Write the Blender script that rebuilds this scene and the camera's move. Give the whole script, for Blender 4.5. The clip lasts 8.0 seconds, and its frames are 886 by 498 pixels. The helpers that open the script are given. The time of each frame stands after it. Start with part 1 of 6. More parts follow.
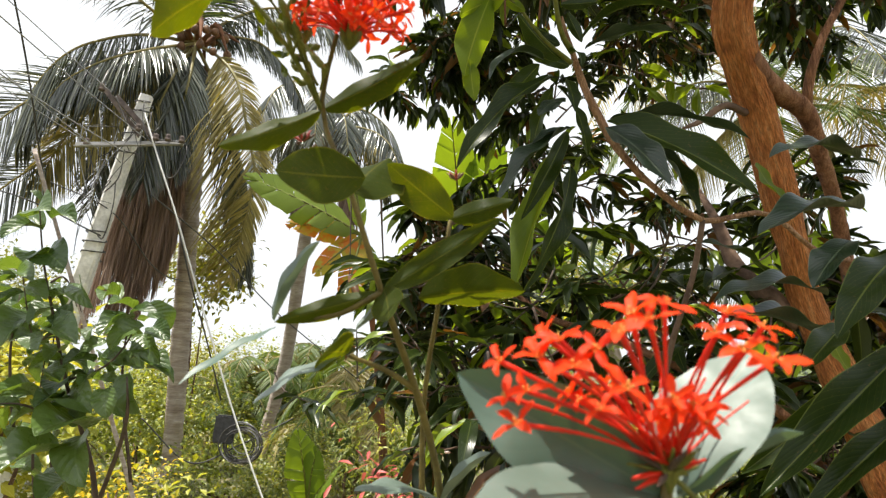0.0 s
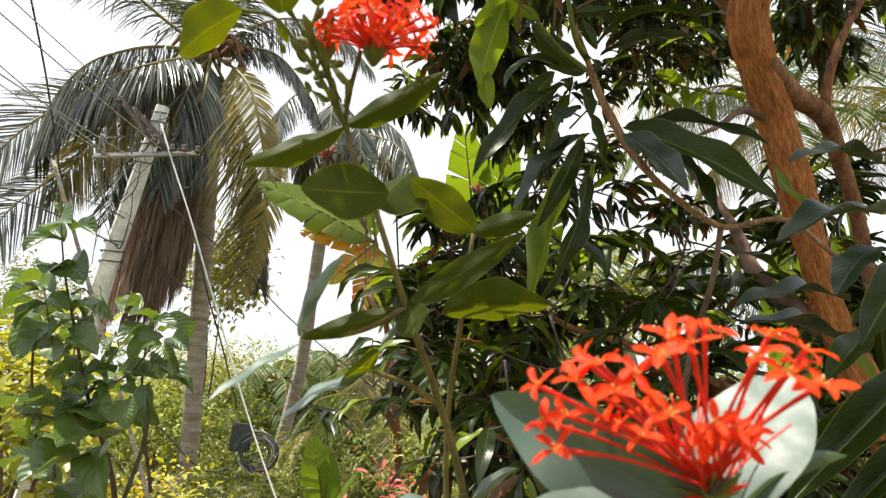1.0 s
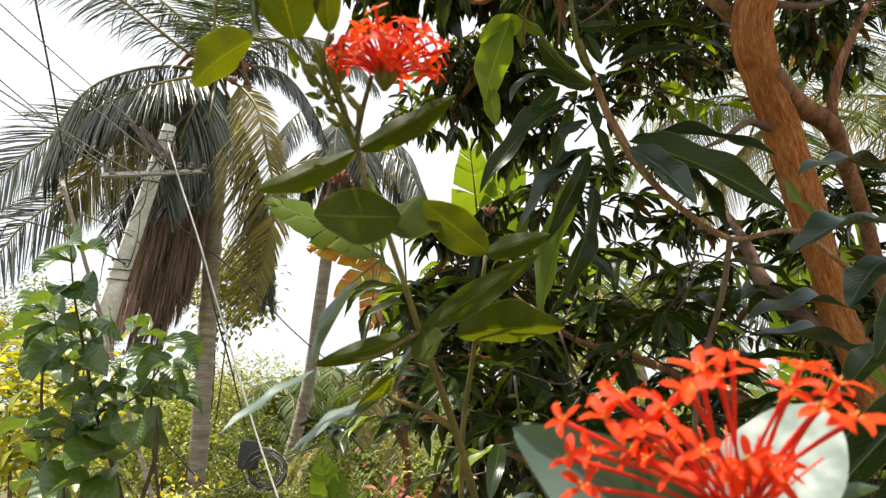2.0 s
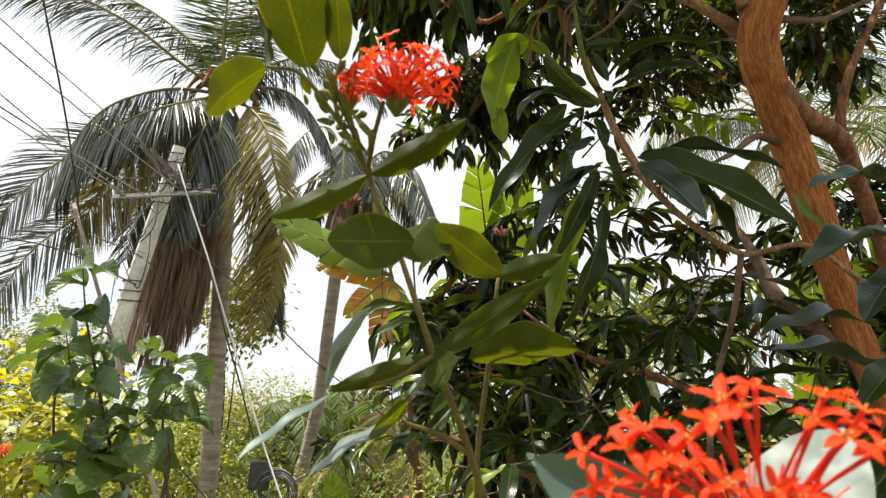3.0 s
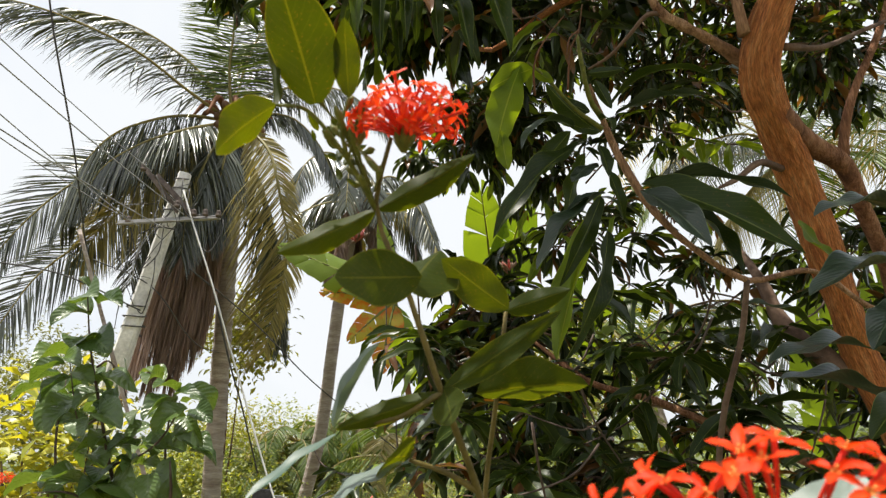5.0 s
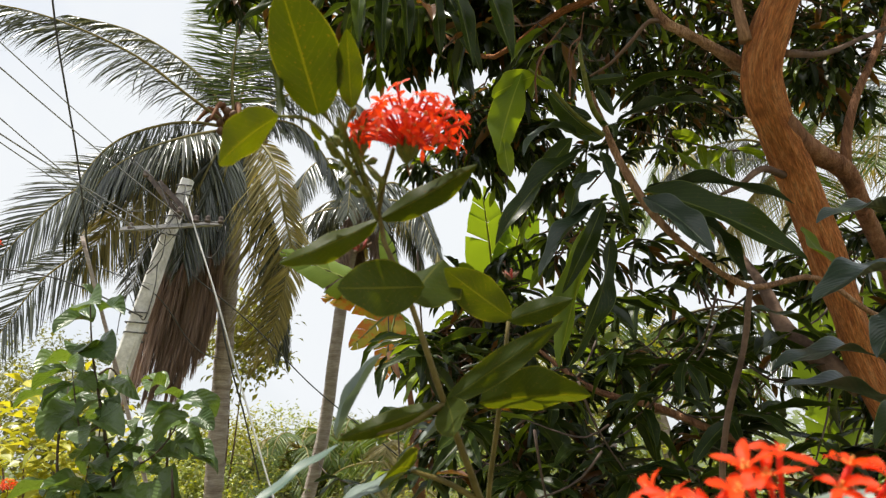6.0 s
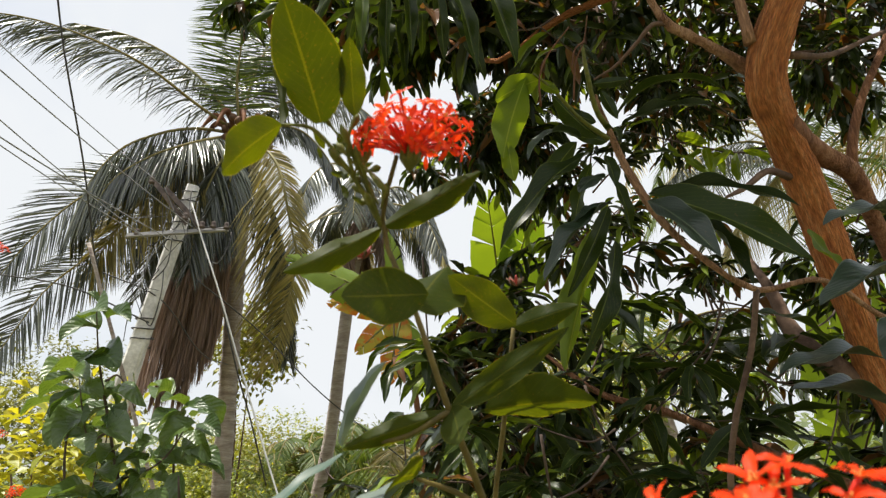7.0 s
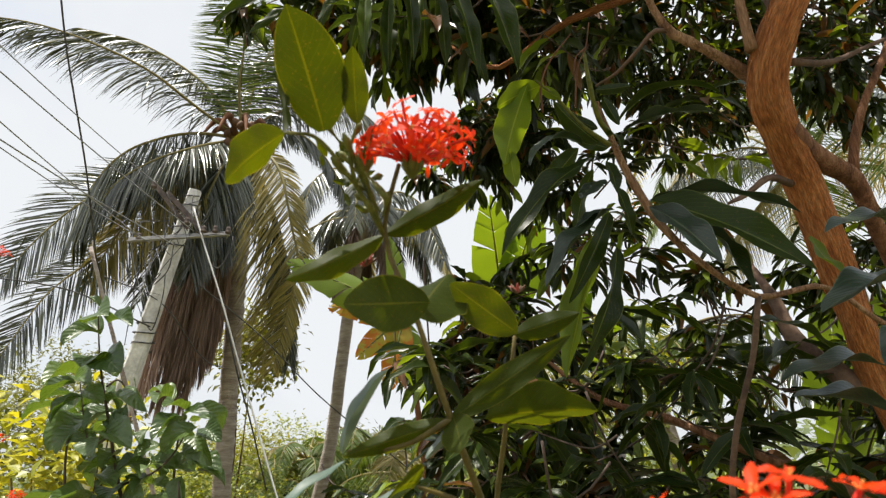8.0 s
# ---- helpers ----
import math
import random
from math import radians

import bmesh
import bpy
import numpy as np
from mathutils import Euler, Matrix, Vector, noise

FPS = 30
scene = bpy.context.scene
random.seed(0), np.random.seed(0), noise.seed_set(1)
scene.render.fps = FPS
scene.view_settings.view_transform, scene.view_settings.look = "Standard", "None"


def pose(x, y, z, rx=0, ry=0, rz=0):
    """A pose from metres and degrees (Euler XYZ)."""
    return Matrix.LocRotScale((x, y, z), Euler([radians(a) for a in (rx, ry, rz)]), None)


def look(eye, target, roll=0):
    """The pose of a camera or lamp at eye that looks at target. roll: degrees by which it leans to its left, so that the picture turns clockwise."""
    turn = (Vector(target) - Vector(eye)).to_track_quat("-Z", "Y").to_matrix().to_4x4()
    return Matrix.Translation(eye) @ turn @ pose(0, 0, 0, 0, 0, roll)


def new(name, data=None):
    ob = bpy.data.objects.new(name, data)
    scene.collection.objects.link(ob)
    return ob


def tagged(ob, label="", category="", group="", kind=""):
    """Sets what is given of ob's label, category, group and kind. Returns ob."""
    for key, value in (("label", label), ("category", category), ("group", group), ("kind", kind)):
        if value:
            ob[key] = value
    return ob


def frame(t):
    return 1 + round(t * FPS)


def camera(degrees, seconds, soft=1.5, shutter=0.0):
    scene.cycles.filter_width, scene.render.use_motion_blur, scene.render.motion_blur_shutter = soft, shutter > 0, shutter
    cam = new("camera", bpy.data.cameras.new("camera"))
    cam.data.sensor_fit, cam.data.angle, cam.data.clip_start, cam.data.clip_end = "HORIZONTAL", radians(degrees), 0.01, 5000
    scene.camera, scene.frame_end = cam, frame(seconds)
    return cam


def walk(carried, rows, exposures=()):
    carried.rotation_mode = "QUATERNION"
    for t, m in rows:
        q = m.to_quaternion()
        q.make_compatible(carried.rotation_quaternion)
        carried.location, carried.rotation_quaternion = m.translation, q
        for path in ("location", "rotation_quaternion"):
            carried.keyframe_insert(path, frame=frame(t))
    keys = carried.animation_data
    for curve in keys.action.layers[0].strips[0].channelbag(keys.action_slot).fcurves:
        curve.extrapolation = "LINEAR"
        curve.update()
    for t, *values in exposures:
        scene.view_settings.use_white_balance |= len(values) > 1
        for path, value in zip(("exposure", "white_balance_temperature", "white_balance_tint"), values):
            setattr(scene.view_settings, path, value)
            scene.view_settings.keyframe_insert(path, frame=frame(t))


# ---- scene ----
cam = camera(68.41, 8.0, soft=1.32)
cam.data.dof.use_dof, cam.data.dof.focus_distance, cam.data.dof.aperture_fstop = True, 2.2, 21.0
PATH = [
    (0.0, pose(0.0000, 0.0000, 1.7000, 102.00, -0.00, 0.00)),
    (0.5, pose(-0.0035, -0.0001, 1.7017, 102.19, -0.03, 0.63)),
    (1.0, pose(-0.0065, 0.0003, 1.7050, 102.60, 0.16, 1.25)),
    (1.5, pose(-0.0089, 0.0021, 1.7085, 103.09, 0.49, 1.51)),
    (3.0, pose(-0.0133, 0.0006, 1.7152, 105.31, 1.27, 2.83)),
    (3.5, pose(-0.0140, 0.0012, 1.7166, 105.77, 1.34, 3.00)),
    (4.0, pose(-0.0141, 0.0023, 1.7188, 106.39, 1.38, 3.12)),
    (4.5, pose(-0.0149, 0.0012, 1.7206, 106.99, 1.32, 3.15)),
    (6.0, pose(-0.0157, -0.0007, 1.7244, 107.97, 1.28, 3.35)),
    (6.5, pose(-0.0150, -0.0008, 1.7254, 108.12, 1.37, 3.73)),
    (7.0, pose(-0.0149, -0.0003, 1.7265, 108.33, 1.50, 3.91)),
    (7.5, pose(-0.0150, -0.0005, 1.7275, 108.56, 1.47, 3.91)),
    (8.0, pose(-0.0150, -0.0018, 1.7279, 108.77, 1.30, 3.97)),
]
walk(cam, PATH, exposures=[(0.0, 0.86, 6600, 9), (1.5, 0.83, 6600, 9), (4.0, 0.66, 6600, 9), (8.0, 0.48, 6600, 9)])

# ---- daylight: hazy bright sky, sun almost overhead, thin bright cloud ----
SUN_FROM = Vector((-0.22, -0.12, 0.95)).normalized()
world = bpy.data.worlds.new("sky")
scene.world = world
world.use_nodes = True
wn, wl = world.node_tree.nodes, world.node_tree.links
sky = wn.new("ShaderNodeTexSky")
sky.sky_type = "NISHITA"
sky.sun_disc = False
sky.sun_elevation = math.asin(SUN_FROM.z)
sky.sun_rotation = math.atan2(SUN_FROM.x, SUN_FROM.y)
sky.dust_density = 4.0
sky.air_density = 1.0
sky.ozone_density = 1.0
wn["Background"].inputs["Strength"].default_value = 0.15
# thin bright cloud over the blue
wtc = wn.new("ShaderNodeTexCoord")
wno = wn.new("ShaderNodeTexNoise")
wno.inputs["Scale"].default_value = 1.6
wno.inputs["Detail"].default_value = 5
wl.new(wtc.outputs["Generated"], wno.inputs["Vector"])
wra = wn.new("ShaderNodeValToRGB")
wra.color_ramp.elements[0].position, wra.color_ramp.elements[0].color = 0.30, (0.45, 0.45, 0.45, 1)
wra.color_ramp.elements[1].position, wra.color_ramp.elements[1].color = 0.52, (1, 1, 1, 1)
wl.new(wno.outputs["Fac"], wra.inputs[0])
wmx = wn.new("ShaderNodeMix")
wmx.data_type = "RGBA"
wl.new(wra.outputs[0], wmx.inputs[0])
wl.new(sky.outputs["Color"], wmx.inputs[6])
wmx.inputs[7].default_value = (4.14, 4.30, 4.52, 1)
wl.new(wmx.outputs[2], wn["Background"].inputs["Color"])
sun = new("sun", bpy.data.lights.new("sun", "SUN"))
sun.data.energy = 4.8
sun.data.angle = radians(0.6)
sun.data.color = (1.0, 0.95, 0.86)
sun.matrix_world = look((0, 0, 30), Vector((0, 0, 30)) - SUN_FROM)


# ---- materials ----
def base_mat(name):
    m = bpy.data.materials.new(name)
    m.use_nodes = True
    nt = m.node_tree
    nt.nodes.clear()
    out = nt.nodes.new("ShaderNodeOutputMaterial")
    p = nt.nodes.new("ShaderNodeBsdfPrincipled")
    nt.links.new(p.outputs[0], out.inputs[0])
    return m, nt, p, out


def ramp(nt, fac, stops):
    r = nt.nodes.new("ShaderNodeValToRGB")
    el = r.color_ramp.elements
    while len(el) < len(stops):
        el.new(0.5)
    for e, (pos, col) in zip(el, stops):
        e.position, e.color = pos, (*col, 1)
    nt.links.new(fac, r.inputs[0])
    return r.outputs[0]


def math_node(nt, op, a, b=None, c=None):
    n = nt.nodes.new("ShaderNodeMath")
    n.operation = op
    for i, v in enumerate((a, b, c)):
        if v is None:
            continue
        if isinstance(v, (int, float)):
            n.inputs[i].default_value = v
        else:
            nt.links.new(v, n.inputs[i])
    return n.outputs[0]


def mix_col(nt, fac, a, b, blend="MIX"):
    n = nt.nodes.new("ShaderNodeMix")
    n.data_type, n.blend_type = "RGBA", blend
    if isinstance(fac, (int, float)):
        n.inputs[0].default_value = fac
    else:
        nt.links.new(fac, n.inputs[0])
    for sock, v in ((n.inputs[6], a), (n.inputs[7], b)):
        if isinstance(v, tuple):
            sock.default_value = (*v, 1)
        else:
            nt.links.new(v, sock)
    return n.outputs[2]


def noise_tex(nt, scale, detail=4, coord="Object", rough=0.6, stretch=None):
    tc = nt.nodes.new("ShaderNodeTexCoord")
    n = nt.nodes.new("ShaderNodeTexNoise")
    n.inputs["Scale"].default_value = scale
    n.inputs["Detail"].default_value = detail
    n.inputs["Roughness"].default_value = rough
    vec = tc.outputs[coord]
    if stretch:
        mp = nt.nodes.new("ShaderNodeMapping")
        mp.inputs["Scale"].default_value = stretch
        nt.links.new(vec, mp.inputs["Vector"])
        vec = mp.outputs[0]
    nt.links.new(vec, n.inputs["Vector"])
    return n.outputs["Fac"]


def bump(nt, p, height, strength, dist=0.01):
    b = nt.nodes.new("ShaderNodeBump")
    b.inputs["Strength"].default_value = strength
    b.inputs["Distance"].default_value = dist
    nt.links.new(height, b.inputs["Height"])
    nt.links.new(b.outputs[0], p.inputs["Normal"])


def leaf_mat(name, dark, light, vein=(0.3, 0.35, 0.12), trans=0.35, trans_col=None, rough=0.35, nscale=0.0, veins=9.0,
             rib=0.03, relief=0.12, bright=None, island=False, vein_mix=0.35, spots=0.0, spot_col=(0.16, 0.10, 0.04), spec=0.5, coat=0.0, edge=0.0, cut=0.87, old=None, spot_scale=40.0):
    """A leaf: midrib and side veins along its length, a mottled blade, light that comes through."""
    m, nt, p, out = base_mat(name)
    uv = nt.nodes.new("ShaderNodeUVMap")
    sep = nt.nodes.new("ShaderNodeSeparateXYZ")
    nt.links.new(uv.outputs[0], sep.inputs[0])
    side = math_node(nt, "ABSOLUTE", math_node(nt, "SUBTRACT", sep.outputs[0], 0.5))
    if island:
        g = nt.nodes.new("ShaderNodeNewGeometry")
        rnd = g.outputs["Random Per Island"]
    else:
        g = nt.nodes.new("ShaderNodeObjectInfo")
        rnd = g.outputs["Random"]
    mott = noise_tex(nt, nscale or (14.0 if not island else 3.0), 4)
    fac = math_node(nt, "ADD", math_node(nt, "MULTIPLY", rnd, 0.65), math_node(nt, "MULTIPLY", mott, 0.45))
    col = mix_col(nt, fac, dark, light)
    if bright is not None:
        col = mix_col(nt, math_node(nt, "GREATER_THAN", rnd, cut), col, bright)
    if old is not None:
        col = mix_col(nt, math_node(nt, "LESS_THAN", rnd, 0.10), col, old)
    if spots > 0:
        sp = noise_tex(nt, spot_scale, 3)
        k = ramp(nt, sp, [(0.62, (0, 0, 0)), (0.70, (1, 1, 1))] if spot_scale > 20 else [(0.46, (0, 0, 0)), (0.56, (1, 1, 1))])
        col = mix_col(nt, math_node(nt, "MULTIPLY", k, spots), col, spot_col)
    # side veins run obliquely outwards and forwards
    ph = math_node(nt, "SUBTRACT", math_node(nt, "MULTIPLY", sep.outputs[1], veins), math_node(nt, "MULTIPLY", side, veins * 0.55))
    saw = math_node(nt, "ABSOLUTE", math_node(nt, "SUBTRACT", math_node(nt, "FRACT", ph), 0.5))
    vline = math_node(nt, "LESS_THAN", saw, 0.045)
    ribs = math_node(nt, "LESS_THAN", side, rib)
    vmask = math_node(nt, "MAXIMUM", math_node(nt, "MULTIPLY", vline, 0.24), ribs)
    col = mix_col(nt, math_node(nt, "MULTIPLY", vmask, vein_mix), col, vein)
    if edge > 0:
        col = mix_col(nt, math_node(nt, "MULTIPLY", math_node(nt, "GREATER_THAN", side, 0.478), edge), col, vein)
    nt.links.new(col, p.inputs["Base Color"])
    worn = noise_tex(nt, 6.0, 5)
    nt.links.new(math_node(nt, "MULTIPLY_ADD", worn, rough * 1.0, rough * 0.5), p.inputs["Roughness"])
    p.inputs["Specular IOR Level"].default_value = spec
    p.inputs["Coat Weight"].default_value = coat
    p.inputs["Coat Roughness"].default_value = 0.3
    hgt = math_node(nt, "ADD", math_node(nt, "MULTIPLY", saw, 0.8), math_node(nt, "MULTIPLY", mott, 0.5))
    bump(nt, p, hgt, relief, 0.004)
    tr = nt.nodes.new("ShaderNodeBsdfTranslucent")
    tcol = mix_col(nt, 1.0, col, trans_col if trans_col else (1.6, 1.5, 0.5), "MULTIPLY")
    nt.links.new(tcol, tr.inputs["Color"])
    mx = nt.nodes.new("ShaderNodeMixShader")
    mx.inputs[0].default_value = trans
    nt.links.new(p.outputs[0], mx.inputs[1])
    nt.links.new(tr.outputs[0], mx.inputs[2])
    nt.links.new(mx.outputs[0], out.inputs[0])
    return m


def rough_mat(name, a, b, scale=12.0, rough=0.85, bump_s=0.5, dist=0.01, stretch=None, fine=90.0, c=None, metal=0.0, spec=0.4, fray=0.0, coord="Object"):
    m, nt, p, out = base_mat(name)
    n1 = noise_tex(nt, scale, 6, coord, stretch=stretch)
    n2 = noise_tex(nt, fine, 4, coord, stretch=stretch)
    stops = [(0.35, a), (0.65, b)] if c is None else [(0.32, a), (0.5, b), (0.68, c)]
    col = ramp(nt, n1, stops)
    col = mix_col(nt, 0.5 + 0.4 * fray, col, ramp(nt, n2, [(0.3 + 0.08 * fray, (0.55 - 0.4 * fray,) * 3), (0.7 - 0.1 * fray, (1.25 + 0.1 * fray,) * 3)]), "MULTIPLY")
    nt.links.new(col, p.inputs["Base Color"])
    p.inputs["Roughness"].default_value = rough
    p.inputs["Metallic"].default_value = metal
    p.inputs["Specular IOR Level"].default_value = spec
    bump(nt, p, math_node(nt, "ADD", n1, math_node(nt, "MULTIPLY", n2, 0.6)), bump_s, dist)
    return m


M_IXLEAF = leaf_mat("ixora_leaf", (0.022, 0.038, 0.006), (0.046, 0.066, 0.009), vein=(0.17, 0.18, 0.04), trans=0.5, vein_mix=0.28,
                    trans_col=(3.0, 2.3, 0.15), rough=0.5, veins=11, relief=0.05, rib=0.018, spots=0.35, edge=0.35, spec=0.16)
# sky sheen painted into a paler, bluer copy of ixora_leaf
M_IXPALE = leaf_mat("ixora_leaf_painted_sheen", (0.055, 0.100, 0.074), (0.085, 0.135, 0.104), vein=(0.14, 0.18, 0.12), trans=0.2,
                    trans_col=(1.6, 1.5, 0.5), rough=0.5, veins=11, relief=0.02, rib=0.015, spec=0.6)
M_BUSH = leaf_mat("shrub_leaf", (0.026, 0.060, 0.020), (0.115, 0.180, 0.040), vein=(0.13, 0.19, 0.08), trans=0.33,
                  trans_col=(2.0, 1.8, 0.5), rough=0.30, veins=8, relief=0.55, vein_mix=0.6, spec=0.7, coat=0.22)
# bright: a few leaves coloured as if lit from behind
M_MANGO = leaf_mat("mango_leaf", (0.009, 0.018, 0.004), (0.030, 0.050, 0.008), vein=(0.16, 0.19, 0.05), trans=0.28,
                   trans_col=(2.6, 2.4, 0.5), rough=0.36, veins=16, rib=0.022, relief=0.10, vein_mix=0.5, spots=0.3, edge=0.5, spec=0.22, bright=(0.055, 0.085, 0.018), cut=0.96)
# sky sheen put into a bluer, glossier copy of mango_leaf
M_MANGOSHEEN = leaf_mat("mango_leaf_sky_sheen", (0.008, 0.019, 0.009), (0.022, 0.040, 0.018), vein=(0.16, 0.19, 0.12), trans=0.12,
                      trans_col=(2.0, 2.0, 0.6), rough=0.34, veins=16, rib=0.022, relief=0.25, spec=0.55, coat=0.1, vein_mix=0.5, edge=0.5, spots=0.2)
# palest ixora leaf copy: sky sheen and glare are in its base colour
M_IXSHEEN = leaf_mat("ixora_leaf_bright_sheen", (0.085, 0.125, 0.100), (0.130, 0.170, 0.140), vein=(0.22, 0.26, 0.2), trans=0.15,
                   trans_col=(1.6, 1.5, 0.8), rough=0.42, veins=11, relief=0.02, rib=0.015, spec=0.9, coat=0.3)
# lit copy of mango_leaf, base colour raised to look backlit
M_MANGOLIT = leaf_mat("backlit_mango_leaf", (0.070, 0.115, 0.015), (0.125, 0.180, 0.022), vein=(0.26, 0.30, 0.08), trans=0.6,
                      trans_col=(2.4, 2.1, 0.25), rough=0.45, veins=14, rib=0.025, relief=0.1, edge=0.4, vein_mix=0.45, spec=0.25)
# bright: backlit leaves in the crown, painted on a random share
M_MANGOFAR = leaf_mat("mango_foliage", (0.005, 0.010, 0.004), (0.026, 0.043, 0.010), vein=(0.12, 0.15, 0.05), trans=0.27,
                      trans_col=(2.8, 2.6, 0.45), rough=0.30, veins=14, island=True, spec=0.5, bright=(0.15, 0.21, 0.022), cut=0.87, old=(0.12, 0.052, 0.022))
# bright: greyish glints painted as a pale colour on random leaflets
M_PALM = leaf_mat("palm_leaflet", (0.005, 0.009, 0.010), (0.080, 0.095, 0.060), vein=(0.22, 0.20, 0.10), trans=0.15,
                  trans_col=(1.8, 1.6, 0.5), rough=0.20, veins=1, island=True, spec=0.8, coat=0.35, bright=(0.15, 0.16, 0.115), cut=0.86)
M_PALMGRN = leaf_mat("young_palm_leaflet", (0.030, 0.058, 0.014), (0.13, 0.18, 0.045), vein=(0.26, 0.3, 0.12), trans=0.35,
                     trans_col=(1.7, 1.6, 0.4), rough=0.4, veins=1, island=True, spec=0.3)
M_PALMDRY = leaf_mat("dry_palm_leaflet", (0.10, 0.068, 0.055), (0.40, 0.29, 0.24), vein=(0.3, 0.22, 0.15), trans=0.25,
                     trans_col=(1.4, 1.1, 0.7), rough=0.75, veins=1, island=True, spec=0.2)
M_PALMYEL = leaf_mat("yellowing_palm_leaflet", (0.095, 0.092, 0.034), (0.36, 0.31, 0.13), vein=(0.35, 0.28, 0.1), trans=0.3,
                     trans_col=(1.9, 1.6, 0.4), rough=0.4, veins=1, island=True, spec=0.35)
M_BANANA = leaf_mat("banana_leaf", (0.075, 0.135, 0.018), (0.19, 0.27, 0.035), vein=(0.34, 0.40, 0.12), trans=0.5, nscale=4.0,
                    trans_col=(1.6, 1.5, 0.25), rough=0.4, veins=34, vein_mix=0.9, relief=0.5)
M_BANANAOLD = leaf_mat("old_banana_leaf", (0.46, 0.27, 0.02), (0.30, 0.36, 0.05), vein=(0.45, 0.40, 0.2), trans=0.45, nscale=6.0, spot_col=(0.50, 0.15, 0.01),
                       trans_col=(1.5, 1.2, 0.4), rough=0.55, veins=26, spots=0.9, spot_scale=7.0)
M_BUSHFAR = leaf_mat("bush_foliage", (0.035, 0.060, 0.016), (0.33, 0.37, 0.080), trans=0.45, trans_col=(1.8, 1.7, 0.4),
                     rough=0.38, spec=0.7, bright=(0.42, 0.40, 0.07), cut=0.90, veins=3, island=True, vein_mix=0.1)
M_YELFAR = leaf_mat("yellow_green_foliage", (0.12, 0.14, 0.020), (0.34, 0.33, 0.05), trans=0.4, trans_col=(1.5, 1.4, 0.4),
                    rough=0.5, veins=3, island=True, vein_mix=0.1)
M_OLIVE = leaf_mat("olive_foliage", (0.035, 0.045, 0.02), (0.22, 0.23, 0.065), trans=0.35, trans_col=(1.6, 1.5, 0.5),
                   rough=0.45, veins=3, island=True, vein_mix=0.1)
M_CROTON = leaf_mat("croton_leaf", (0.10, 0.16, 0.025), (0.62, 0.56, 0.06), vein=(0.6, 0.6, 0.2), trans=0.4,
                    trans_col=(1.4, 1.3, 0.4), rough=0.4, veins=8, vein_mix=0.8, island=True)
M_YELLOW = leaf_mat("bright_yellow_leaf", (0.50, 0.36, 0.02), (0.78, 0.60, 0.05), trans=0.4, trans_col=(1.2, 1.1, 0.6), rough=0.5, veins=3, island=True, vein_mix=0.1)
M_FARWOOD = leaf_mat("far_foliage", (0.08, 0.11, 0.045), (0.17, 0.21, 0.09), trans=0.3, rough=0.6, veins=2, island=True, vein_mix=0.05)
M_RED = leaf_mat("ixora_petal", (0.72, 0.028, 0.004), (0.88, 0.078, 0.009), vein=(0.88, 0.12, 0.03), trans=0.45, spec=0.25,
                 trans_col=(1.3, 1.5, 1.3), rough=0.5, veins=1, rib=0.04, nscale=450.0, relief=0.3)
M_BRACT = leaf_mat("red_bract", (0.36, 0.035, 0.04), (0.55, 0.12, 0.10), trans=0.3, trans_col=(1.2, 1.1, 1.0), rough=0.5, veins=2, island=True)
M_TUBE = rough_mat("flower_tube_red", (0.55, 0.015, 0.005), (0.75, 0.035, 0.008), 60, 0.55, 0.1, 0.002)
M_STAMEN = rough_mat("stamen_orange", (0.75, 0.28, 0.05), (0.85, 0.42, 0.10), 60, 0.6, 0.1, 0.002)
M_STEM = rough_mat("ixora_stem", (0.085, 0.064, 0.012), (0.155, 0.115, 0.026), 60, 0.6, 0.4, 0.002, fine=300)
M_CALYX = rough_mat("calyx_green", (0.080, 0.095, 0.012), (0.18, 0.18, 0.03), 80, 0.6, 0.4, 0.002, fine=300)
M_TWIG = rough_mat("shrub_stem", (0.06, 0.04, 0.03), (0.12, 0.08, 0.06), 40, 0.7, 0.4, 0.003)
M_BARK = rough_mat("mango_bark", (0.40, 0.120, 0.034), (0.64, 0.225, 0.062), 1.0, 0.92, 1.0, 0.04, stretch=(22.0, 48.0, 1.0), fine=3.6, c=(0.80, 0.36, 0.13), fray=0.55, coord="UV")
M_DARKBARK = rough_mat("dark_mango_bark", (0.12, 0.05, 0.025), (0.33, 0.15, 0.075), 8.0, 0.92, 1.0, 0.03, stretch=(3.0, 3.0, 0.4), fine=60.0, c=(0.46, 0.24, 0.13), fray=0.3)
M_LIMB = rough_mat("tan_mango_bark", (0.20, 0.095, 0.05), (0.40, 0.22, 0.12), 10.0, 0.92, 1.0, 0.02, stretch=(3.0, 3.0, 0.4), fine=70.0, c=(0.56, 0.34, 0.20), fray=0.4)
M_BRANCH = rough_mat("mango_branch_bark", (0.085, 0.05, 0.034), (0.20, 0.125, 0.085), 14.0, 0.9, 0.8, 0.006, fine=90.0)
M_PTRUNK = rough_mat("palm_trunk_bark", (0.30, 0.235, 0.20), (0.44, 0.37, 0.325), 2.4, 0.9, 0.9, 0.03, stretch=(0.8, 0.8, 4.5), fine=11.0, c=(0.56, 0.49, 0.445), fray=0.12)
M_HUSK = rough_mat("coconut_husk", (0.09, 0.045, 0.02), (0.19, 0.09, 0.035), 8, 0.6, 0.3, 0.01)
M_SPATHE = rough_mat("dry_spathe", (0.10, 0.042, 0.020), (0.24, 0.10, 0.042), 6, 0.8, 0.5, 0.01)
M_CONC = rough_mat("weathered_concrete", (0.50, 0.48, 0.45), (0.74, 0.72, 0.69), 3.0, 0.9, 0.6, 0.01, fine=30.0, c=(0.86, 0.84, 0.81))
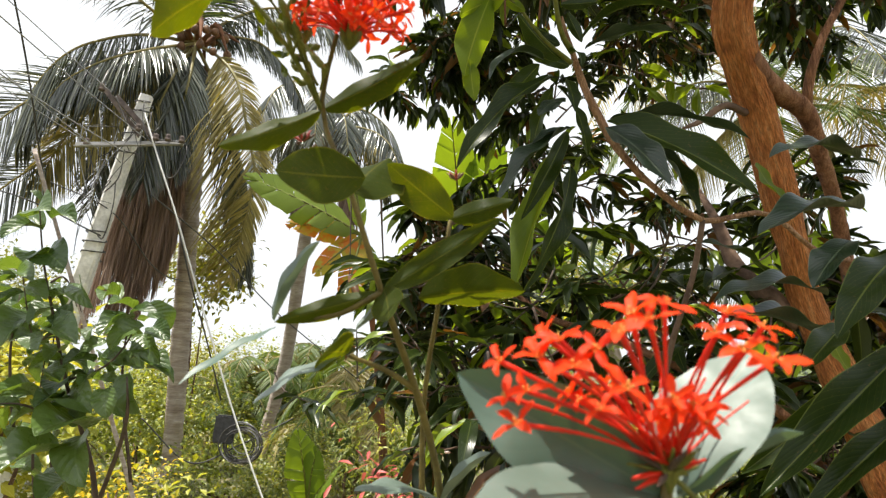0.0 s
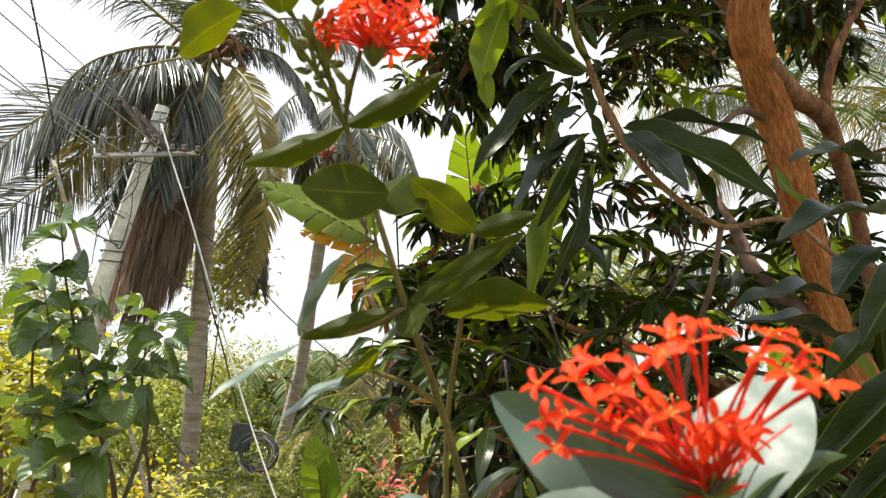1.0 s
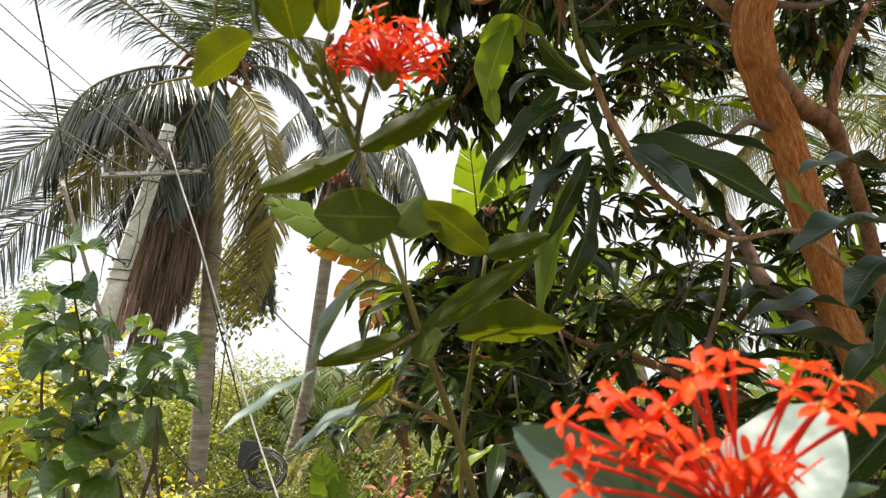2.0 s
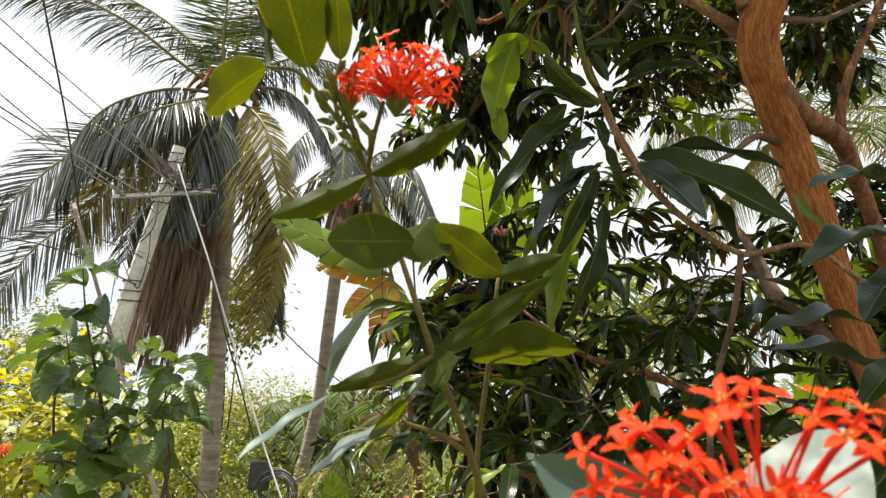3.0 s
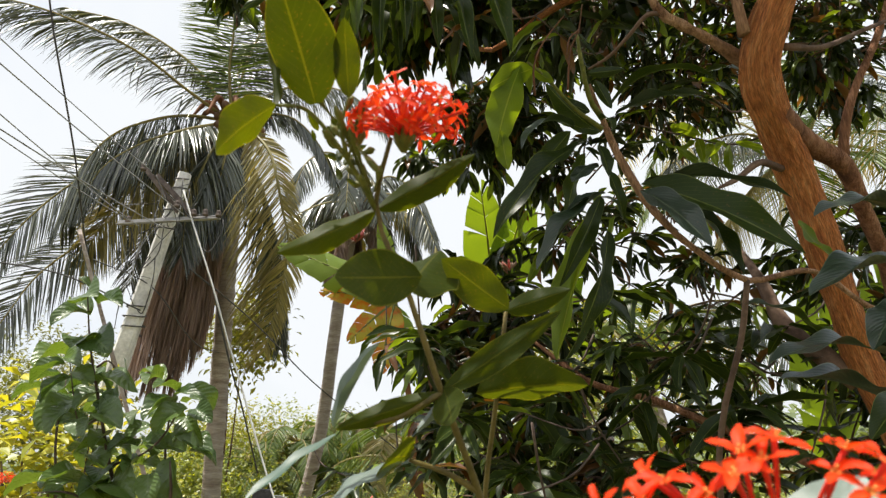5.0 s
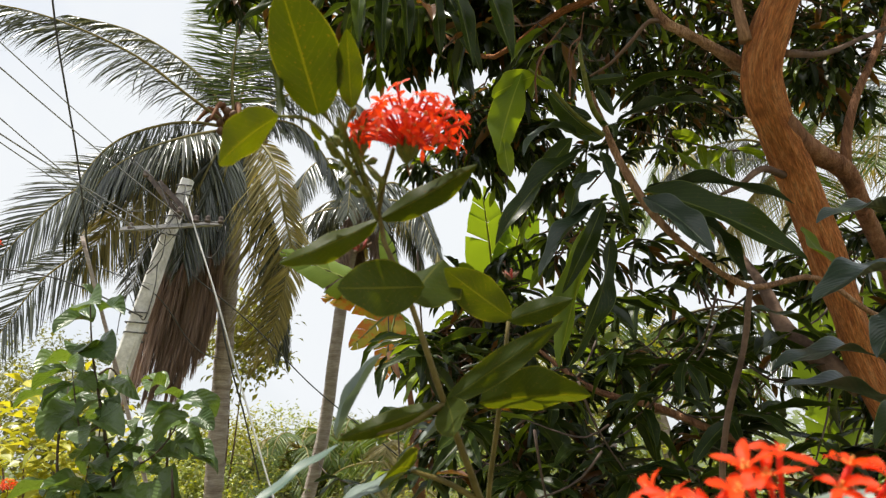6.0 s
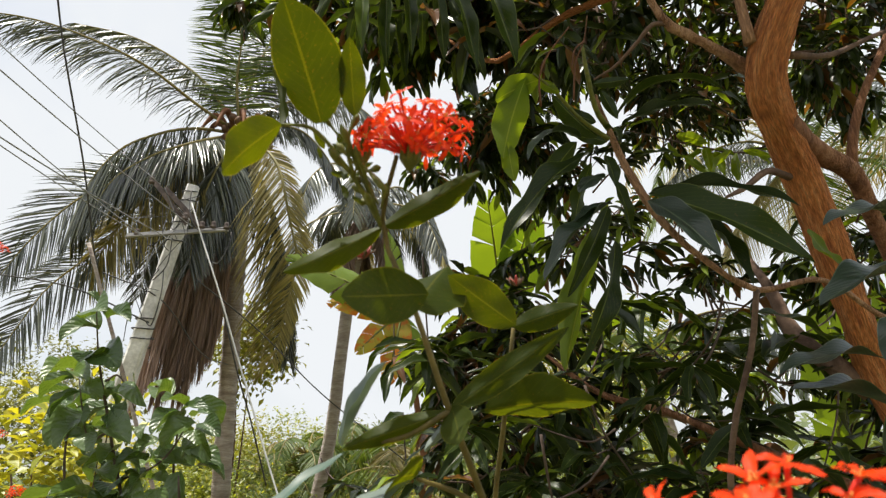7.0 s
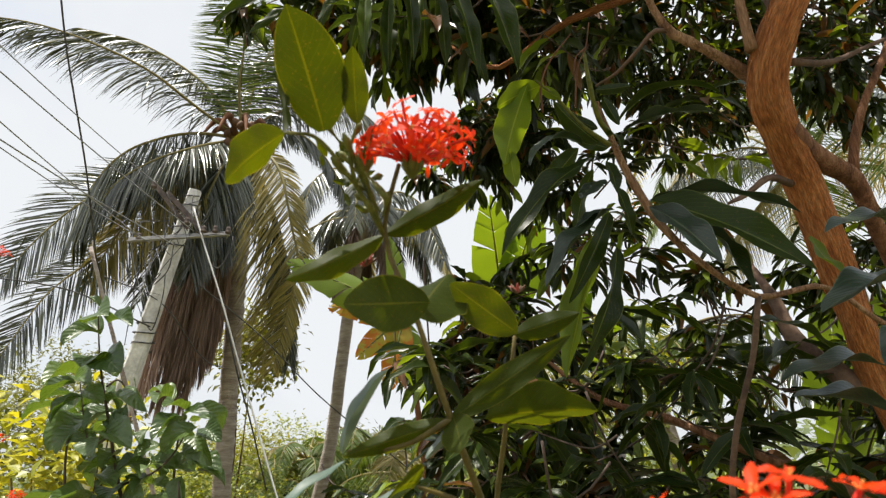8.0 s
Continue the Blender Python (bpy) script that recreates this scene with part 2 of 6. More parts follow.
M_STEEL = rough_mat("galvanised_steel", (0.26, 0.25, 0.24), (0.42, 0.41, 0.40), 10, 0.6, 0.2, 0.004, metal=0.3)
M_RUST = rough_mat("rusty_fitting", (0.06, 0.045, 0.04), (0.15, 0.115, 0.095), 20, 0.8, 0.3, 0.004)
M_CABLE = rough_mat("dark_cable", (0.035, 0.033, 0.032), (0.08, 0.075, 0.07), 20, 0.6, 0.1, 0.002)
M_WIRE = rough_mat("aluminium_wire", (0.22, 0.22, 0.22), (0.36, 0.36, 0.36), 20, 0.5, 0.1, 0.002)
M_CABLEPALE = rough_mat("pale_cable", (0.55, 0.54, 0.52), (0.70, 0.69, 0.67), 10, 0.6, 0.1, 0.002)
M_BLACK = rough_mat("black_plastic", (0.02, 0.02, 0.022), (0.05, 0.05, 0.055), 20, 0.5, 0.1, 0.002)
M_SOIL = rough_mat("grassy_soil", (0.06, 0.07, 0.02), (0.14, 0.12, 0.06), 0.7, 0.95, 1.0, 0.05, fine=9.0, c=(0.09, 0.12, 0.03))


# ---- building helpers ----
def mesh_of(name, verts, faces, uvs=None, smooth=True):
    me = bpy.data.meshes.new(name)
    me.from_pydata([tuple(v) for v in verts], [], faces)
    if uvs is not None:
        lay = me.uv_layers.new(name="UVMap")
        idx = np.empty(len(me.loops), dtype=np.int32)
        me.loops.foreach_get("vertex_index", idx)
        lay.data.foreach_set("uv", np.asarray(uvs, dtype=np.float32)[idx].ravel())
    me.polygons.foreach_set("use_smooth", [smooth] * len(me.polygons))
    me.update()
    return me


def thing(name, place, label, category, group="", kind=""):
    ob = new(name)
    ob.empty_display_size = 0.05
    ob.matrix_basis = Matrix.Translation(place)
    ob["spot"] = tuple(place)
    return tagged(ob, label, category, group, kind)


def part(name, me, material, parent, label="", m=None):
    """One mesh under a thing or a part; m is its pose in the world."""
    ob = new(name, me)
    if material is not None and not me.materials:
        me.materials.append(material)
    ob.parent = parent
    up = Matrix.Identity(4)
    chain, o = [], parent
    while o is not None:
        chain.append(o.matrix_basis)
        o = o.parent
    for b in chain:
        up = b @ up
    ob.matrix_basis = up.inverted() @ (m if m is not None else Matrix.Identity(4))
    return tagged(ob, label)


def glide(pts, n):
    """A smooth line through a few places."""
    pts = [Vector(p) for p in pts]
    if len(pts) == 2:
        return [pts[0].lerp(pts[1], i / n) for i in range(n + 1)]
    ext = [2 * pts[0] - pts[1], *pts, 2 * pts[-1] - pts[-2]]
    t = [0.0]
    for p, q in zip(ext, ext[1:]):
        t.append(t[-1] + max((q - p).length, 1e-6) ** 0.5)
    out = []
    lens = [(q - p).length for p, q in zip(pts, pts[1:])]
    total = sum(lens)
    ends = [sum(lens[:i]) / total for i in range(len(pts))]
    for i in range(n + 1):
        s = i / n
        k = max(j for j in range(len(pts) - 1) if ends[j] <= s + 1e-9)
        u = (s - ends[k]) / max(ends[k + 1] - ends[k], 1e-9)
        t0, t1, t2, t3 = t[k:k + 4]
        x = t1 + (t2 - t1) * min(u, 1.0)
        a, b, c, d = ext[k:k + 4]
        a1 = a * ((t1 - x) / (t1 - t0)) + b * ((x - t0) / (t1 - t0))
        a2 = b * ((t2 - x) / (t2 - t1)) + c * ((x - t1) / (t2 - t1))
        a3 = c * ((t3 - x) / (t3 - t2)) + d * ((x - t2) / (t3 - t2))
        b1 = a1 * ((t2 - x) / (t2 - t0)) + a2 * ((x - t0) / (t2 - t0))
        b2 = a2 * ((t3 - x) / (t3 - t1)) + a3 * ((x - t1) / (t3 - t1))
        out.append(b1 * ((t2 - x) / (t2 - t1)) + b2 * ((x - t1) / (t2 - t1)))
    return out


def tube_data(pts, radii, sides=8, wobble=0.0, n=None, cap=True):
    line = glide(pts, n or max(6, 4 * (len(pts) - 1)))
    m = len(line)
    marks = np.linspace(0, 1, len(radii))
    if len(radii) == len(pts) and len(pts) > 2:
        marks = np.cumsum([0.0] + [(Vector(q) - Vector(p)).length for p, q in zip(pts, pts[1:])])
        marks = marks / marks[-1]
    rad = [radii[0]] * m if len(radii) == 1 else [float(np.interp(i / (m - 1), marks, radii)) for i in range(m)]
    verts, faces, uvs = [], [], []
    t0 = (line[1] - line[0]).normalized()
    ref = Vector((1, 0, 0)) if abs(t0.x) < 0.8 else Vector((0, 1, 0))
    nrm = (ref - t0 * ref.dot(t0)).normalized()
    for i, p in enumerate(line):
        t = (line[min(i + 1, m - 1)] - line[max(i - 1, 0)]).normalized()
        nrm = (nrm - t * nrm.dot(t)).normalized()
        bi = t.cross(nrm)
        for k in range(sides):
            a = 2 * math.pi * k / sides
            d = nrm * math.cos(a) + bi * math.sin(a)
            r = rad[i]
            if wobble:
                r *= 1 + wobble * noise.noise(p * (0.25 / max(rad[i], 1e-4)) + d * 1.3)
            verts.append(p + d * r)
            uvs.append((k / sides, i / m))
    for i in range(m - 1):
        for k in range(sides):
            a, b = i * sides + k, i * sides + (k + 1) % sides
            faces.append((a, b, b + sides, a + sides))
    if cap:
        faces.append(tuple(range(sides - 1, -1, -1)))
        faces.append(tuple(range((m - 1) * sides, m * sides)))
    return verts, faces, uvs


def tube(name, pts, radii, material, parent, sides=8, wobble=0.0, n=None, label=""):
    v, f, u = tube_data(pts, radii, sides, wobble, n)
    return part(name, mesh_of(name, v, f, u), material, parent, label)


def leaf_data(nu=6, nv=12, shape="ellipse", fold=0.15, droop=0.2, wave=0.0, twist=0.0, width=0.5, seed=0, curl=0.0):
    """A leaf of length 1 along y, its upper face to z, base at the origin."""
    rnd = random.Random(seed)
    ph = rnd.uniform(0, 6)
    verts, uvs, faces = [], [], []
    for j in range(nv + 1):
        v = j / nv
        if shape == "ellipse":
            w = math.sin(math.pi * min(1, 0.02 + 0.98 * v)) ** 0.62 * (1 - 0.10 * v)
            if v > 0.86:
                w *= 1 - ((v - 0.86) / 0.14) ** 1.6 * 0.55
        elif shape == "acute":
            w = math.sin(math.pi * v ** 0.92) ** 0.66 * (1 - 0.22 * max(0.0, (v - 0.5) / 0.5) ** 1.3)
        elif shape == "petal":
            w = math.sin(math.pi * (0.10 + 0.90 * v) ** 1.15) ** 0.7
        elif shape == "ovate":
            w = math.sin(math.pi * v ** 0.80) ** 0.68 * (1 - 0.5 * max(0.0, (v - 0.72) / 0.28) ** 1.2)
        else:
            w = math.sin(math.pi * v ** 0.85) ** 0.75
        w = max(w, 0.015 if 0 < j < nv else 0.012) * width
        ang = droop * v
        cy = math.sin(ang) / droop if abs(droop) > 1e-3 else v
        cz = -(1 - math.cos(ang)) / droop if abs(droop) > 1e-3 else 0
        tw = twist * v
        for i in range(nu + 1):
            u = i / nu
            s = (u - 0.5) * w
            h = abs(s) * fold * 2 + wave * w * math.sin(v * 14 + ph + (1.3 if u > 0.5 else 0)) * abs(u - 0.5) * 2
            h -= curl * (u - 0.5) ** 2 * 4 * w
            x, z = s * math.cos(tw) - h * math.sin(tw), s * math.sin(tw) + h * math.cos(tw)
            verts.append((x, cy + z * math.sin(ang), cz + z * math.cos(ang)))
            uvs.append((u, v))
    if abs(droop) > 1e-3:
        # base and tip both lie on the y axis, so that the blade arches over it
        ch = 2 * math.sin(droop / 2) / droop
        ca, sa = math.cos(droop / 2) / ch, math.sin(droop / 2) / ch
        verts = [(x, y * ca - z * sa, y * sa + z * ca) for x, y, z in verts]
    for j in range(nv):
        for i in range(nu):
            a = j * (nu + 1) + i
            faces.append((a, a + 1, a + nu + 2, a + nu + 1))
    return verts, faces, uvs


def leaf_pose(base, tip, normal=(0, 0, 1), wide=1.0):
    """The pose of a leaf from its base to its tip; wide scales its width."""
    base, tip = Vector(base), Vector(tip)
    y = tip - base
    ln = y.length
    y.normalize()
    n = Vector(normal)
    z = n - y * n.dot(y)
    if z.length < 1e-4:
        z = Vector((0.3, 0.2, 1)) - y * y.dot(Vector((0.3, 0.2, 1)))
    z.normalize()
    x = y.cross(z)
    m = Matrix((x, y, z)).transposed().to_4x4()
    return Matrix.Translation(base) @ m @ Matrix.Diagonal((ln * wide, ln, ln, 1))


class Heap:
    """Many small pieces in one mesh."""

    def __init__(self):
        self.v, self.f, self.u, self.n = [], [], [], 0

    def add(self, data, m):
        v, f, u = data
        a = np.c_[np.asarray(v, dtype=float), np.ones(len(v))] @ np.array(m).T
        self.v.append(a[:, :3])
        self.f.extend([tuple(i + self.n for i in q) for q in f])
        self.u.append(np.asarray(u, dtype=float))
        self.n += len(v)

    def mesh(self, name):
        return mesh_of(name, np.vstack(self.v), self.f, np.vstack(self.u))


# ---- ground ----
def build_ground():
    n = 90
    verts, faces = [], []
    ax = [math.copysign(abs(t) ** 3.2, t) * 900 for t in np.linspace(-1, 1, n)]
    for y in ax:
        for x in ax:
            near = math.exp(-((x * x + y * y) / 900))
            verts.append((x, y + 8, near * (0.10 * noise.noise(Vector((x * 0.4, y * 0.4, 0))) + 0.03 * noise.noise(Vector((x * 2, y * 2, 3))))))
    for j in range(n - 1):
        for i in range(n - 1):
            a = j * n + i
            faces.append((a, a + 1, a + n + 1, a + n))
    g = new("ground", mesh_of("ground", verts, faces))
    g.data.materials.append(M_SOIL)
    tagged(g, "uneven garden soil with sparse green weeds", "ground", kind="structure")


build_ground()

# ---- the mango tree ----
MANGO_BASE = (1.62, 1.95, 0.0)
mango = thing("mango_tree", MANGO_BASE, "mango tree with orange-brown bark and long dark glossy leaves", "tree")
tube("trunk", [MANGO_BASE, (1.379, 2.149, 1.450), (1.223, 2.167, 1.954), (1.093, 2.020, 2.268), (0.975, 1.892, 2.561), (0.835, 1.706, 2.771), (0.863, 1.643, 2.899), (0.940, 1.618, 3.050), (1.125, 1.584, 3.494), (1.375, 1.544, 4.589)],
             [0.090, 0.062, 0.054, 0.050, 0.054, 0.056, 0.055, 0.052, 0.045, 0.02], M_BARK, mango, 32, 0.26, 130, "orange-brown bark, rough and scarred")


def limb(pts, radii, mat=None, sides=9, wob=0.15, label=""):
    return tube("limb", pts, [v * 0.74 for v in radii], mat or M_BRANCH, mango, sides, wob, None, label)


limb([(0.897, 1.783, 2.663), (1.049, 1.899, 2.608), (1.181, 1.978, 2.570), (1.251, 2.052, 2.466), (1.368, 2.188, 2.300), (1.516, 2.395, 1.960)], [0.054, 0.046, 0.040, 0.036, 0.034, 0.034], M_DARKBARK, 14, 0.25)
limb([(1.178, 1.974, 2.583), (1.191, 1.957, 2.683), (1.238, 1.931, 2.819), (1.349, 1.936, 3.004), (1.563, 1.930, 3.489)], [0.026, 0.021, 0.018, 0.016, 0.012], M_DARKBARK)
limb([(0.831, 1.761, 2.827), (0.782, 1.730, 2.845), (0.693, 1.700, 2.888), (0.570, 1.655, 2.935), (0.532, 1.637, 2.982), (0.501, 1.609, 3.058), (0.479, 1.577, 3.240)], [0.034, 0.026, 0.021, 0.019, 0.014, 0.013, 0.010], M_LIMB, 14, 0.45)
limb([(0.559, 1.653, 2.940), (0.522, 1.651, 2.938), (0.470, 1.684, 2.893), (0.417, 1.735, 2.858), (0.368, 1.805, 2.863)], [0.011, 0.008, 0.007, 0.005])
limb([(0.788, 1.654, 2.854), (0.781, 1.644, 2.944), (0.774, 1.641, 3.105), (0.796, 1.671, 3.488)], [0.024, 0.02, 0.018, 0.01], M_LIMB)
limb([(0.910, 1.690, 2.832), (1.080, 1.787, 2.887), (1.264, 1.868, 2.994), (1.588, 2.035, 3.186)], [0.016, 0.012, 0.010, 0.008])
limb([(0.933, 1.879, 2.529), (0.830, 1.793, 2.514), (0.741, 1.757, 2.449), (0.673, 1.714, 2.409)], [0.016, 0.014, 0.011, 0.006])
limb([(1.223, 1.932, 2.077), (1.035, 1.769, 2.072), (0.851, 1.666, 2.150), (0.660, 1.604, 2.116), (0.555, 1.582, 2.177), (0.455, 1.578, 2.285), (0.370, 1.591, 2.483), (0.335, 1.549, 2.553), (0.302, 1.505, 2.628)], [0.012, 0.010, 0.009, 0.010, 0.011, 0.013, 0.014, 0.009, 0.006], M_LIMB, 10, 0.4)
tube("shoot", [(0.335, 1.549, 2.553), (0.300, 1.499, 2.576), (0.275, 1.439, 2.637), (0.261, 1.398, 2.706)], [0.009, 0.007, 0.006, 0.004], M_CALYX, mango, 8, 0.1, 14, "green young shoot")
tube("shoot", [(0.334, 1.557, 2.525), (0.253, 1.501, 2.563), (0.186, 1.442, 2.612), (0.137, 1.411, 2.642)], [0.007, 0.005, 0.004, 0.003], M_CALYX, mango, 8, 0.1, 14, "green young shoot")
limb([(0.660, 1.604, 2.116), (0.631, 1.622, 1.976), (0.583, 1.665, 1.817), (0.567, 1.730, 1.656), (0.626, 1.897, 1.369)], [0.011, 0.010, 0.010, 0.011, 0.013])
limb([(1.233, 2.182, 1.563), (1.039, 2.347, 1.683), (0.793, 2.407, 1.800), (0.623, 2.477, 1.893), (0.414, 2.550, 1.968), (0.190, 2.590, 2.157)], [0.040, 0.021, 0.019, 0.018, 0.017, 0.008], M_DARKBARK)
# shade on this limb is put in by the darker bark colour
limb([(1.200, 2.187, 1.908), (1.110, 2.252, 2.031), (1.064, 2.328, 2.124), (1.044, 2.386, 2.284), (1.036, 2.537, 2.485)], [0.05, 0.045, 0.040, 0.03, 0.012], M_BRANCH, 12, 0.3)
limb([(0.907, 1.680, 2.923), (0.949, 2.030, 4.015), (0.474, 2.496, 4.427), (-0.112, 3.066, 4.511), (-0.518, 3.608, 4.089)], [0.04, 0.035, 0.03, 0.02, 0.008])
limb([(0.840, 1.756, 3.245), (0.330, 2.031, 3.280), (0.081, 2.239, 3.244), (-0.153, 2.440, 3.544)], [0.02, 0.018, 0.014, 0.006], M_BARK)

# long leaf meshes shared by the single mango leaves
MANGO_LEAF = [mesh_of("mango_leaf_blade", *leaf_data(8, 26, "lance", fold=f, droop=d, wave=w, twist=t, width=0.25, seed=i, curl=c))
              for i, (f, d, w, t, c) in enumerate([(0.25, 0.5, 0.12, 0.0, 0.0), (0.15, 0.7, 0.13, 0.2, 0.0), (0.35, 0.35, 0.11, -0.3, 0.0), (0.1, 0.6, 0.13, 0.15, 0.2), (0.2, 1.7, 0.06, 0.0, 0.0)])]


def mango_leaf(base, tip, wide=1.0, normal=(0, -0.35, 1), k=0, label="", lit=False, sky_sheen=False):
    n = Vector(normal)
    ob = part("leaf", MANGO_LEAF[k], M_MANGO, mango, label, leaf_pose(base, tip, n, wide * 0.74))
    # these copies carry backlight or sky sheen in their colour
    if lit or sky_sheen:
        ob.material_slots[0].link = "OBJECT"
        ob.material_slots[0].material = M_MANGOLIT if lit else M_MANGOSHEEN


mango_leaf((0.429, 1.601, 2.384), (0.722, 1.427, 2.127), 1.15, (0.2, -0.9, 0.0), 0)
mango_leaf((0.436, 1.600, 2.388), (0.723, 1.440, 2.267), 0.9, (0, -0.1, 1), 1, sky_sheen=True)
mango_leaf((0.407, 1.530, 2.336), (0.504, 1.383, 2.138), 1.7, (-0.2, -0.5, 0.9), 0, sky_sheen=True)
mango_leaf((0.535, 1.575, 2.310), (0.603, 1.482, 2.097), 1.2, (0.5, -0.7, 0.4), 2)
mango_leaf((0.312, 1.527, 2.332), (0.124, 1.405, 2.107), 1.05, (-0.3, -0.5, 0.85), 0, sky_sheen=True)
mango_leaf((0.324, 1.605, 2.355), (0.193, 1.565, 2.106), 0.9, (0.2, -0.8, 0.1), 1)
mango_leaf((0.336, 1.660, 2.344), (0.181, 1.633, 1.936), 0.9, (-0.5, 0.8, 0.4), 2, lit=True)
mango_leaf((0.326, 1.581, 2.253), (0.186, 1.513, 1.919), 0.9, (0.6, -0.8, 0.0), 1)
mango_leaf((0.357, 1.551, 2.580), (0.608, 1.457, 2.591), 1.25, (-0.25, -0.35, 0.9), 4)
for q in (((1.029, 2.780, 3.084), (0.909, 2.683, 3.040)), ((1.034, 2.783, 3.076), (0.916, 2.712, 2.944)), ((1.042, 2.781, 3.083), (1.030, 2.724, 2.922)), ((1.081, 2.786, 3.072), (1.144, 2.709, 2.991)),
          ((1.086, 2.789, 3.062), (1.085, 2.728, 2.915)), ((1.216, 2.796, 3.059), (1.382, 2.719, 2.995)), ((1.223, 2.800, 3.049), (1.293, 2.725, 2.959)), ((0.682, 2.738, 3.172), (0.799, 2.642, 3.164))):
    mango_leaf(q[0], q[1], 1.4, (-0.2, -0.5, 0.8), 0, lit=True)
tube("twig", [(1.373, 2.696, 3.070), (1.210, 2.798, 3.054), (1.035, 2.781, 3.084), (0.682, 2.738, 3.172)], [0.006, 0.005, 0.003], M_TWIG, mango, 6, 0.1, 16)
mango_leaf((0.347, 1.458, 2.510), (0.513, 1.293, 2.457), 1.0, (0, -0.15, 1), 1, sky_sheen=True)
mango_leaf((0.277, 1.518, 2.468), (0.030, 1.382, 2.176), 0.75, (-0.3, -0.7, 0.4), 1)
mango_leaf((0.403, 1.575, 2.474), (0.473, 1.483, 2.440), 1.8, (0, -0.6, 0.8), 0)
mango_leaf((0.918, 1.366, 2.192), (0.639, 1.212, 2.140), 1.2, (0, -0.25, 1), 1, sky_sheen=True)
mango_leaf((0.737, 1.454, 2.217), (0.760, 1.366, 2.091), 1.9, (-0.3, 0.8, 0.5), 3, lit=True)
mango_leaf((0.926, 1.396, 2.086), (0.597, 1.202, 1.983), 1.3, (0, -0.35, 1), 0, sky_sheen=True)
mango_leaf((0.920, 1.548, 1.914), (0.581, 1.386, 1.883), 1.0, (0, -0.3, 1), 1, sky_sheen=True)
mango_leaf((0.890, 1.480, 1.783), (0.558, 1.291, 1.844), 1.0, (0, -0.4, 1), 0, sky_sheen=True)
mango_leaf((0.885, 1.734, 1.987), (0.641, 1.600, 2.056), 0.9, (0, -0.4, 1), 1)
mango_leaf((0.812, 1.263, 1.985), (0.678, 1.183, 1.878), 2.0, (-0.3, -0.5, 0.8), 0, sky_sheen=True)
mango_leaf((0.849, 1.176, 1.940), (0.634, 1.057, 1.777), 1.4, (-0.7, -0.7, 0.2), 1)
mango_leaf((0.814, 1.162, 1.765), (0.486, 1.057, 1.536), 0.95, (-0.8, -0.5, -0.4), 2)
mango_leaf((0.830, 1.270, 1.738), (0.511, 1.176, 1.554), 0.9, (-0.8, -0.6, -0.4), 2)
mango_leaf((0.788, 1.135, 1.650), (0.532, 1.045, 1.497), 0.9, (-0.8, -0.5, -0.3), 2)
mango_leaf((0.773, 1.307, 1.806), (0.787, 1.273, 1.722), 2.0, (-0.2, 0.8, 0.4), 3, lit=True)
mango_leaf((0.765, 1.254, 1.813), (0.634, 1.170, 1.726), 1.6, (-0.3, -0.8, 0.3), 2)
mango_leaf((0.796, 1.377, 1.957), (0.886, 1.269, 1.982), 1.3, (0, -0.3, 1), 1)
mango_leaf((-0.064, 1.298, 2.874), (-0.002, 1.296, 2.579), 0.75, (0.3, -0.9, 0.1), 0)
mango_leaf((0.013, 1.344, 2.908), (0.089, 1.297, 2.595), 0.9, (0.3, -0.9, 0.1), 2)
mango_leaf((-0.225, 1.776, 3.307), (-0.205, 1.784, 2.976), 0.8, (0.3, -0.9, 0.1), 0)
mango_leaf((-0.375, 1.860, 3.344), (-0.379, 1.848, 3.066), 0.9, (0.0, -0.9, 0.1), 0)
mango_leaf((-0.297, 1.872, 3.323), (-0.300, 1.875, 3.001), 0.8, (0.0, -0.9, 0.1), 2)
mango_leaf((-0.369, 1.886, 3.268), (-0.394, 1.883, 3.024), 0.90, (0.0, -0.9, 0.2), 0)
mango_leaf((-0.307, 1.942, 3.333), (-0.328, 1.957, 3.035), 1.10, (0.3, -0.9, 0.2), 1)
mango_leaf((-0.264, 2.010, 3.359), (-0.253, 2.030, 3.054), 0.80, (0.1, -0.9, 0.2), 2)
mango_leaf((-0.202, 2.044, 3.487), (-0.198, 2.067, 3.171), 1.00, (0.4, -0.9, 0.2), 3)
mango_leaf((-0.128, 1.883, 3.320), (-0.106, 1.900, 3.027), 0.90, (0.2, -0.9, 0.2), 0)
mango_leaf((-0.082, 1.957, 3.328), (0.031, 1.990, 3.004), 1.10, (0.0, -0.9, 0.2), 1)
mango_leaf((0.049, 2.011, 3.412), (0.163, 2.045, 3.083), 0.80, (0.3, -0.9, 0.2), 2)
mango_leaf((-0.517, 2.022, 3.494), (-0.592, 2.006, 3.280), 1.00, (0.1, -0.9, 0.2), 3)
mango_leaf((-0.714, 1.843, 3.333), (-0.896, 1.796, 3.187), 0.90, (0.4, -0.9, 0.2), 0)
mango_leaf((0.136, 1.952, 3.381), (0.072, 1.953, 3.120), 1.10, (0.2, -0.9, 0.2), 1)
mango_leaf((-0.434, 1.964, 3.463), (-0.384, 1.981, 3.173), 0.80, (0.0, -0.9, 0.2), 2)
mango_leaf((-0.693, 2.031, 3.436), (-0.844, 1.988, 3.286), 1.00, (0.3, -0.9, 0.2), 3)
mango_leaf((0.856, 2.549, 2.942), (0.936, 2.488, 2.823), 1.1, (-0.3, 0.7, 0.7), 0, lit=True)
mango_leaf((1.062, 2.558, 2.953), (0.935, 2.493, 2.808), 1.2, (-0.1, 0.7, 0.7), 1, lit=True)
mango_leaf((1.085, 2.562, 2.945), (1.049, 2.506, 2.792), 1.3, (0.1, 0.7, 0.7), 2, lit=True)
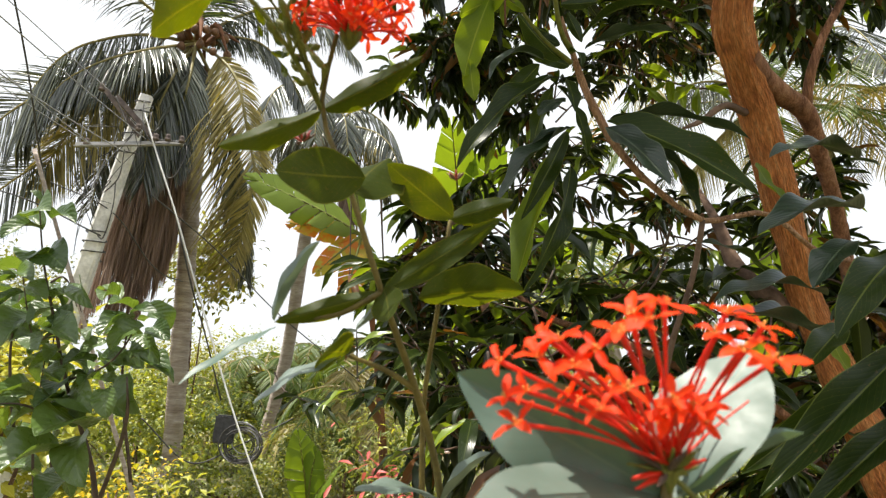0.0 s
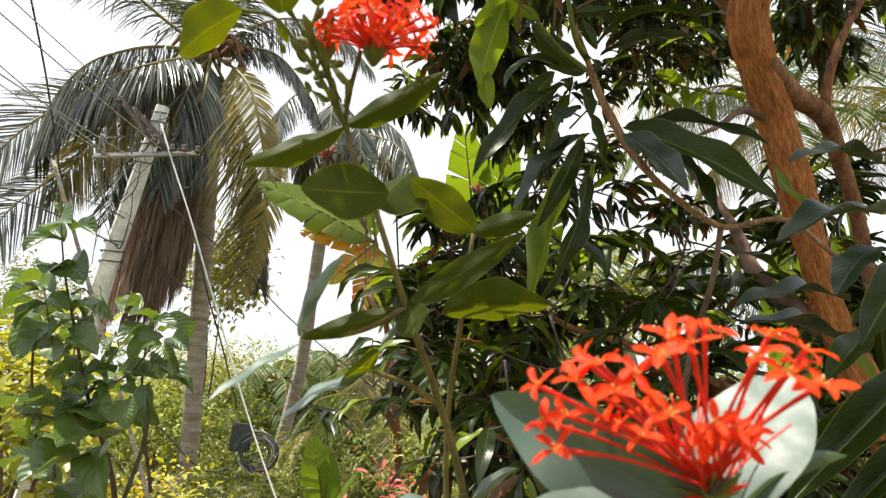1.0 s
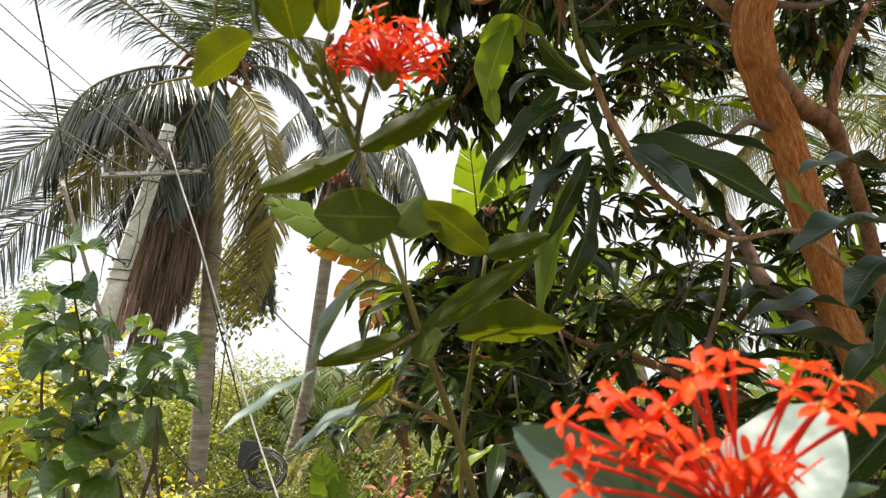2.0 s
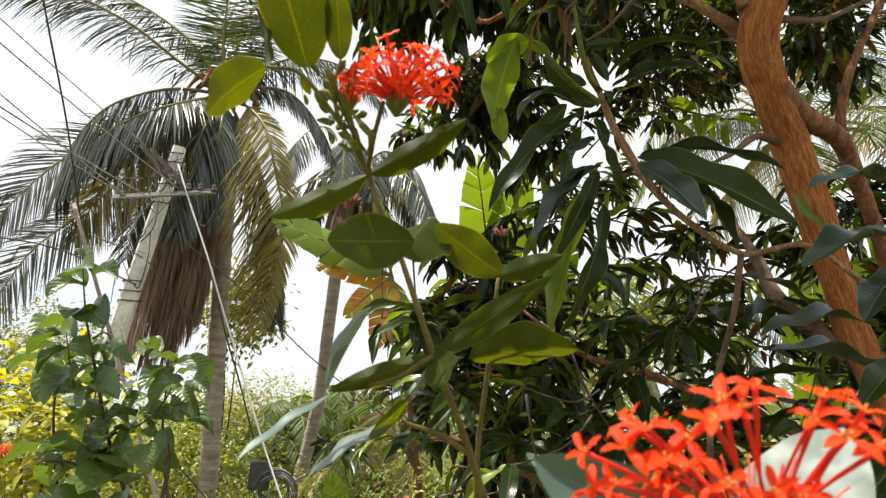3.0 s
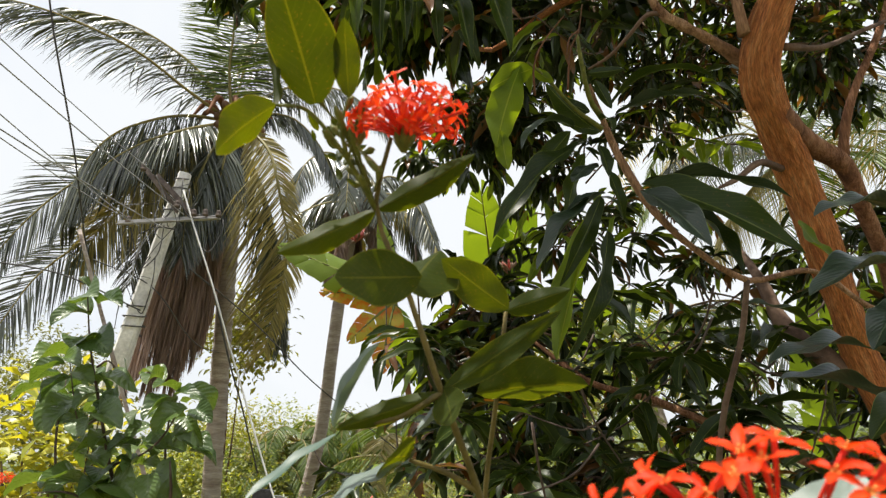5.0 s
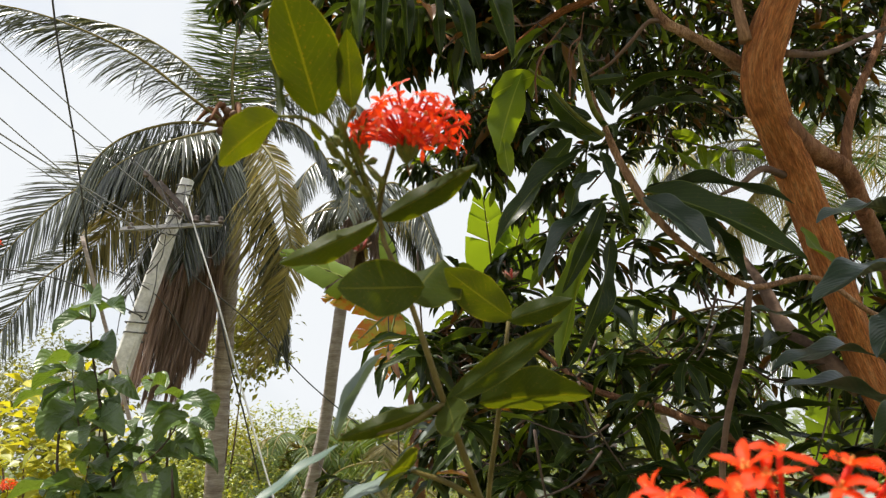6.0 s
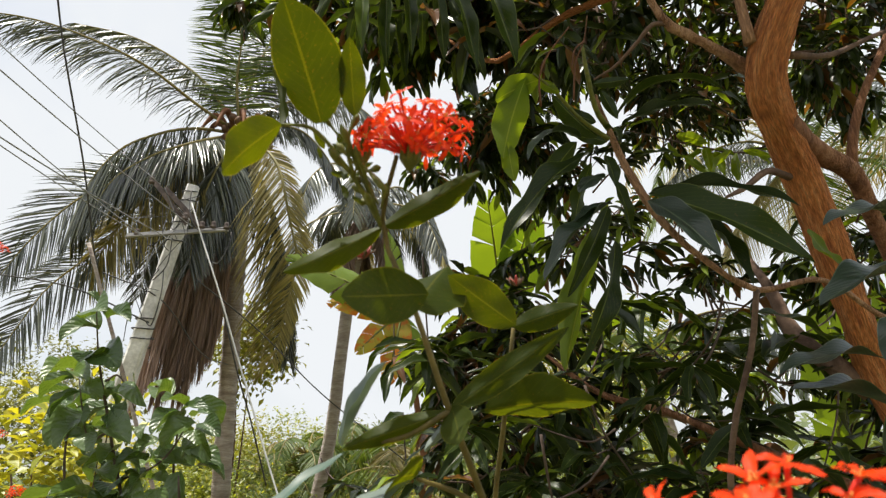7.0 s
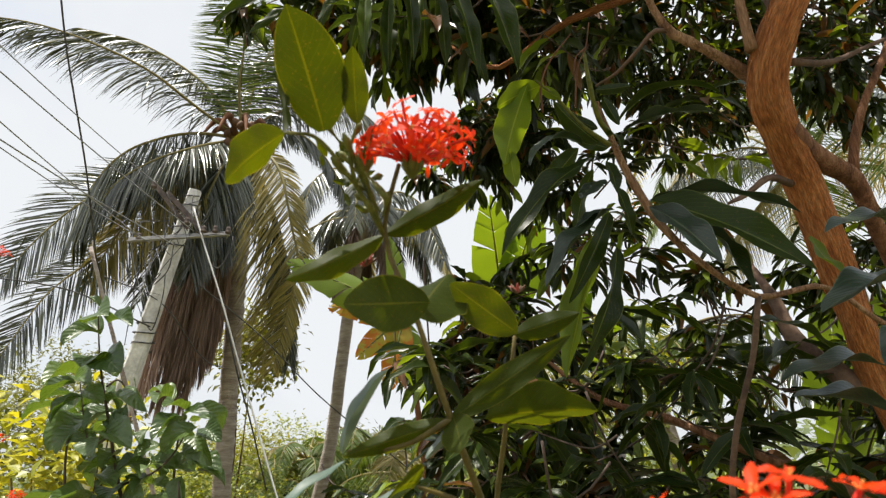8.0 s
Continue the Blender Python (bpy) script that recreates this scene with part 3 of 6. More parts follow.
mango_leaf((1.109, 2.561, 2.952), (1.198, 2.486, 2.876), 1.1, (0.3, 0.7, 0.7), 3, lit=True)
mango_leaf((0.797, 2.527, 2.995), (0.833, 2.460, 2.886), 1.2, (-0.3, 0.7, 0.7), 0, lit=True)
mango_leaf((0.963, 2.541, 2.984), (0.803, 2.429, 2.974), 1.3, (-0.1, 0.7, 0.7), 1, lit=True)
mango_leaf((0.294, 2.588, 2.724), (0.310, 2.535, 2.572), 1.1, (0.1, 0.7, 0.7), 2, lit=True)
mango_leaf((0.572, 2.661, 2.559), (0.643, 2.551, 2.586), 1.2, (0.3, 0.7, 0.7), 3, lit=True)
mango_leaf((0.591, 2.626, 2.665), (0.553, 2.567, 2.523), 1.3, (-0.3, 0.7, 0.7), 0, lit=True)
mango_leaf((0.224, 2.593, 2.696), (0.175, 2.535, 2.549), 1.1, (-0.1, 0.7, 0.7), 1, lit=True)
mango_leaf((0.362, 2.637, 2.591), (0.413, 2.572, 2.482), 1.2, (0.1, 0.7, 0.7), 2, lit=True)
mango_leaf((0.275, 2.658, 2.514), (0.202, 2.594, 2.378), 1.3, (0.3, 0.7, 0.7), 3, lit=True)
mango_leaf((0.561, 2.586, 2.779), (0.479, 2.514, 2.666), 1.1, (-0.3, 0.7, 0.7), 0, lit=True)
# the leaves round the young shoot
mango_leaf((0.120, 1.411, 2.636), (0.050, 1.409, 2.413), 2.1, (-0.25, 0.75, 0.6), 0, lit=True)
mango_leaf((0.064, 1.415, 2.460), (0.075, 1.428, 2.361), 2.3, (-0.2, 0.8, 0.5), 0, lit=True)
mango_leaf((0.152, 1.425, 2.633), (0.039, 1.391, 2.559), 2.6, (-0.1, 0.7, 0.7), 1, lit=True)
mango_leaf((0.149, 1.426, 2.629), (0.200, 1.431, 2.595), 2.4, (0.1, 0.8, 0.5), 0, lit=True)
mango_leaf((0.304, 1.545, 2.526), (0.188, 1.484, 2.622), 1.8, (0.0, 0.98, 0.1), 0)
mango_leaf((0.253, 1.506, 2.506), (0.112, 1.442, 2.422), 1.9, (-0.3, -0.45, 0.85), 4, sky_sheen=True)
mango_leaf((0.297, 1.482, 2.647), (0.386, 1.467, 2.645), 1.7, (0.1, 0.9, 0.3), 0)
mango_leaf((0.314, 1.489, 2.630), (0.350, 1.497, 2.550), 1.8, (0.2, 0.9, 0.2), 2)
mango_leaf((0.302, 1.532, 2.563), (0.230, 1.516, 2.596), 2.2, (0.0, 0.95, 0.2), 1)
mango_leaf((0.247, 1.527, 2.507), (0.148, 1.521, 2.383), 1.9, (-0.4, 0.85, 0.3), 2)
mango_leaf((0.300, 1.520, 2.412), (0.232, 1.476, 2.344), 3.2, (-0.2, -0.6, 0.8), 3, sky_sheen=True)
mango_leaf((0.314, 1.525, 2.464), (0.324, 1.496, 2.363), 2.2, (0.5, -0.8, 0.1), 2)
mango_leaf((0.318, 1.528, 2.331), (0.215, 1.478, 2.272), 1.9, (-0.2, -0.5, 0.9), 0, sky_sheen=True)
mango_leaf((0.321, 1.522, 2.536), (0.341, 1.479, 2.477), 2.6, (0.4, -0.5, 0.6), 4)
mango_leaf((0.290, 1.584, 2.471), (0.234, 1.619, 2.296), 1.4, (-0.5, 0.8, 0.2), 1)
mango_leaf((0.347, 1.602, 2.428), (0.381, 1.629, 2.293), 1.4, (0.3, -0.9, 0.2), 0)
mango_leaf((0.335, 1.587, 2.533), (0.239, 1.622, 2.599), 1.6, (0.0, 0.9, 0.3), 0)

for pts in ([(0.231, 1.422, 2.565), (0.241, 1.391, 2.657), (0.262, 1.377, 2.702), (0.273, 1.357, 2.761)], [(0.150, 1.420, 2.553), (0.150, 1.398, 2.619), (0.172, 1.382, 2.671), (0.228, 1.363, 2.736)], [(0.262, 1.377, 2.702), (0.236, 1.365, 2.671), (0.226, 1.368, 2.626)]):
    tube("flower_stalk", pts, [0.0028, 0.002, 0.0014], M_SPATHE, mango, 6, 0.3, 12, "dry reddish flower stalk")

# the rest of the crown: whorls of drooping leaves at the twig ends
FAR_LEAF = [leaf_data(2, 5, "lance", fold=0.35, droop=d, wave=0.1, twist=t, width=0.25, seed=9 + i) for i, (d, t) in enumerate([(0.5, 0.2), (0.9, -0.3), (0.2, 0.4), (1.2, 0.0)])]
crown_leaves, crown_twigs = Heap(), Heap()
rng = random.Random(11)


ANCHORS = [Vector(q) for q in ((1.202, 2.163, 2.025), (1.081, 2.025, 2.344), (0.908, 1.808, 2.733), (0.943, 1.675, 3.037), (1.137, 1.599, 3.512), (1.336, 1.572, 4.342))]


def whorl(p, size=0.21, count=11, hang=0.6, out=None):
    """One twig end: leaves all round it, drooping."""
    p = Vector(p)
    d = out if out is not None else Vector((rng.uniform(-1, 1), rng.uniform(-1, 1), rng.uniform(-0.3, 0.6))).normalized()
    back = p - d * rng.uniform(0.15, 0.35) + Vector((0, 0, rng.uniform(-0.05, 0.08)))
    crown_twigs.add(tube_data([back, (back + p) / 2 + Vector((0, 0, 0.02)), p], [0.006, 0.0035], 5, 0, 4), Matrix.Identity(4))
    for i in range(count):
        a = rng.uniform(0, 6.28)
        b = back.lerp(p, rng.uniform(0.55, 1.0))
        side = Vector((math.cos(a), math.sin(a), rng.uniform(-0.2, 0.45)))
        way = (side * rng.uniform(0.5, 1.0) + d * 0.6 + Vector((0, 0, -hang * rng.uniform(0.3, 1.6)))).normalized()
        ln = size * rng.uniform(0.65, 1.2)
        crown_leaves.add(rng.choice(FAR_LEAF), leaf_pose(b, b + way * ln, (rng.uniform(-0.5, 0.5), rng.uniform(-0.5, 0.5), 1), rng.uniform(0.85, 1.25)))


def clump(c, r, n, size=0.21, hang=0.7):
    c = Vector(c)
    rng.seed(int(c.x * 1000) * 7919 + int(c.z * 1000))
    k = min(range(len(ANCHORS) - 1), key=lambda j: (ANCHORS[j] - c).length + (0.8 if ANCHORS[j].z > c.z + 0.3 else 0))
    anchor = ANCHORS[k].lerp(ANCHORS[k + 1], rng.random())
    m1 = anchor.lerp(c, 0.3) + Vector((rng.uniform(-0.1, 0.1), rng.uniform(0.1, 0.4), rng.uniform(-0.15, 0.3)))
    m2 = anchor.lerp(c, 0.7) + Vector((rng.uniform(-0.15, 0.15), rng.uniform(0.0, 0.3), rng.uniform(-0.15, 0.2)))
    if n >= 40:
        limb([anchor, m1, m2, c], [0.012, 0.009, 0.007, 0.004], None, 7, 0.25)
    else:
        limb([m2.lerp(c, 0.3), m2.lerp(c, 0.6) + Vector((0, 0, 0.03)), c], [0.0045, 0.004, 0.0025], None, 7, 0.25)
    for _ in range(n):
        while True:
            o = Vector((rng.uniform(-1, 1), rng.uniform(-1, 1), rng.uniform(-1, 1)))
            if o.length < 1:
                break
        whorl(c + Vector((o.x * r[0], o.y * r[1], o.z * r[2])), size, rng.randint(8, 13), hang, (o + Vector((0, 0, 0.1))).normalized())


# high roof of the crown
clump((0.917, 2.890, 3.972), (1.3, 0.9, 0.36), 165, 0.115)
clump((0.066, 4.085, 4.035), (0.32, 0.3, 0.26), 18, 0.15)
clump((2.425, 3.899, 4.078), (0.34, 0.3, 0.36), 34, 0.16)
clump((1.813, 4.168, 4.109), (0.26, 0.3, 0.22), 16, 0.15)
clump((-0.131, 2.633, 3.915), (0.5, 0.5, 0.30), 74, 0.17, 1.2)
clump((0.435, 3.603, 4.274), (0.9, 0.8, 0.30), 85, 0.11)
clump((2.032, 3.123, 4.109), (0.8, 0.8, 0.34), 105, 0.12)
clump((1.101, 3.416, 3.703), (0.50, 0.6, 0.32), 75, 0.115)
clump((0.493, 2.217, 3.384), (0.4, 0.4, 0.2), 14, 0.18)
clump((1.748, 4.955, 3.027), (0.22, 0.2, 0.16), 12, 0.14)
clump((1.047, 4.753, 3.494), (0.20, 0.2, 0.20), 9, 0.14)
clump((0.669, 4.566, 3.353), (0.14, 0.2, 0.18), 5, 0.14)
clump((1.524, 4.779, 3.504), (0.20, 0.2, 0.16), 9, 0.14)
clump((1.5, 2.4, 4.6), (2.4, 1.9, 0.8), 175, 0.15)
# out-of-sight clumps, added overhead to shade the leaves and trunk below
clump((1.45, 1.2, 4.4), (1.2, 0.9, 0.45), 100)
clump((0.25, 1.3, 4.5), (0.75, 0.65, 0.35), 95)
clump((-0.1, 2.75, 4.75), (0.6, 0.6, 0.25), 39)
clump((0.2, 0.75, 4.4), (0.3, 0.35, 0.2), 14)
# low skirt
clump((0.629, 3.131, 2.155), (0.6, 0.6, 0.32), 13, 0.17)
clump((0.070, 2.895, 1.797), (0.42, 0.4, 0.38), 30, 0.17, 1.2)
clump((0.614, 3.179, 1.615), (0.65, 0.5, 0.30), 30, 0.18)
clump((1.713, 3.416, 1.690), (0.25, 0.4, 0.3), 14, 0.18)
clump((-0.154, 3.198, 2.161), (0.28, 0.3, 0.26), 18, 0.16, 1.0)
clump((0.487, 2.711, 1.449), (0.75, 0.5, 0.34), 32, 0.18, 1.0)
clump((0.401, 3.542, 2.504), (0.45, 0.4, 0.22), 7, 0.16)
clump((0.700, 3.655, 2.890), (0.45, 0.4, 0.25), 12, 0.16)
clump((0.173, 3.638, 3.600), (0.32, 0.4, 0.35), 24, 0.15, 1.0)
clump((-0.315, 3.844, 3.530), (0.18, 0.3, 0.28), 10, 0.15, 1.2)
clump((0.180, 3.221, 3.506), (0.3, 0.4, 0.25), 18, 0.15, 0.9)
clump((0.024, 3.363, 3.423), (0.28, 0.4, 0.20), 14, 0.15, 1.0)
clump((0.406, 3.402, 3.352), (0.3, 0.4, 0.2), 7, 0.15, 1.0)
clump((1.260, 3.392, 2.440), (0.28, 0.4, 0.22), 5, 0.16, 0.8)
clump((0.926, 3.254, 2.136), (0.3, 0.4, 0.2), 5, 0.16, 0.8)
clump((1.725, 2.703, 3.480), (0.42, 0.4, 0.18), 22, 0.13, 0.8)
clump((1.736, 3.169, 2.651), (0.35, 0.4, 0.3), 18, 0.15, 0.8)
clump((-0.054, 2.683, 3.782), (0.34, 0.3, 0.22), 18, 0.17, 1.5)
clump((-0.819, 2.779, 3.983), (0.22, 0.3, 0.12), 8, 0.17, 1.0)
clump((0.343, 2.803, 3.810), (0.34, 0.3, 0.2), 24, 0.15, 1.2)
clump((1.168, 3.465, 2.638), (0.28, 0.4, 0.16), 6, 0.16, 0.8)
clump((0.196, 3.002, 2.268), (0.25, 0.3, 0.2), 14, 0.16, 0.9)
clump((0.366, 3.098, 2.017), (0.25, 0.3, 0.16), 10, 0.16, 0.9)
clump((1.135, 3.218, 1.803), (0.25, 0.3, 0.15), 11, 0.16, 0.9)
clump((-1.204, 2.758, 4.014), (0.16, 0.3, 0.10), 7, 0.16, 0.7)
clump((-0.406, 2.676, 3.768), (0.32, 0.4, 0.20), 13, 0.17, 1.2)
clump((1.414, 3.521, 2.049), (0.22, 0.4, 0.3), 9, 0.16, 0.8)
clump((0.639, 3.516, 3.328), (0.35, 0.4, 0.2), 8, 0.15, 0.9)
clump((0.463, 3.448, 2.861), (0.5, 0.4, 0.22), 8, 0.16, 0.8)
clump((-0.021, 3.149, 2.402), (0.3, 0.4, 0.3), 20, 0.17, 1.0)
clump((0.483, 4.121, 3.414), (0.35, 0.3, 0.15), 4, 0.16, 1.2)
clump((1.392, 4.200, 3.283), (0.6, 0.4, 0.3), 8, 0.15, 1.0)
clump((1.858, 3.074, 2.187), (0.3, 0.4, 0.4), 26, 0.17, 0.8)
clump((1.811, 2.779, 2.095), (0.25, 0.3, 0.25), 18, 0.18, 0.8)
clump((1.569, 2.735, 1.339), (0.4, 0.3, 0.2), 34, 0.18, 0.8)
clump((1.770, 2.767, 1.668), (0.25, 0.3, 0.25), 20, 0.18, 0.8)
MID_DATA = [leaf_data(4, 8, "lance", fold=f, droop=d, wave=0.14, twist=t, width=0.22, seed=20 + i)
            for i, (f, d, t) in enumerate([(0.3, 0.5, 0.1), (0.2, 0.9, -0.3), (0.4, 0.3, 0.35), (0.15, 1.2, 0.0)])]
MID_LEAF = [mesh_of("mango_leaf_small", *d) for d in MID_DATA]


def spray(p, size=0.22, count=7, hang=0.7, apart=True):
    """A twig end; its leaves are single pieces, or part of the crown."""
    p = Vector(p)
    rng.seed(int(p.x * 1000) * 7919 + int(p.z * 1000))
    d = Vector((rng.uniform(-1, 0.6), rng.uniform(-0.8, 0.3), rng.uniform(-0.4, 0.4))).normalized()
    back = p - d * 0.25 + Vector((0, 0, 0.04))
    tube("twig", [back - d * 0.08 + Vector((0, 0, 0.07)), back, p], [0.004, 0.0035, 0.002], M_TWIG, mango, 6, 0.1, 8)
    for i in range(count):
        a = i * 2.4 + rng.uniform(-0.4, 0.4)
        b = back.lerp(p, rng.uniform(0.5, 1.0))
        way = (Vector((math.cos(a), math.sin(a) * 0.8, rng.uniform(-0.1, 0.4))) + d * 0.5 + Vector((0, 0, -hang * rng.uniform(0.3, 1.5)))).normalized()
        ln = size * rng.uniform(0.75, 1.2)
        m = leaf_pose(b, b + way * ln, (rng.uniform(-0.5, 0.5), rng.uniform(-0.6, 0.3), 1), rng.uniform(0.85, 1.2))
        k = rng.randrange(4)
        if apart:
            part("leaf", MID_LEAF[k], M_MANGO, mango, "", m)
        else:
            crown_leaves.add(MID_DATA[k], m)


for q in ((-0.165, 2.175, 2.097), (-0.060, 2.161, 1.797), (0.076, 2.103, 1.657), (0.150, 2.259, 1.851), (0.265, 2.198, 1.719), (0.442, 2.223, 2.028), (0.447, 2.070, 1.832), (0.601, 2.146, 1.957),
          (0.583, 2.011, 1.695), (0.456, 2.132, 1.614), (0.282, 2.036, 1.559), (0.940, 2.233, 2.071), (0.906, 2.192, 1.845), (0.928, 2.033, 1.671), (0.804, 2.325, 2.092), (0.657, 2.383, 2.232)):
    spray(q, 0.21, 9, 0.55)
for q in ((-0.007, 1.968, 1.581), (0.191, 1.995, 1.452), (0.084, 2.114, 1.853), (0.469, 2.167, 2.229), (0.223, 2.322, 2.009), (0.068, 2.408, 2.046), (0.514, 1.960, 3.210), (0.223, 1.868, 3.116), (0.796, 2.144, 3.032),
          (1.240, 2.280, 1.954), (1.340, 2.099, 1.925), (1.304, 2.175, 1.569), (-0.280, 1.898, 3.247), (-0.166, 1.983, 3.330), (-0.431, 2.041, 3.423), (-0.024, 1.935, 3.185)):
    spray(q, 0.19, 7, 0.8, False)
for q in ((-0.272, 2.372, 2.169), (-0.208, 2.321, 2.018), (-0.338, 2.558, 1.922), (-0.167, 2.389, 1.828), (-0.418, 2.735, 1.696), (-0.573, 2.961, 1.628), (-0.274, 2.539, 1.677), (-0.391, 2.700, 2.116)):
    spray(q, 0.17, 8, 0.8, False)
part("crown", crown_leaves.mesh("crown"), M_MANGOFAR, mango, "dense crown of drooping dark green leaves")["kind"] = "stuff"
part("twig_spray", crown_twigs.mesh("twig_spray"), M_BRANCH, mango, "thin grey-brown twigs")["kind"] = "stuff"


# ---- palms ----
def frond(parent, pts, leaf_len, mat, pairs=95, hang=0.5, spread=1.0, face=(0, 0, 1), fwd=0.5, thick=0.028, rag=0.05, name="frond", label="", wid=0.042, seed=0, start=0.14, sides=(1, 1), frayed=0.05):
    """A feather frond: a rachis through a few places, with folded leaflets along both sides of it; face is the way its upper side looks."""
    r = random.Random(seed)
    line = glide(pts, 40)
    rach = tube_data(pts, [thick, thick * 0.6, thick * 0.2], 6, 0, 24)
    h = Heap()
    up = Vector(face).normalized()
    down = Vector((0, 0, -1))
    for i in range(pairs):
        s = start + (1 - start) * i / (pairs - 1)
        k = min(int(s * 40), 39)
        p = line[k].lerp(line[k + 1], s * 40 - k)
        t = (line[k + 1] - line[k]).normalized()
        sd = t.cross(up)
        if sd.length < 0.15:
            sd = t.cross(Vector((0.3, 1, 0.2)))
        sd.normalize()
        v = (s - start) / (1 - start)
        ln = leaf_len * (0.35 + 0.72 * math.sin(math.pi * min(1, v * 0.80 + 0.17)))
        sway = 0.16 * noise.noise(Vector((s * 9, seed * 3.1, 0.5)))
        for sg, share in zip((-1, 1), sides):
            if r.random() < rag or share <= 0:
                continue
            l = ln * share * r.uniform(0.9, 1.05)
            d = (sd * sg * spread + t * (fwd * (0.8 + 0.7 * v) + sway + r.gauss(0, frayed)) + down * hang * r.uniform(0.85, 1.15) + up * r.gauss(0, frayed)).normalized()
            bend = 0.10 + 0.45 * min(1.0, hang) * r.uniform(0.6, 1.3)
            q = [p, p + d * l * 0.35 + down * bend * l * 0.05, p + d * l * 0.68 + down * bend * l * 0.25, p + d * l * 0.93 + down * bend * l * 0.62]
            if r.random() < rag:
                q[2] = q[1] + Vector((d.x * 0.12, d.y * 0.12, -0.30)) * l
                q[3] = q[2] + Vector((0, 0, -0.28)) * l
            nrm = (up - d * up.dot(d))
            nrm = nrm.normalized() if nrm.length > 0.05 else sd
            ax = Matrix.Rotation(r.gauss(0, 0.6), 3, d) @ d.cross(nrm).normalized()
            nrm = d.cross(ax)
            w = wid * r.uniform(0.85, 1.15)
            vs, us = [], []
            for j, (c, ww) in enumerate(zip(q, (0.55, 1.0, 0.75, 0.08))):
                vs += [c - ax * w * ww / 2 + nrm * w * ww * 0.18, c, c + ax * w * ww / 2 + nrm * w * ww * 0.18]
                us += [(0, j / 3), (0.5, j / 3), (1, j / 3)]
            fs = []
            for j in range(3):
                a = j * 3
                fs += [(a, a + 1, a + 4, a + 3), (a + 1, a + 2, a + 5, a + 4)]
            h.add((vs, fs, us), Matrix.Identity(4))
    ob = part(name, h.mesh(name), mat, parent, label)
    part("rachis", mesh_of("rachis", *rach), M_PALMYEL if mat is not M_PALMDRY else M_PALMDRY, ob)
    return ob


PALM_BASE = (-4.35, 10.75, 0.0)
palm = thing("coconut_palm", PALM_BASE, "tall coconut palm with a skirt of dead brown fronds", "palm tree", "coconut palms")
v, f, u = tube_data([PALM_BASE, (-4.433, 11.064, 0.152), (-4.132, 10.321, 2.814), (-3.954, 9.864, 4.090), (-3.776, 9.391, 5.426), (-3.641, 9.029, 6.357)], [0.19, 0.150, 0.140, 0.135, 0.135, 0.15], 18, 0.0, 90)
v = [p + (Vector((noise.noise(p * 7), noise.noise(p * 7 + Vector((5, 0, 0))), 0)) * 0.012) + Vector((p.x - v[i // 18 * 18 + 9].x, p.y - v[i // 18 * 18 + 9].y, 0)) * (0.05 if (i // 18) % 3 == 0 else 0.0) for i, p in enumerate(v)]
part("trunk", mesh_of("trunk", v, f, u), M_PTRUNK, palm, "ringed pale grey palm trunk")
C = (-3.611, 8.694, 6.615)
FACING = (0.05, -1.0, 0.25)
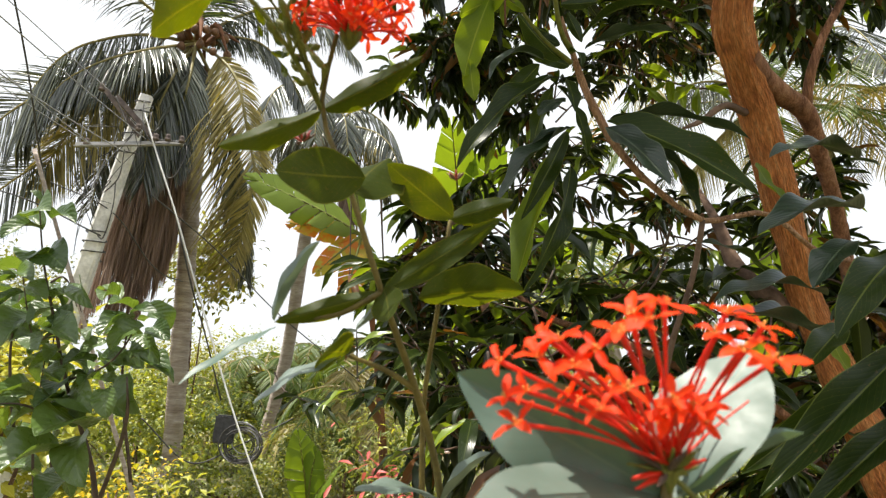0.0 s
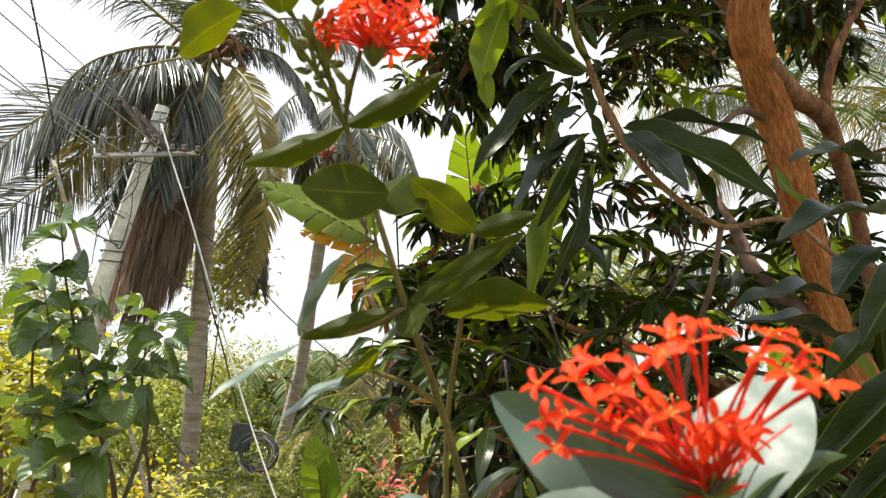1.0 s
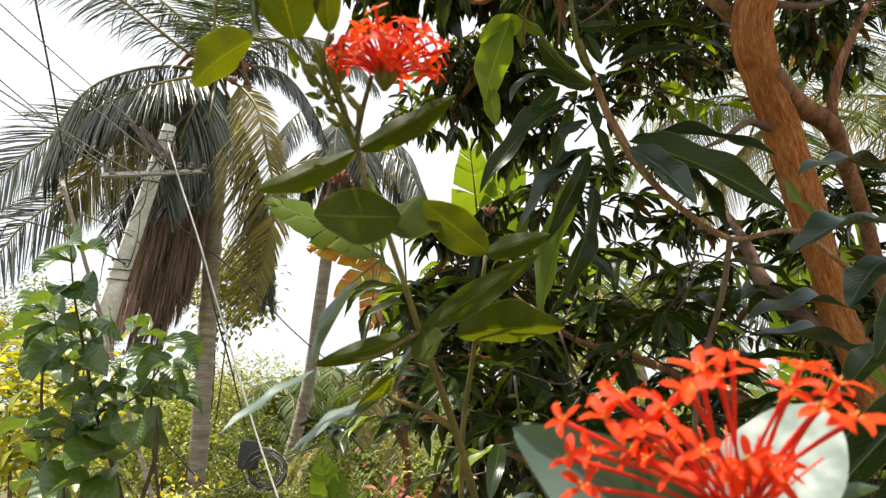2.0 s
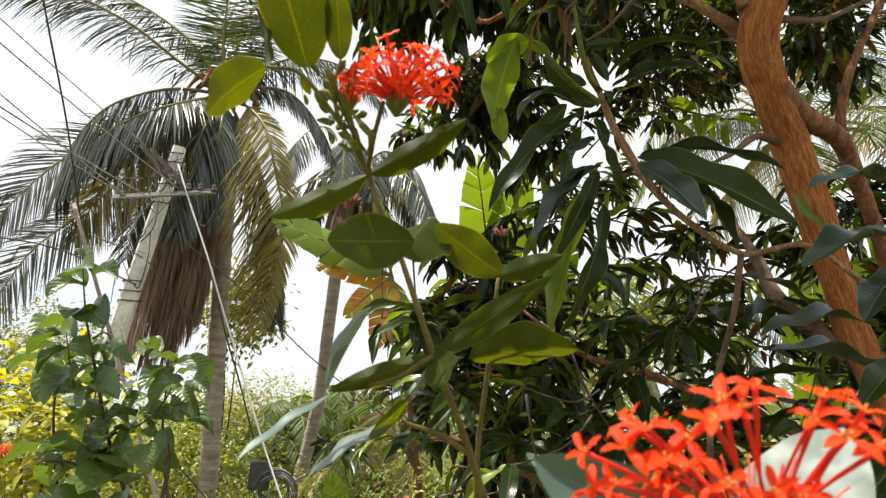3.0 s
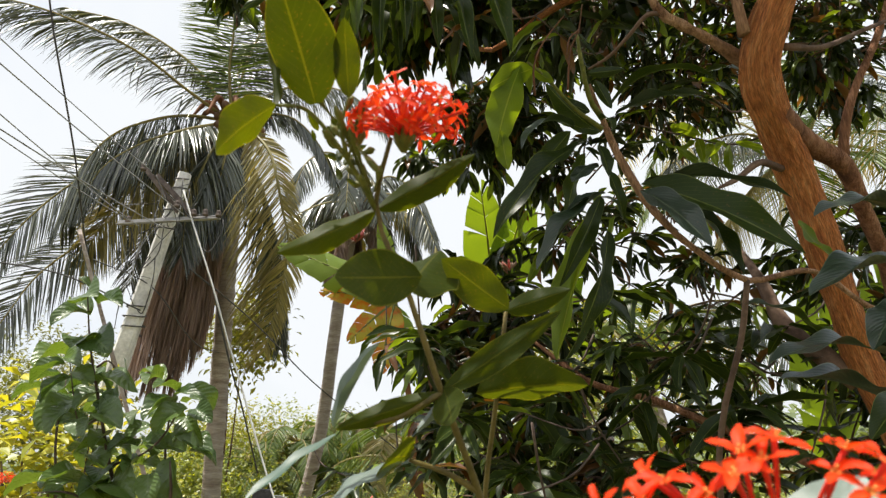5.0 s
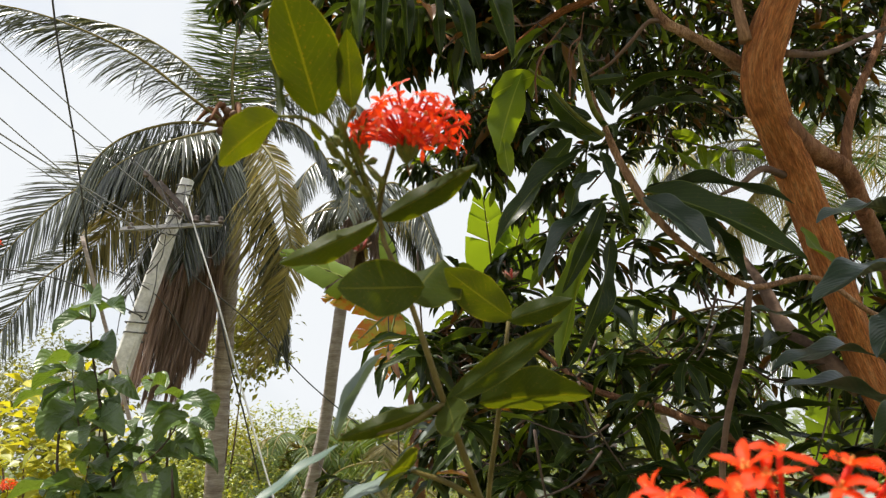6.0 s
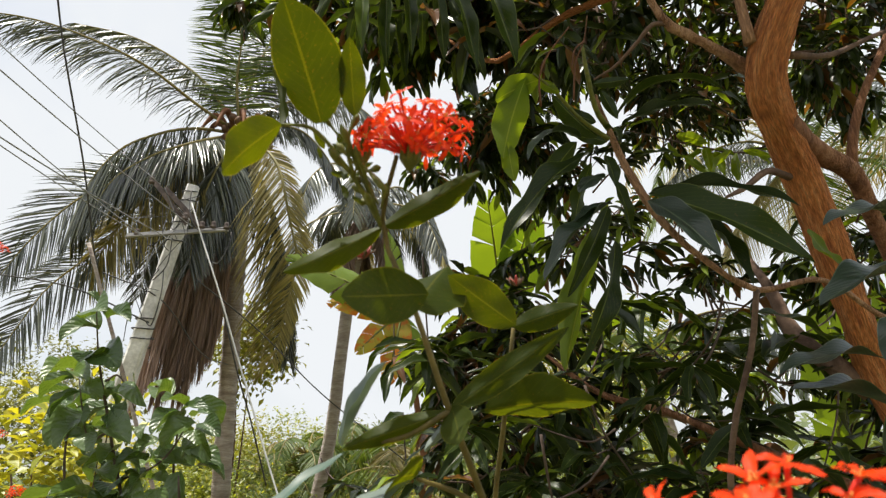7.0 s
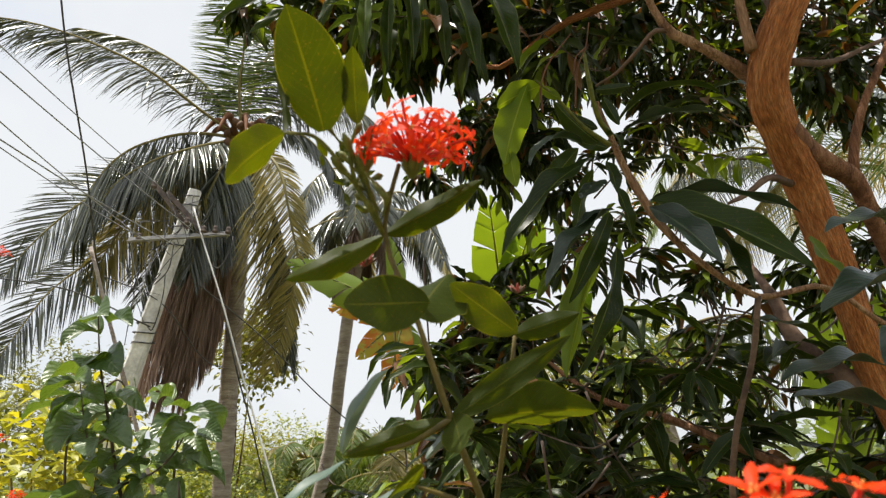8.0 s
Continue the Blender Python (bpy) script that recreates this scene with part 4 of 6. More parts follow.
for i, (pts, ln, mat, hang, spread, face, fwd, sides) in enumerate([
    ([C, (-4.070, 8.162, 6.851), (-4.562, 7.606, 7.152), (-5.072, 7.109, 7.279), (-5.681, 6.724, 7.366), (-6.568, 6.448, 7.393)], 0.9, M_PALM, 0.75, 0.45, (-0.2, -0.3, 1), 0.75, (1, 0.7)),
    ([C, (-4.135, 8.592, 7.444), (-4.701, 8.593, 7.960), (-5.420, 8.511, 8.380), (-6.388, 8.457, 8.674)], 0.62, M_PALM, 0.6, 0.5, (-0.2, -0.3, 1), 0.7, (1, 0.8)),
    ([C, (-3.600, 8.427, 7.404), (-3.501, 8.210, 8.059), (-3.726, 8.078, 9.027)], 0.85, M_PALMGRN, 0.15, 1.0, FACING, 0.35, (1, 1)),
    ([C, (-3.461, 8.754, 7.710), (-3.141, 8.881, 8.639), (-2.607, 8.933, 9.206)], 0.9, M_PALM, 0.3, 1.0, FACING, 0.4, (1, 1)),
    ([C, (-4.103, 8.275, 6.513), (-4.452, 7.918, 6.258), (-4.832, 7.690, 5.924), (-5.241, 7.727, 5.432), (-5.575, 8.007, 4.859)], 0.95, M_PALM, 1.1, 0.5, (-0.3, -0.4, 1), 0.35, (1, 1)),
    ([C, (-3.934, 7.818, 6.024), (-4.337, 7.576, 5.728), (-4.729, 7.463, 5.368), (-5.080, 7.593, 4.922)], 0.75, M_PALM, 0.7, 0.8, (-0.3, -0.7, 0.6), 0.5, (1, 1)),
    ([C, (-4.199, 8.232, 6.001), (-4.731, 7.903, 5.628), (-5.263, 7.682, 5.249), (-5.851, 7.639, 4.647), (-6.252, 7.754, 4.237)], 0.95, M_PALM, 0.12, 1.0, FACING, 0.75, (0.9, 1)),
    ([C, (-4.431, 8.597, 5.820), (-4.969, 8.463, 5.184), (-5.333, 8.371, 4.766), (-6.006, 8.321, 4.171), (-6.329, 8.353, 3.706), (-6.753, 8.498, 3.204)], 0.85, M_PALM, 0.22, 1.0, FACING, 0.6, (1, 1)),
    ([C, (-4.080, 8.189, 5.839), (-4.558, 8.088, 5.427), (-5.094, 8.229, 4.916), (-5.536, 8.498, 4.355)], 0.85, M_PALMYEL, 0.6, 0.9, FACING, 0.4, (1, 1)),
    ([C, (-4.001, 8.207, 5.799), (-4.340, 8.273, 5.235), (-4.713, 8.548, 4.669), (-4.935, 8.812, 4.164)], 0.75, M_PALM, 0.6, 0.8, FACING, 0.4, (1, 1)),
    ([C, (-3.679, 8.139, 5.749), (-3.927, 8.234, 5.114), (-4.113, 8.546, 4.474)], 0.75, M_PALM, 0.9, 0.7, FACING, 0.3, (1, 1)),
    ([C, (-3.441, 8.155, 5.743), (-3.600, 8.324, 5.218), (-3.769, 8.588, 4.724)], 0.7, M_PALM, 0.9, 0.7, FACING, 0.3, (1, 1)),
    ([C, (-3.119, 8.435, 6.223), (-2.825, 8.274, 5.818), (-2.687, 8.228, 5.354), (-2.634, 8.362, 4.972), (-2.572, 8.493, 4.597), (-2.645, 8.615, 4.224), (-2.805, 8.848, 3.824), (-3.043, 9.158, 3.179)], 1.15, M_PALMYEL, 0.55, 1.1, FACING, 0.55, (0.36, 1.0)),
    ([C, (-3.305, 8.950, 5.918), (-3.181, 9.305, 5.210), (-3.110, 9.690, 4.404), (-3.115, 10.132, 3.414)], 0.75, M_PALM, 1.0, 0.5, FACING, 0.3, (1, 1)),
    ([C, (-3.241, 8.948, 6.870), (-2.808, 9.180, 6.889), (-2.463, 9.517, 6.583), (-2.232, 9.820, 6.046)], 0.5, M_PALM, 0.6, 0.8, (0.2, -0.6, 0.8), 0.4, (1, 1)),
    ([C, (-3.231, 9.121, 7.296), (-2.678, 9.451, 7.671), (-1.995, 9.912, 7.682), (-1.454, 10.321, 7.202)], 0.6, M_PALM, 0.8, 0.7, (0.2, -0.4, 0.9), 0.5, (1, 1)),
    ([C, (-3.742, 9.141, 7.766), (-3.486, 9.628, 8.868), (-2.858, 10.283, 9.544)], 0.8, M_PALM, 0.7, 0.8, (0.2, -0.2, 1), 0.5, (1, 1)),
]):
    frond(palm, pts, ln, mat, 170 if i == 12 else 150, hang, spread, face, fwd, seed=i, wid=0.026 if i == 12 else 0.023, sides=sides, frayed=0.07, rag=0.07)
for i, (pts, ln) in enumerate([
    ([C, (-3.837, 8.822, 5.889), (-4.156, 9.132, 4.920), (-4.843, 9.599, 3.735)], 0.7),
    ([C, (-3.833, 8.914, 5.930), (-4.055, 9.262, 4.867), (-4.593, 9.772, 3.582)], 0.7),
    ([C, (-4.001, 9.114, 5.933), (-4.577, 9.512, 4.971), (-5.324, 9.963, 3.822)], 0.7),
    ([C, (-3.759, 8.883, 5.725), (-3.915, 9.081, 4.803), (-4.210, 9.362, 3.924)], 0.6),
    ([C, (-3.940, 9.055, 5.808), (-4.300, 9.369, 4.820), (-4.734, 9.706, 3.752)], 0.7),
    ([C, (-3.889, 8.767, 5.729), (-4.309, 9.026, 4.893), (-4.816, 9.292, 4.019)], 0.7),
    ([C, (-3.817, 9.063, 5.805), (-3.946, 9.297, 4.783), (-4.112, 9.439, 4.025)], 0.5),
    ([C, (-4.000, 9.235, 5.888), (-4.547, 9.726, 4.659), (-5.044, 10.040, 3.645)], 0.7),
    ([C, (-4.022, 8.957, 5.770), (-4.612, 9.262, 5.076), (-5.087, 9.512, 4.258)], 0.7),
    ([C, (-4.060, 8.982, 5.689), (-4.766, 9.421, 4.582), (-5.489, 9.936, 2.939)], 0.65),
    ([C, (-3.960, 9.017, 5.605), (-4.468, 9.498, 4.409), (-5.128, 10.003, 2.806)], 0.6),
    ([C, (-3.797, 8.842, 5.525), (-4.107, 9.232, 4.324), (-4.737, 9.988, 2.922)], 0.55),
    ([C, (-3.977, 8.895, 5.648), (-4.611, 9.294, 4.362), (-5.181, 9.675, 3.138)], 0.6),
    ([C, (-3.958, 9.003, 5.646), (-4.544, 9.452, 4.221), (-5.016, 9.838, 3.000)], 0.6),
    ([C, (-3.934, 9.140, 5.559), (-4.414, 9.558, 4.242), (-4.821, 9.954, 3.007)], 0.6),
    ([C, (-3.867, 8.920, 5.285), (-4.523, 9.411, 4.034), (-5.344, 9.816, 3.007)], 0.5),
    ([C, (-3.806, 8.857, 5.169), (-4.354, 9.352, 3.928), (-5.072, 9.760, 2.908)], 0.5),
    ([C, (-3.832, 8.977, 5.123), (-4.206, 9.335, 4.005), (-4.780, 9.651, 2.971)], 0.45),
    ([C, (-3.819, 9.005, 5.043), (-4.071, 9.344, 4.002), (-4.539, 9.640, 3.046)], 0.45),
    ([C, (-3.802, 9.006, 5.042), (-3.986, 9.350, 4.000), (-4.292, 9.589, 3.242)], 0.45),
    ([C, (-3.763, 8.914, 5.008), (-3.905, 9.203, 4.135), (-4.070, 9.422, 3.461)], 0.4),
]):
    frond(palm, pts, ln * 1.45, M_PALMDRY, 190, 1.3, 0.40, (0, -0.5, 1), 1.0, wid=0.024, rag=0.14, seed=40 + i, frayed=0.28, label="dead brown hanging frond")


def nut_data(r=0.065):
    bm = bmesh.new()
    bmesh.ops.create_uvsphere(bm, u_segments=12, v_segments=9, radius=r)
    for q in bm.verts:
        a = math.atan2(q.co.y, q.co.x)
        q.co.z *= 1.25
        q.co.xy *= 1 + 0.07 * math.cos(3 * a) - 0.15 * (q.co.z / r if q.co.z > 0 else 0)
    me = bpy.data.meshes.new("coconut")
    bm.to_mesh(me)
    bm.free()
    me.polygons.foreach_set("use_smooth", [True] * len(me.polygons))
    return me


NUT = nut_data(0.057)
rn = random.Random(5)
for i in range(22):
    a = i * 2.4
    o = Vector((math.cos(a) * rn.uniform(0.2, 0.36) + 0.18, math.sin(a) * rn.uniform(0.2, 0.36) - 0.15, rn.uniform(-0.5, 0.12)))
    part("coconut", NUT, M_HUSK, palm, "", Matrix.Translation(Vector(C) + o) @ Euler((rn.uniform(-0.6, 0.6), rn.uniform(-0.6, 0.6), a)).to_matrix().to_4x4())
for i in range(9):
    a = i * 0.7 + 0.3
    o = Vector((math.cos(a), math.sin(a), 0))
    tube("spathe", [Vector(C) + o * 0.12, Vector(C) + o * 0.35 + Vector((0, 0, 0.22)), Vector(C) + o * 0.6 + Vector((0, 0, 0.12 - 0.05 * i))], [0.03, 0.05, 0.01], M_SPATHE, palm, 7, 0.2, 8, "dry brown spathe")

PALM2 = (-4.3, 16.4, 0.0)
palm2 = thing("coconut_palm", PALM2, "slender leaning coconut palm with browning fronds", "palm tree", "coconut palms")
C2 = (-2.586, 13.635, 7.209)
tube("trunk", [PALM2, (-4.585, 16.437, -0.600), (-3.722, 15.567, 2.258), (-3.284, 14.709, 4.238), (-2.995, 14.165, 5.577), C2], [0.19, 0.16, 0.15, 0.14, 0.14, 0.15], M_PTRUNK, palm2, 16, 0.06, 60)
for i in range(12):
    a = i * 2.4
    e = rn.uniform(-0.2, 1.0)
    ln = rn.uniform(1.7, 2.5)
    o = Vector((math.cos(a), math.sin(a), 0))
    q = [Vector(C2), Vector(C2) + o * ln * 0.35 + Vector((0, 0, ln * 0.35 * e)), Vector(C2) + o * ln * 0.7 + Vector((0, 0, ln * (0.35 * e - 0.2))), Vector(C2) + o * ln * 0.9 + Vector((0, 0, ln * (0.3 * e - 0.6)))]
    frond(palm2, q, 0.75, M_PALM if i % 6 else M_PALMYEL, 70, 0.7, 0.8, o * 0.5 + Vector((0, -0.3, 0.8)), seed=80 + i, wid=0.042)
for i in range(7):
    a = i * 1.3 + 0.4
    o = Vector((math.cos(a), math.sin(a), 0))
    frond(palm2, [Vector(C2), Vector(C2) + o * 0.45 + Vector((0, 0, -0.5)), Vector(C2) + o * 0.7 + Vector((0, 0, -1.9))], 0.55, M_PALMDRY, 70, 1.4, 0.5, (0, -0.5, 1), seed=110 + i, wid=0.04, frayed=0.14, label="dead brown hanging frond")

# palms behind the mango tree, and low ones in the undergrowth
for k, (c, base) in enumerate([((5.750, 10.860, 6.613), (7.6, 12.5, 0)), ((8.385, 10.646, 6.929), (9.3, 11.4, 0)), ((2.885, 12.290, 3.446), (3.6, 12.6, 0)), ((-3.008, 17.222, 0.520), (-2.6, 17.2, 0)), ((-5.036, 19.160, 0.542), (-4.6, 19.4, 0)), ((-4.349, 19.438, 1.638), (-4.0, 19.6, 0)),
                               ((-1.230, 11.273, 1.571), (-1.35, 11.2, 0)), ((-1.810, 12.514, 0.541), (-1.9, 12.3, 0)), ((-5.951, 16.686, 0.155), (-5.6, 16.2, 0)), ((-4.889, 18.026, 2.10), (-4.8, 18.2, 0)), ((-3.471, 19.045, 2.50), (-3.4, 19.2, 0)), ((-5.738, 17.680, 1.4), (-5.65, 17.85, 0)), ((-1.020, 14.196, 2.248), (-1.0, 14.4, 0))]):
    pb = thing("coconut_palm", base, "coconut palm half hidden behind the mango tree" if k < 3 else "low young palm with arching green fronds", "palm tree", "coconut palms")
    c = Vector(c)
    if k < 3:
        tube("trunk", [base, (Vector(base) + c) / 2 + Vector((0.1, 0, 0)), c], [0.19, 0.14, 0.15], M_PTRUNK, pb, 12, 0.06, 20)
    else:
        tube("trunk", [base, c], [0.12, 0.09], M_PTRUNK, pb, 10, 0.06, 8)
    for i in range(14 if k < 2 else 16 if k < 3 else 11):
        a = i * 2.4 + k
        e = rn.uniform(-0.1, 1.1)
        ln = rn.uniform(2.6, 3.4) if k < 3 else rn.uniform(1.3, 2.0)
        o = Vector((math.cos(a), math.sin(a), 0))
        q = [c, c + o * ln * 0.35 + Vector((0, 0, ln * 0.35 * e)), c + o * ln * 0.75 + Vector((0, 0, ln * (0.45 * e - 0.12))), c + o * ln + Vector((0, 0, ln * (0.35 * e - 0.45)))]
        frond(pb, q, 0.8 if k < 3 else 0.5, M_PALMYEL if (i + k) % 4 == 0 else M_PALMGRN if k >= 3 or i % 2 else M_PALM, 64 if k < 3 else 46, 0.35, 0.9, o * 0.6 + Vector((0, -0.2, 0.7)), seed=140 + 20 * k + i, wid=0.027 if k < 2 else 0.036)
    if k == 0:
        for i, q in enumerate(([c, (4.836, 10.494, 6.899), (3.794, 10.223, 6.575), (3.000, 10.168, 5.971)], [c, (5.103, 10.636, 6.221), (4.440, 10.621, 5.521), (4.084, 10.747, 4.777)], [c, (6.137, 10.582, 6.565), (6.620, 10.619, 5.923), (6.806, 10.814, 5.074)])):
            frond(pb, q, 0.75, M_PALMYEL if i else M_PALM, 100, 0.9, 0.7, (0.0, -0.6, 0.7), seed=420 + i, wid=0.022)

# ---- power pole ----
PTOP, PMID = Vector((-3.171, 6.487, 4.756)), Vector((-3.583, 6.584, 3.242))
PFOOT = PMID + (PMID - PTOP) * (PMID.z / (PTOP.z - PMID.z))
pole = thing("utility_pole", PFOOT, "leaning square concrete utility pole with a steel crossarm", "utility pole")


def build_pole():
    d = (PTOP - PFOOT).normalized()
    x = Vector((1, 0.25, 0))
    x = (x - d * x.dot(d)).normalized()
    y = d.cross(x)
    vs, fs = [], []
    n = 40
    for i in range(n + 1):
        s = i / n
        w = 0.125 - 0.065 * s
        c = PFOOT.lerp(PTOP, s)
        for a, b in ((-1, -0.7), (-0.7, -1), (0.7, -1), (1, -0.7), (1, 0.7), (0.7, 1), (-0.7, 1), (-1, 0.7)):
            j = 1 + 0.04 * noise.noise(Vector((a * 2, b * 2, i * 0.9)))
            vs.append(c + x * a * w * j + y * b * w * j)
    for i in range(n):
        for k in range(8):
            p, q = i * 8 + k, i * 8 + (k + 1) % 8
            fs.append((p, q, q + 8, p + 8))
    fs += [tuple(range(7, -1, -1)), tuple(range(n * 8, n * 8 + 8))]
    part("post", mesh_of("post", vs, fs, smooth=False), M_CONC, pole, "pale weathered concrete post")
    return x, y, d


px, py, pd = build_pole()


def bar(name, a, b, w, h, mat, parent, label=""):
    """A bevelled angle bar from a to b."""
    a, b = Vector(a), Vector(b)
    t = (b - a).normalized()
    s = t.cross(Vector((0, 0, 1))).normalized()
    upv = s.cross(t)
    prof = [(0, 0), (w, 0), (w, 0.008), (0.01, 0.01), (0.008, h), (0, h)]
    vs = [p + s * i + upv * (j - h / 2) for p in (a, b) for i, j in prof]
    fs = [(k, (k + 1) % 6, (k + 1) % 6 + 6, k + 6) for k in range(6)] + [tuple(range(5, -1, -1)), tuple(range(6, 12))]
    return part(name, mesh_of(name, vs, fs, smooth=False), mat, parent, label)


ARM_L, ARM_R = (-3.765, 6.428, 4.132), (-2.710, 6.561, 4.200)
bar("crossarm", Vector(ARM_L) - Vector((0, 0.12, 0)), Vector(ARM_R) - Vector((0, 0.12, 0)), 0.05, 0.055, M_STEEL, pole, "grey galvanised crossarm")
bar("brace", (-3.399, 6.295, 4.661), (-2.992, 6.441, 4.213), 0.05, 0.06, M_RUST, pole)
bar("brace", (-3.149, 6.369, 4.258), (-3.542, 6.313, 4.761), 0.04, 0.05, M_RUST, pole)


def insulator(p, parent):
    v1 = []
    fs = []
    prof = [(0.008, 0), (0.03, 0.0), (0.034, 0.02), (0.02, 0.03), (0.028, 0.045), (0.02, 0.07), (0.008, 0.075)]
    for r_, z_ in prof:
        for k in range(10):
            v1.append((r_ * math.cos(k * 0.628), r_ * math.sin(k * 0.628), z_))
    for i in range(len(prof) - 1):
        for k in range(10):
            a, b = i * 10 + k, i * 10 + (k + 1) % 10
            fs.append((a, b, b + 10, a + 10))
    part("insulator", mesh_of("insulator", v1, fs), M_RUST, parent, "brown ceramic insulator", Matrix.Translation(p))


for q in ((-2.840, 6.449, 4.210), (-2.701, 6.459, 4.195), (-3.661, 6.425, 4.159), (-3.489, 6.282, 4.692), (-3.095, 6.317, 4.267), (-2.940, 6.396, 4.195)):
    insulator(Vector(q) - Vector((0, 0.1, 0.02)), pole)


def wrap(p, r, turns=3):
    c = Vector(p)
    pts = [c + (px * math.cos(i * 0.7) + py * math.sin(i * 0.7)) * r * (1 + 0.15 * math.sin(i * 2.3)) + pd * (i * 0.012 - 0.05) for i in range(int(turns * 9))]
    tube("wire_binding", pts, [0.008], M_CABLE, pole, 5, 0, len(pts) * 2, "dark wire wound round the post")


wrap(PFOOT.lerp(PTOP, 0.64), 0.108)
wrap(PFOOT.lerp(PTOP, 0.86), 0.092)
wrap(PFOOT.lerp(PTOP, 0.955), 0.085, 2)


rw = random.Random(4)
for i, (a, b) in enumerate((((-3.131, 6.364, 4.646), (-2.832, 6.430, 4.203)), ((-3.227, 6.379, 4.394), (-3.575, 6.383, 4.140)), ((-3.063, 6.401, 4.526), (-2.682, 6.413, 4.177)), ((-3.281, 6.356, 4.099), (-3.481, 6.419, 3.658)),
                            ((-3.358, 6.393, 3.769), (-3.505, 6.441, 3.209)), ((-3.112, 6.308, 4.297), (-3.375, 6.250, 4.640)), ((-2.671, 6.419, 4.159), (-2.909, 6.384, 3.873)), ((-3.640, 6.342, 4.090), (-3.406, 6.391, 3.771)))):
    a, b = Vector(a), Vector(b)
    m1 = a.lerp(b, 0.35) + Vector((rw.uniform(-0.12, 0.12), rw.uniform(-0.1, 0.02), rw.uniform(-0.22, 0.0)))
    m2 = a.lerp(b, 0.7) + Vector((rw.uniform(-0.1, 0.1), rw.uniform(-0.1, 0.02), rw.uniform(-0.25, -0.05)))
    tube("loose_wire", [a, m1, m2, b], [0.006], M_CABLE, pole, 5, 0, 18, "loose dark wire")


for i in range(14):
    a = Vector(ARM_L).lerp(Vector(ARM_R), rw.uniform(0.0, 0.75)) + Vector((0, -0.1, rw.uniform(-0.05, 0.45)))
    b = PFOOT.lerp(PTOP, rw.uniform(0.62, 0.95)) + Vector((rw.uniform(-0.15, 0.1), -0.12, 0))
    m1 = a.lerp(b, 0.4) + Vector((rw.uniform(-0.25, 0.15), rw.uniform(-0.1, 0.02), rw.uniform(-0.35, 0.05)))
    tube("loose_wire", [a, m1, b], [0.0042], M_CABLE if i % 3 else M_WIRE, pole, 5, 0, 18)


# ---- cables ----
def cable(pts, r, mat, label, sag=0.0, n=40):
    pts = [Vector(p) for p in pts]
    if sag and len(pts) == 2:
        pts = [pts[0].lerp(pts[1], s) - Vector((0, 0, 4 * sag * s * (1 - s))) for s in (0, 0.17, 0.33, 0.5, 0.67, 0.83, 1)]
    t = thing("cable", pts[0], label, "cable", "overhead cables")
    tube("strand", pts, [r], mat, t, 6, 0, n)
    return t


for a, b, r_ in (((-2.995, 3.493, 4.336), (-3.446, 6.281, 4.703), 0.006), ((-3.001, 3.536, 4.182), (-3.067, 6.334, 4.209), 0.007), ((-2.870, 3.452, 3.765), (-3.579, 6.335, 4.123), 0.006),
                 ((-2.873, 3.475, 3.685), (-3.206, 6.276, 4.024), 0.007), ((-3.090, 3.752, 3.775), (-3.550, 6.342, 4.105), 0.006)):
    a, b = Vector(a), Vector(b)
    cable([b, a + (a - b) * 0.9 + Vector((0, 0, 0.1))], r_ * 0.7, M_WIRE, "thin grey overhead power line", 0.06)
cable([(-3.011, 3.625, 5.340), (-3.083, 3.967, 4.855), (-3.187, 4.581, 4.136), (-3.440, 5.396, 3.420), (-3.604, 6.032, 2.986), (-3.654, 6.481, 2.492)], 0.008, M_CABLE, "dark drooping service cable")
cable([(-3.114, 6.352, 4.508), (-2.911, 6.292, 4.017), (-2.664, 6.268, 3.406), (-2.496, 6.318, 2.889), (-2.312, 6.379, 2.333), (-2.042, 6.395, 1.584), (-1.815, 6.346, 1.059), (-1.428, 6.237, 0.255)], 0.009, M_CABLEPALE, "pale stay cable running down from the pole")
cable([(-2.672, 6.287, 3.411), (-2.520, 6.478, 2.686), (-2.514, 6.909, 2.266), (-2.463, 7.421, 1.565)], 0.009, M_CABLE, "dark cable slung beside the stay")
cable([(-3.072, 6.585, 3.689), (-2.633, 7.348, 3.271), (-2.163, 8.479, 2.656), (-1.219, 9.808, 1.787)], 0.008, M_CABLE, "thin dark line running away")
cable([(-3.148, 7.018, 1.390), (-2.695, 7.325, 0.906), (-2.272, 7.496, 1.066), (-1.785, 8.050, 1.344)], 0.008, M_CABLE, "thin drooping cable between trees")
cable([(-3.982, 6.321, 3.741), (-3.453, 6.518, 3.498), (-3.319, 7.266, 3.079), (-3.955, 9.783, 3.272)], 0.007, M_CABLE, "thin dark cable from pole to palm")
cable([(-4.761, 5.505, 3.557), (-4.150, 6.062, 3.524), (-3.476, 6.443, 3.208)], 0.008, M_CABLE, "thin dark cable from the pole")

# thin leaning stake behind the shrub
a, b = Vector((-2.764, 4.168, 3.279)), Vector((-2.676, 4.313, 2.869))
foot = a + (b - a) * (a.z / (a.z - b.z))
stake = thing("wooden_stake", foot, "thin weathered grey leaning wooden stake", "stake")
tube("shaft", [foot, foot.lerp(a, 0.5) + Vector((0.01, 0, 0)), a], [0.017, 0.015, 0.013], M_PTRUNK, stake, 8, 0.15, 24)

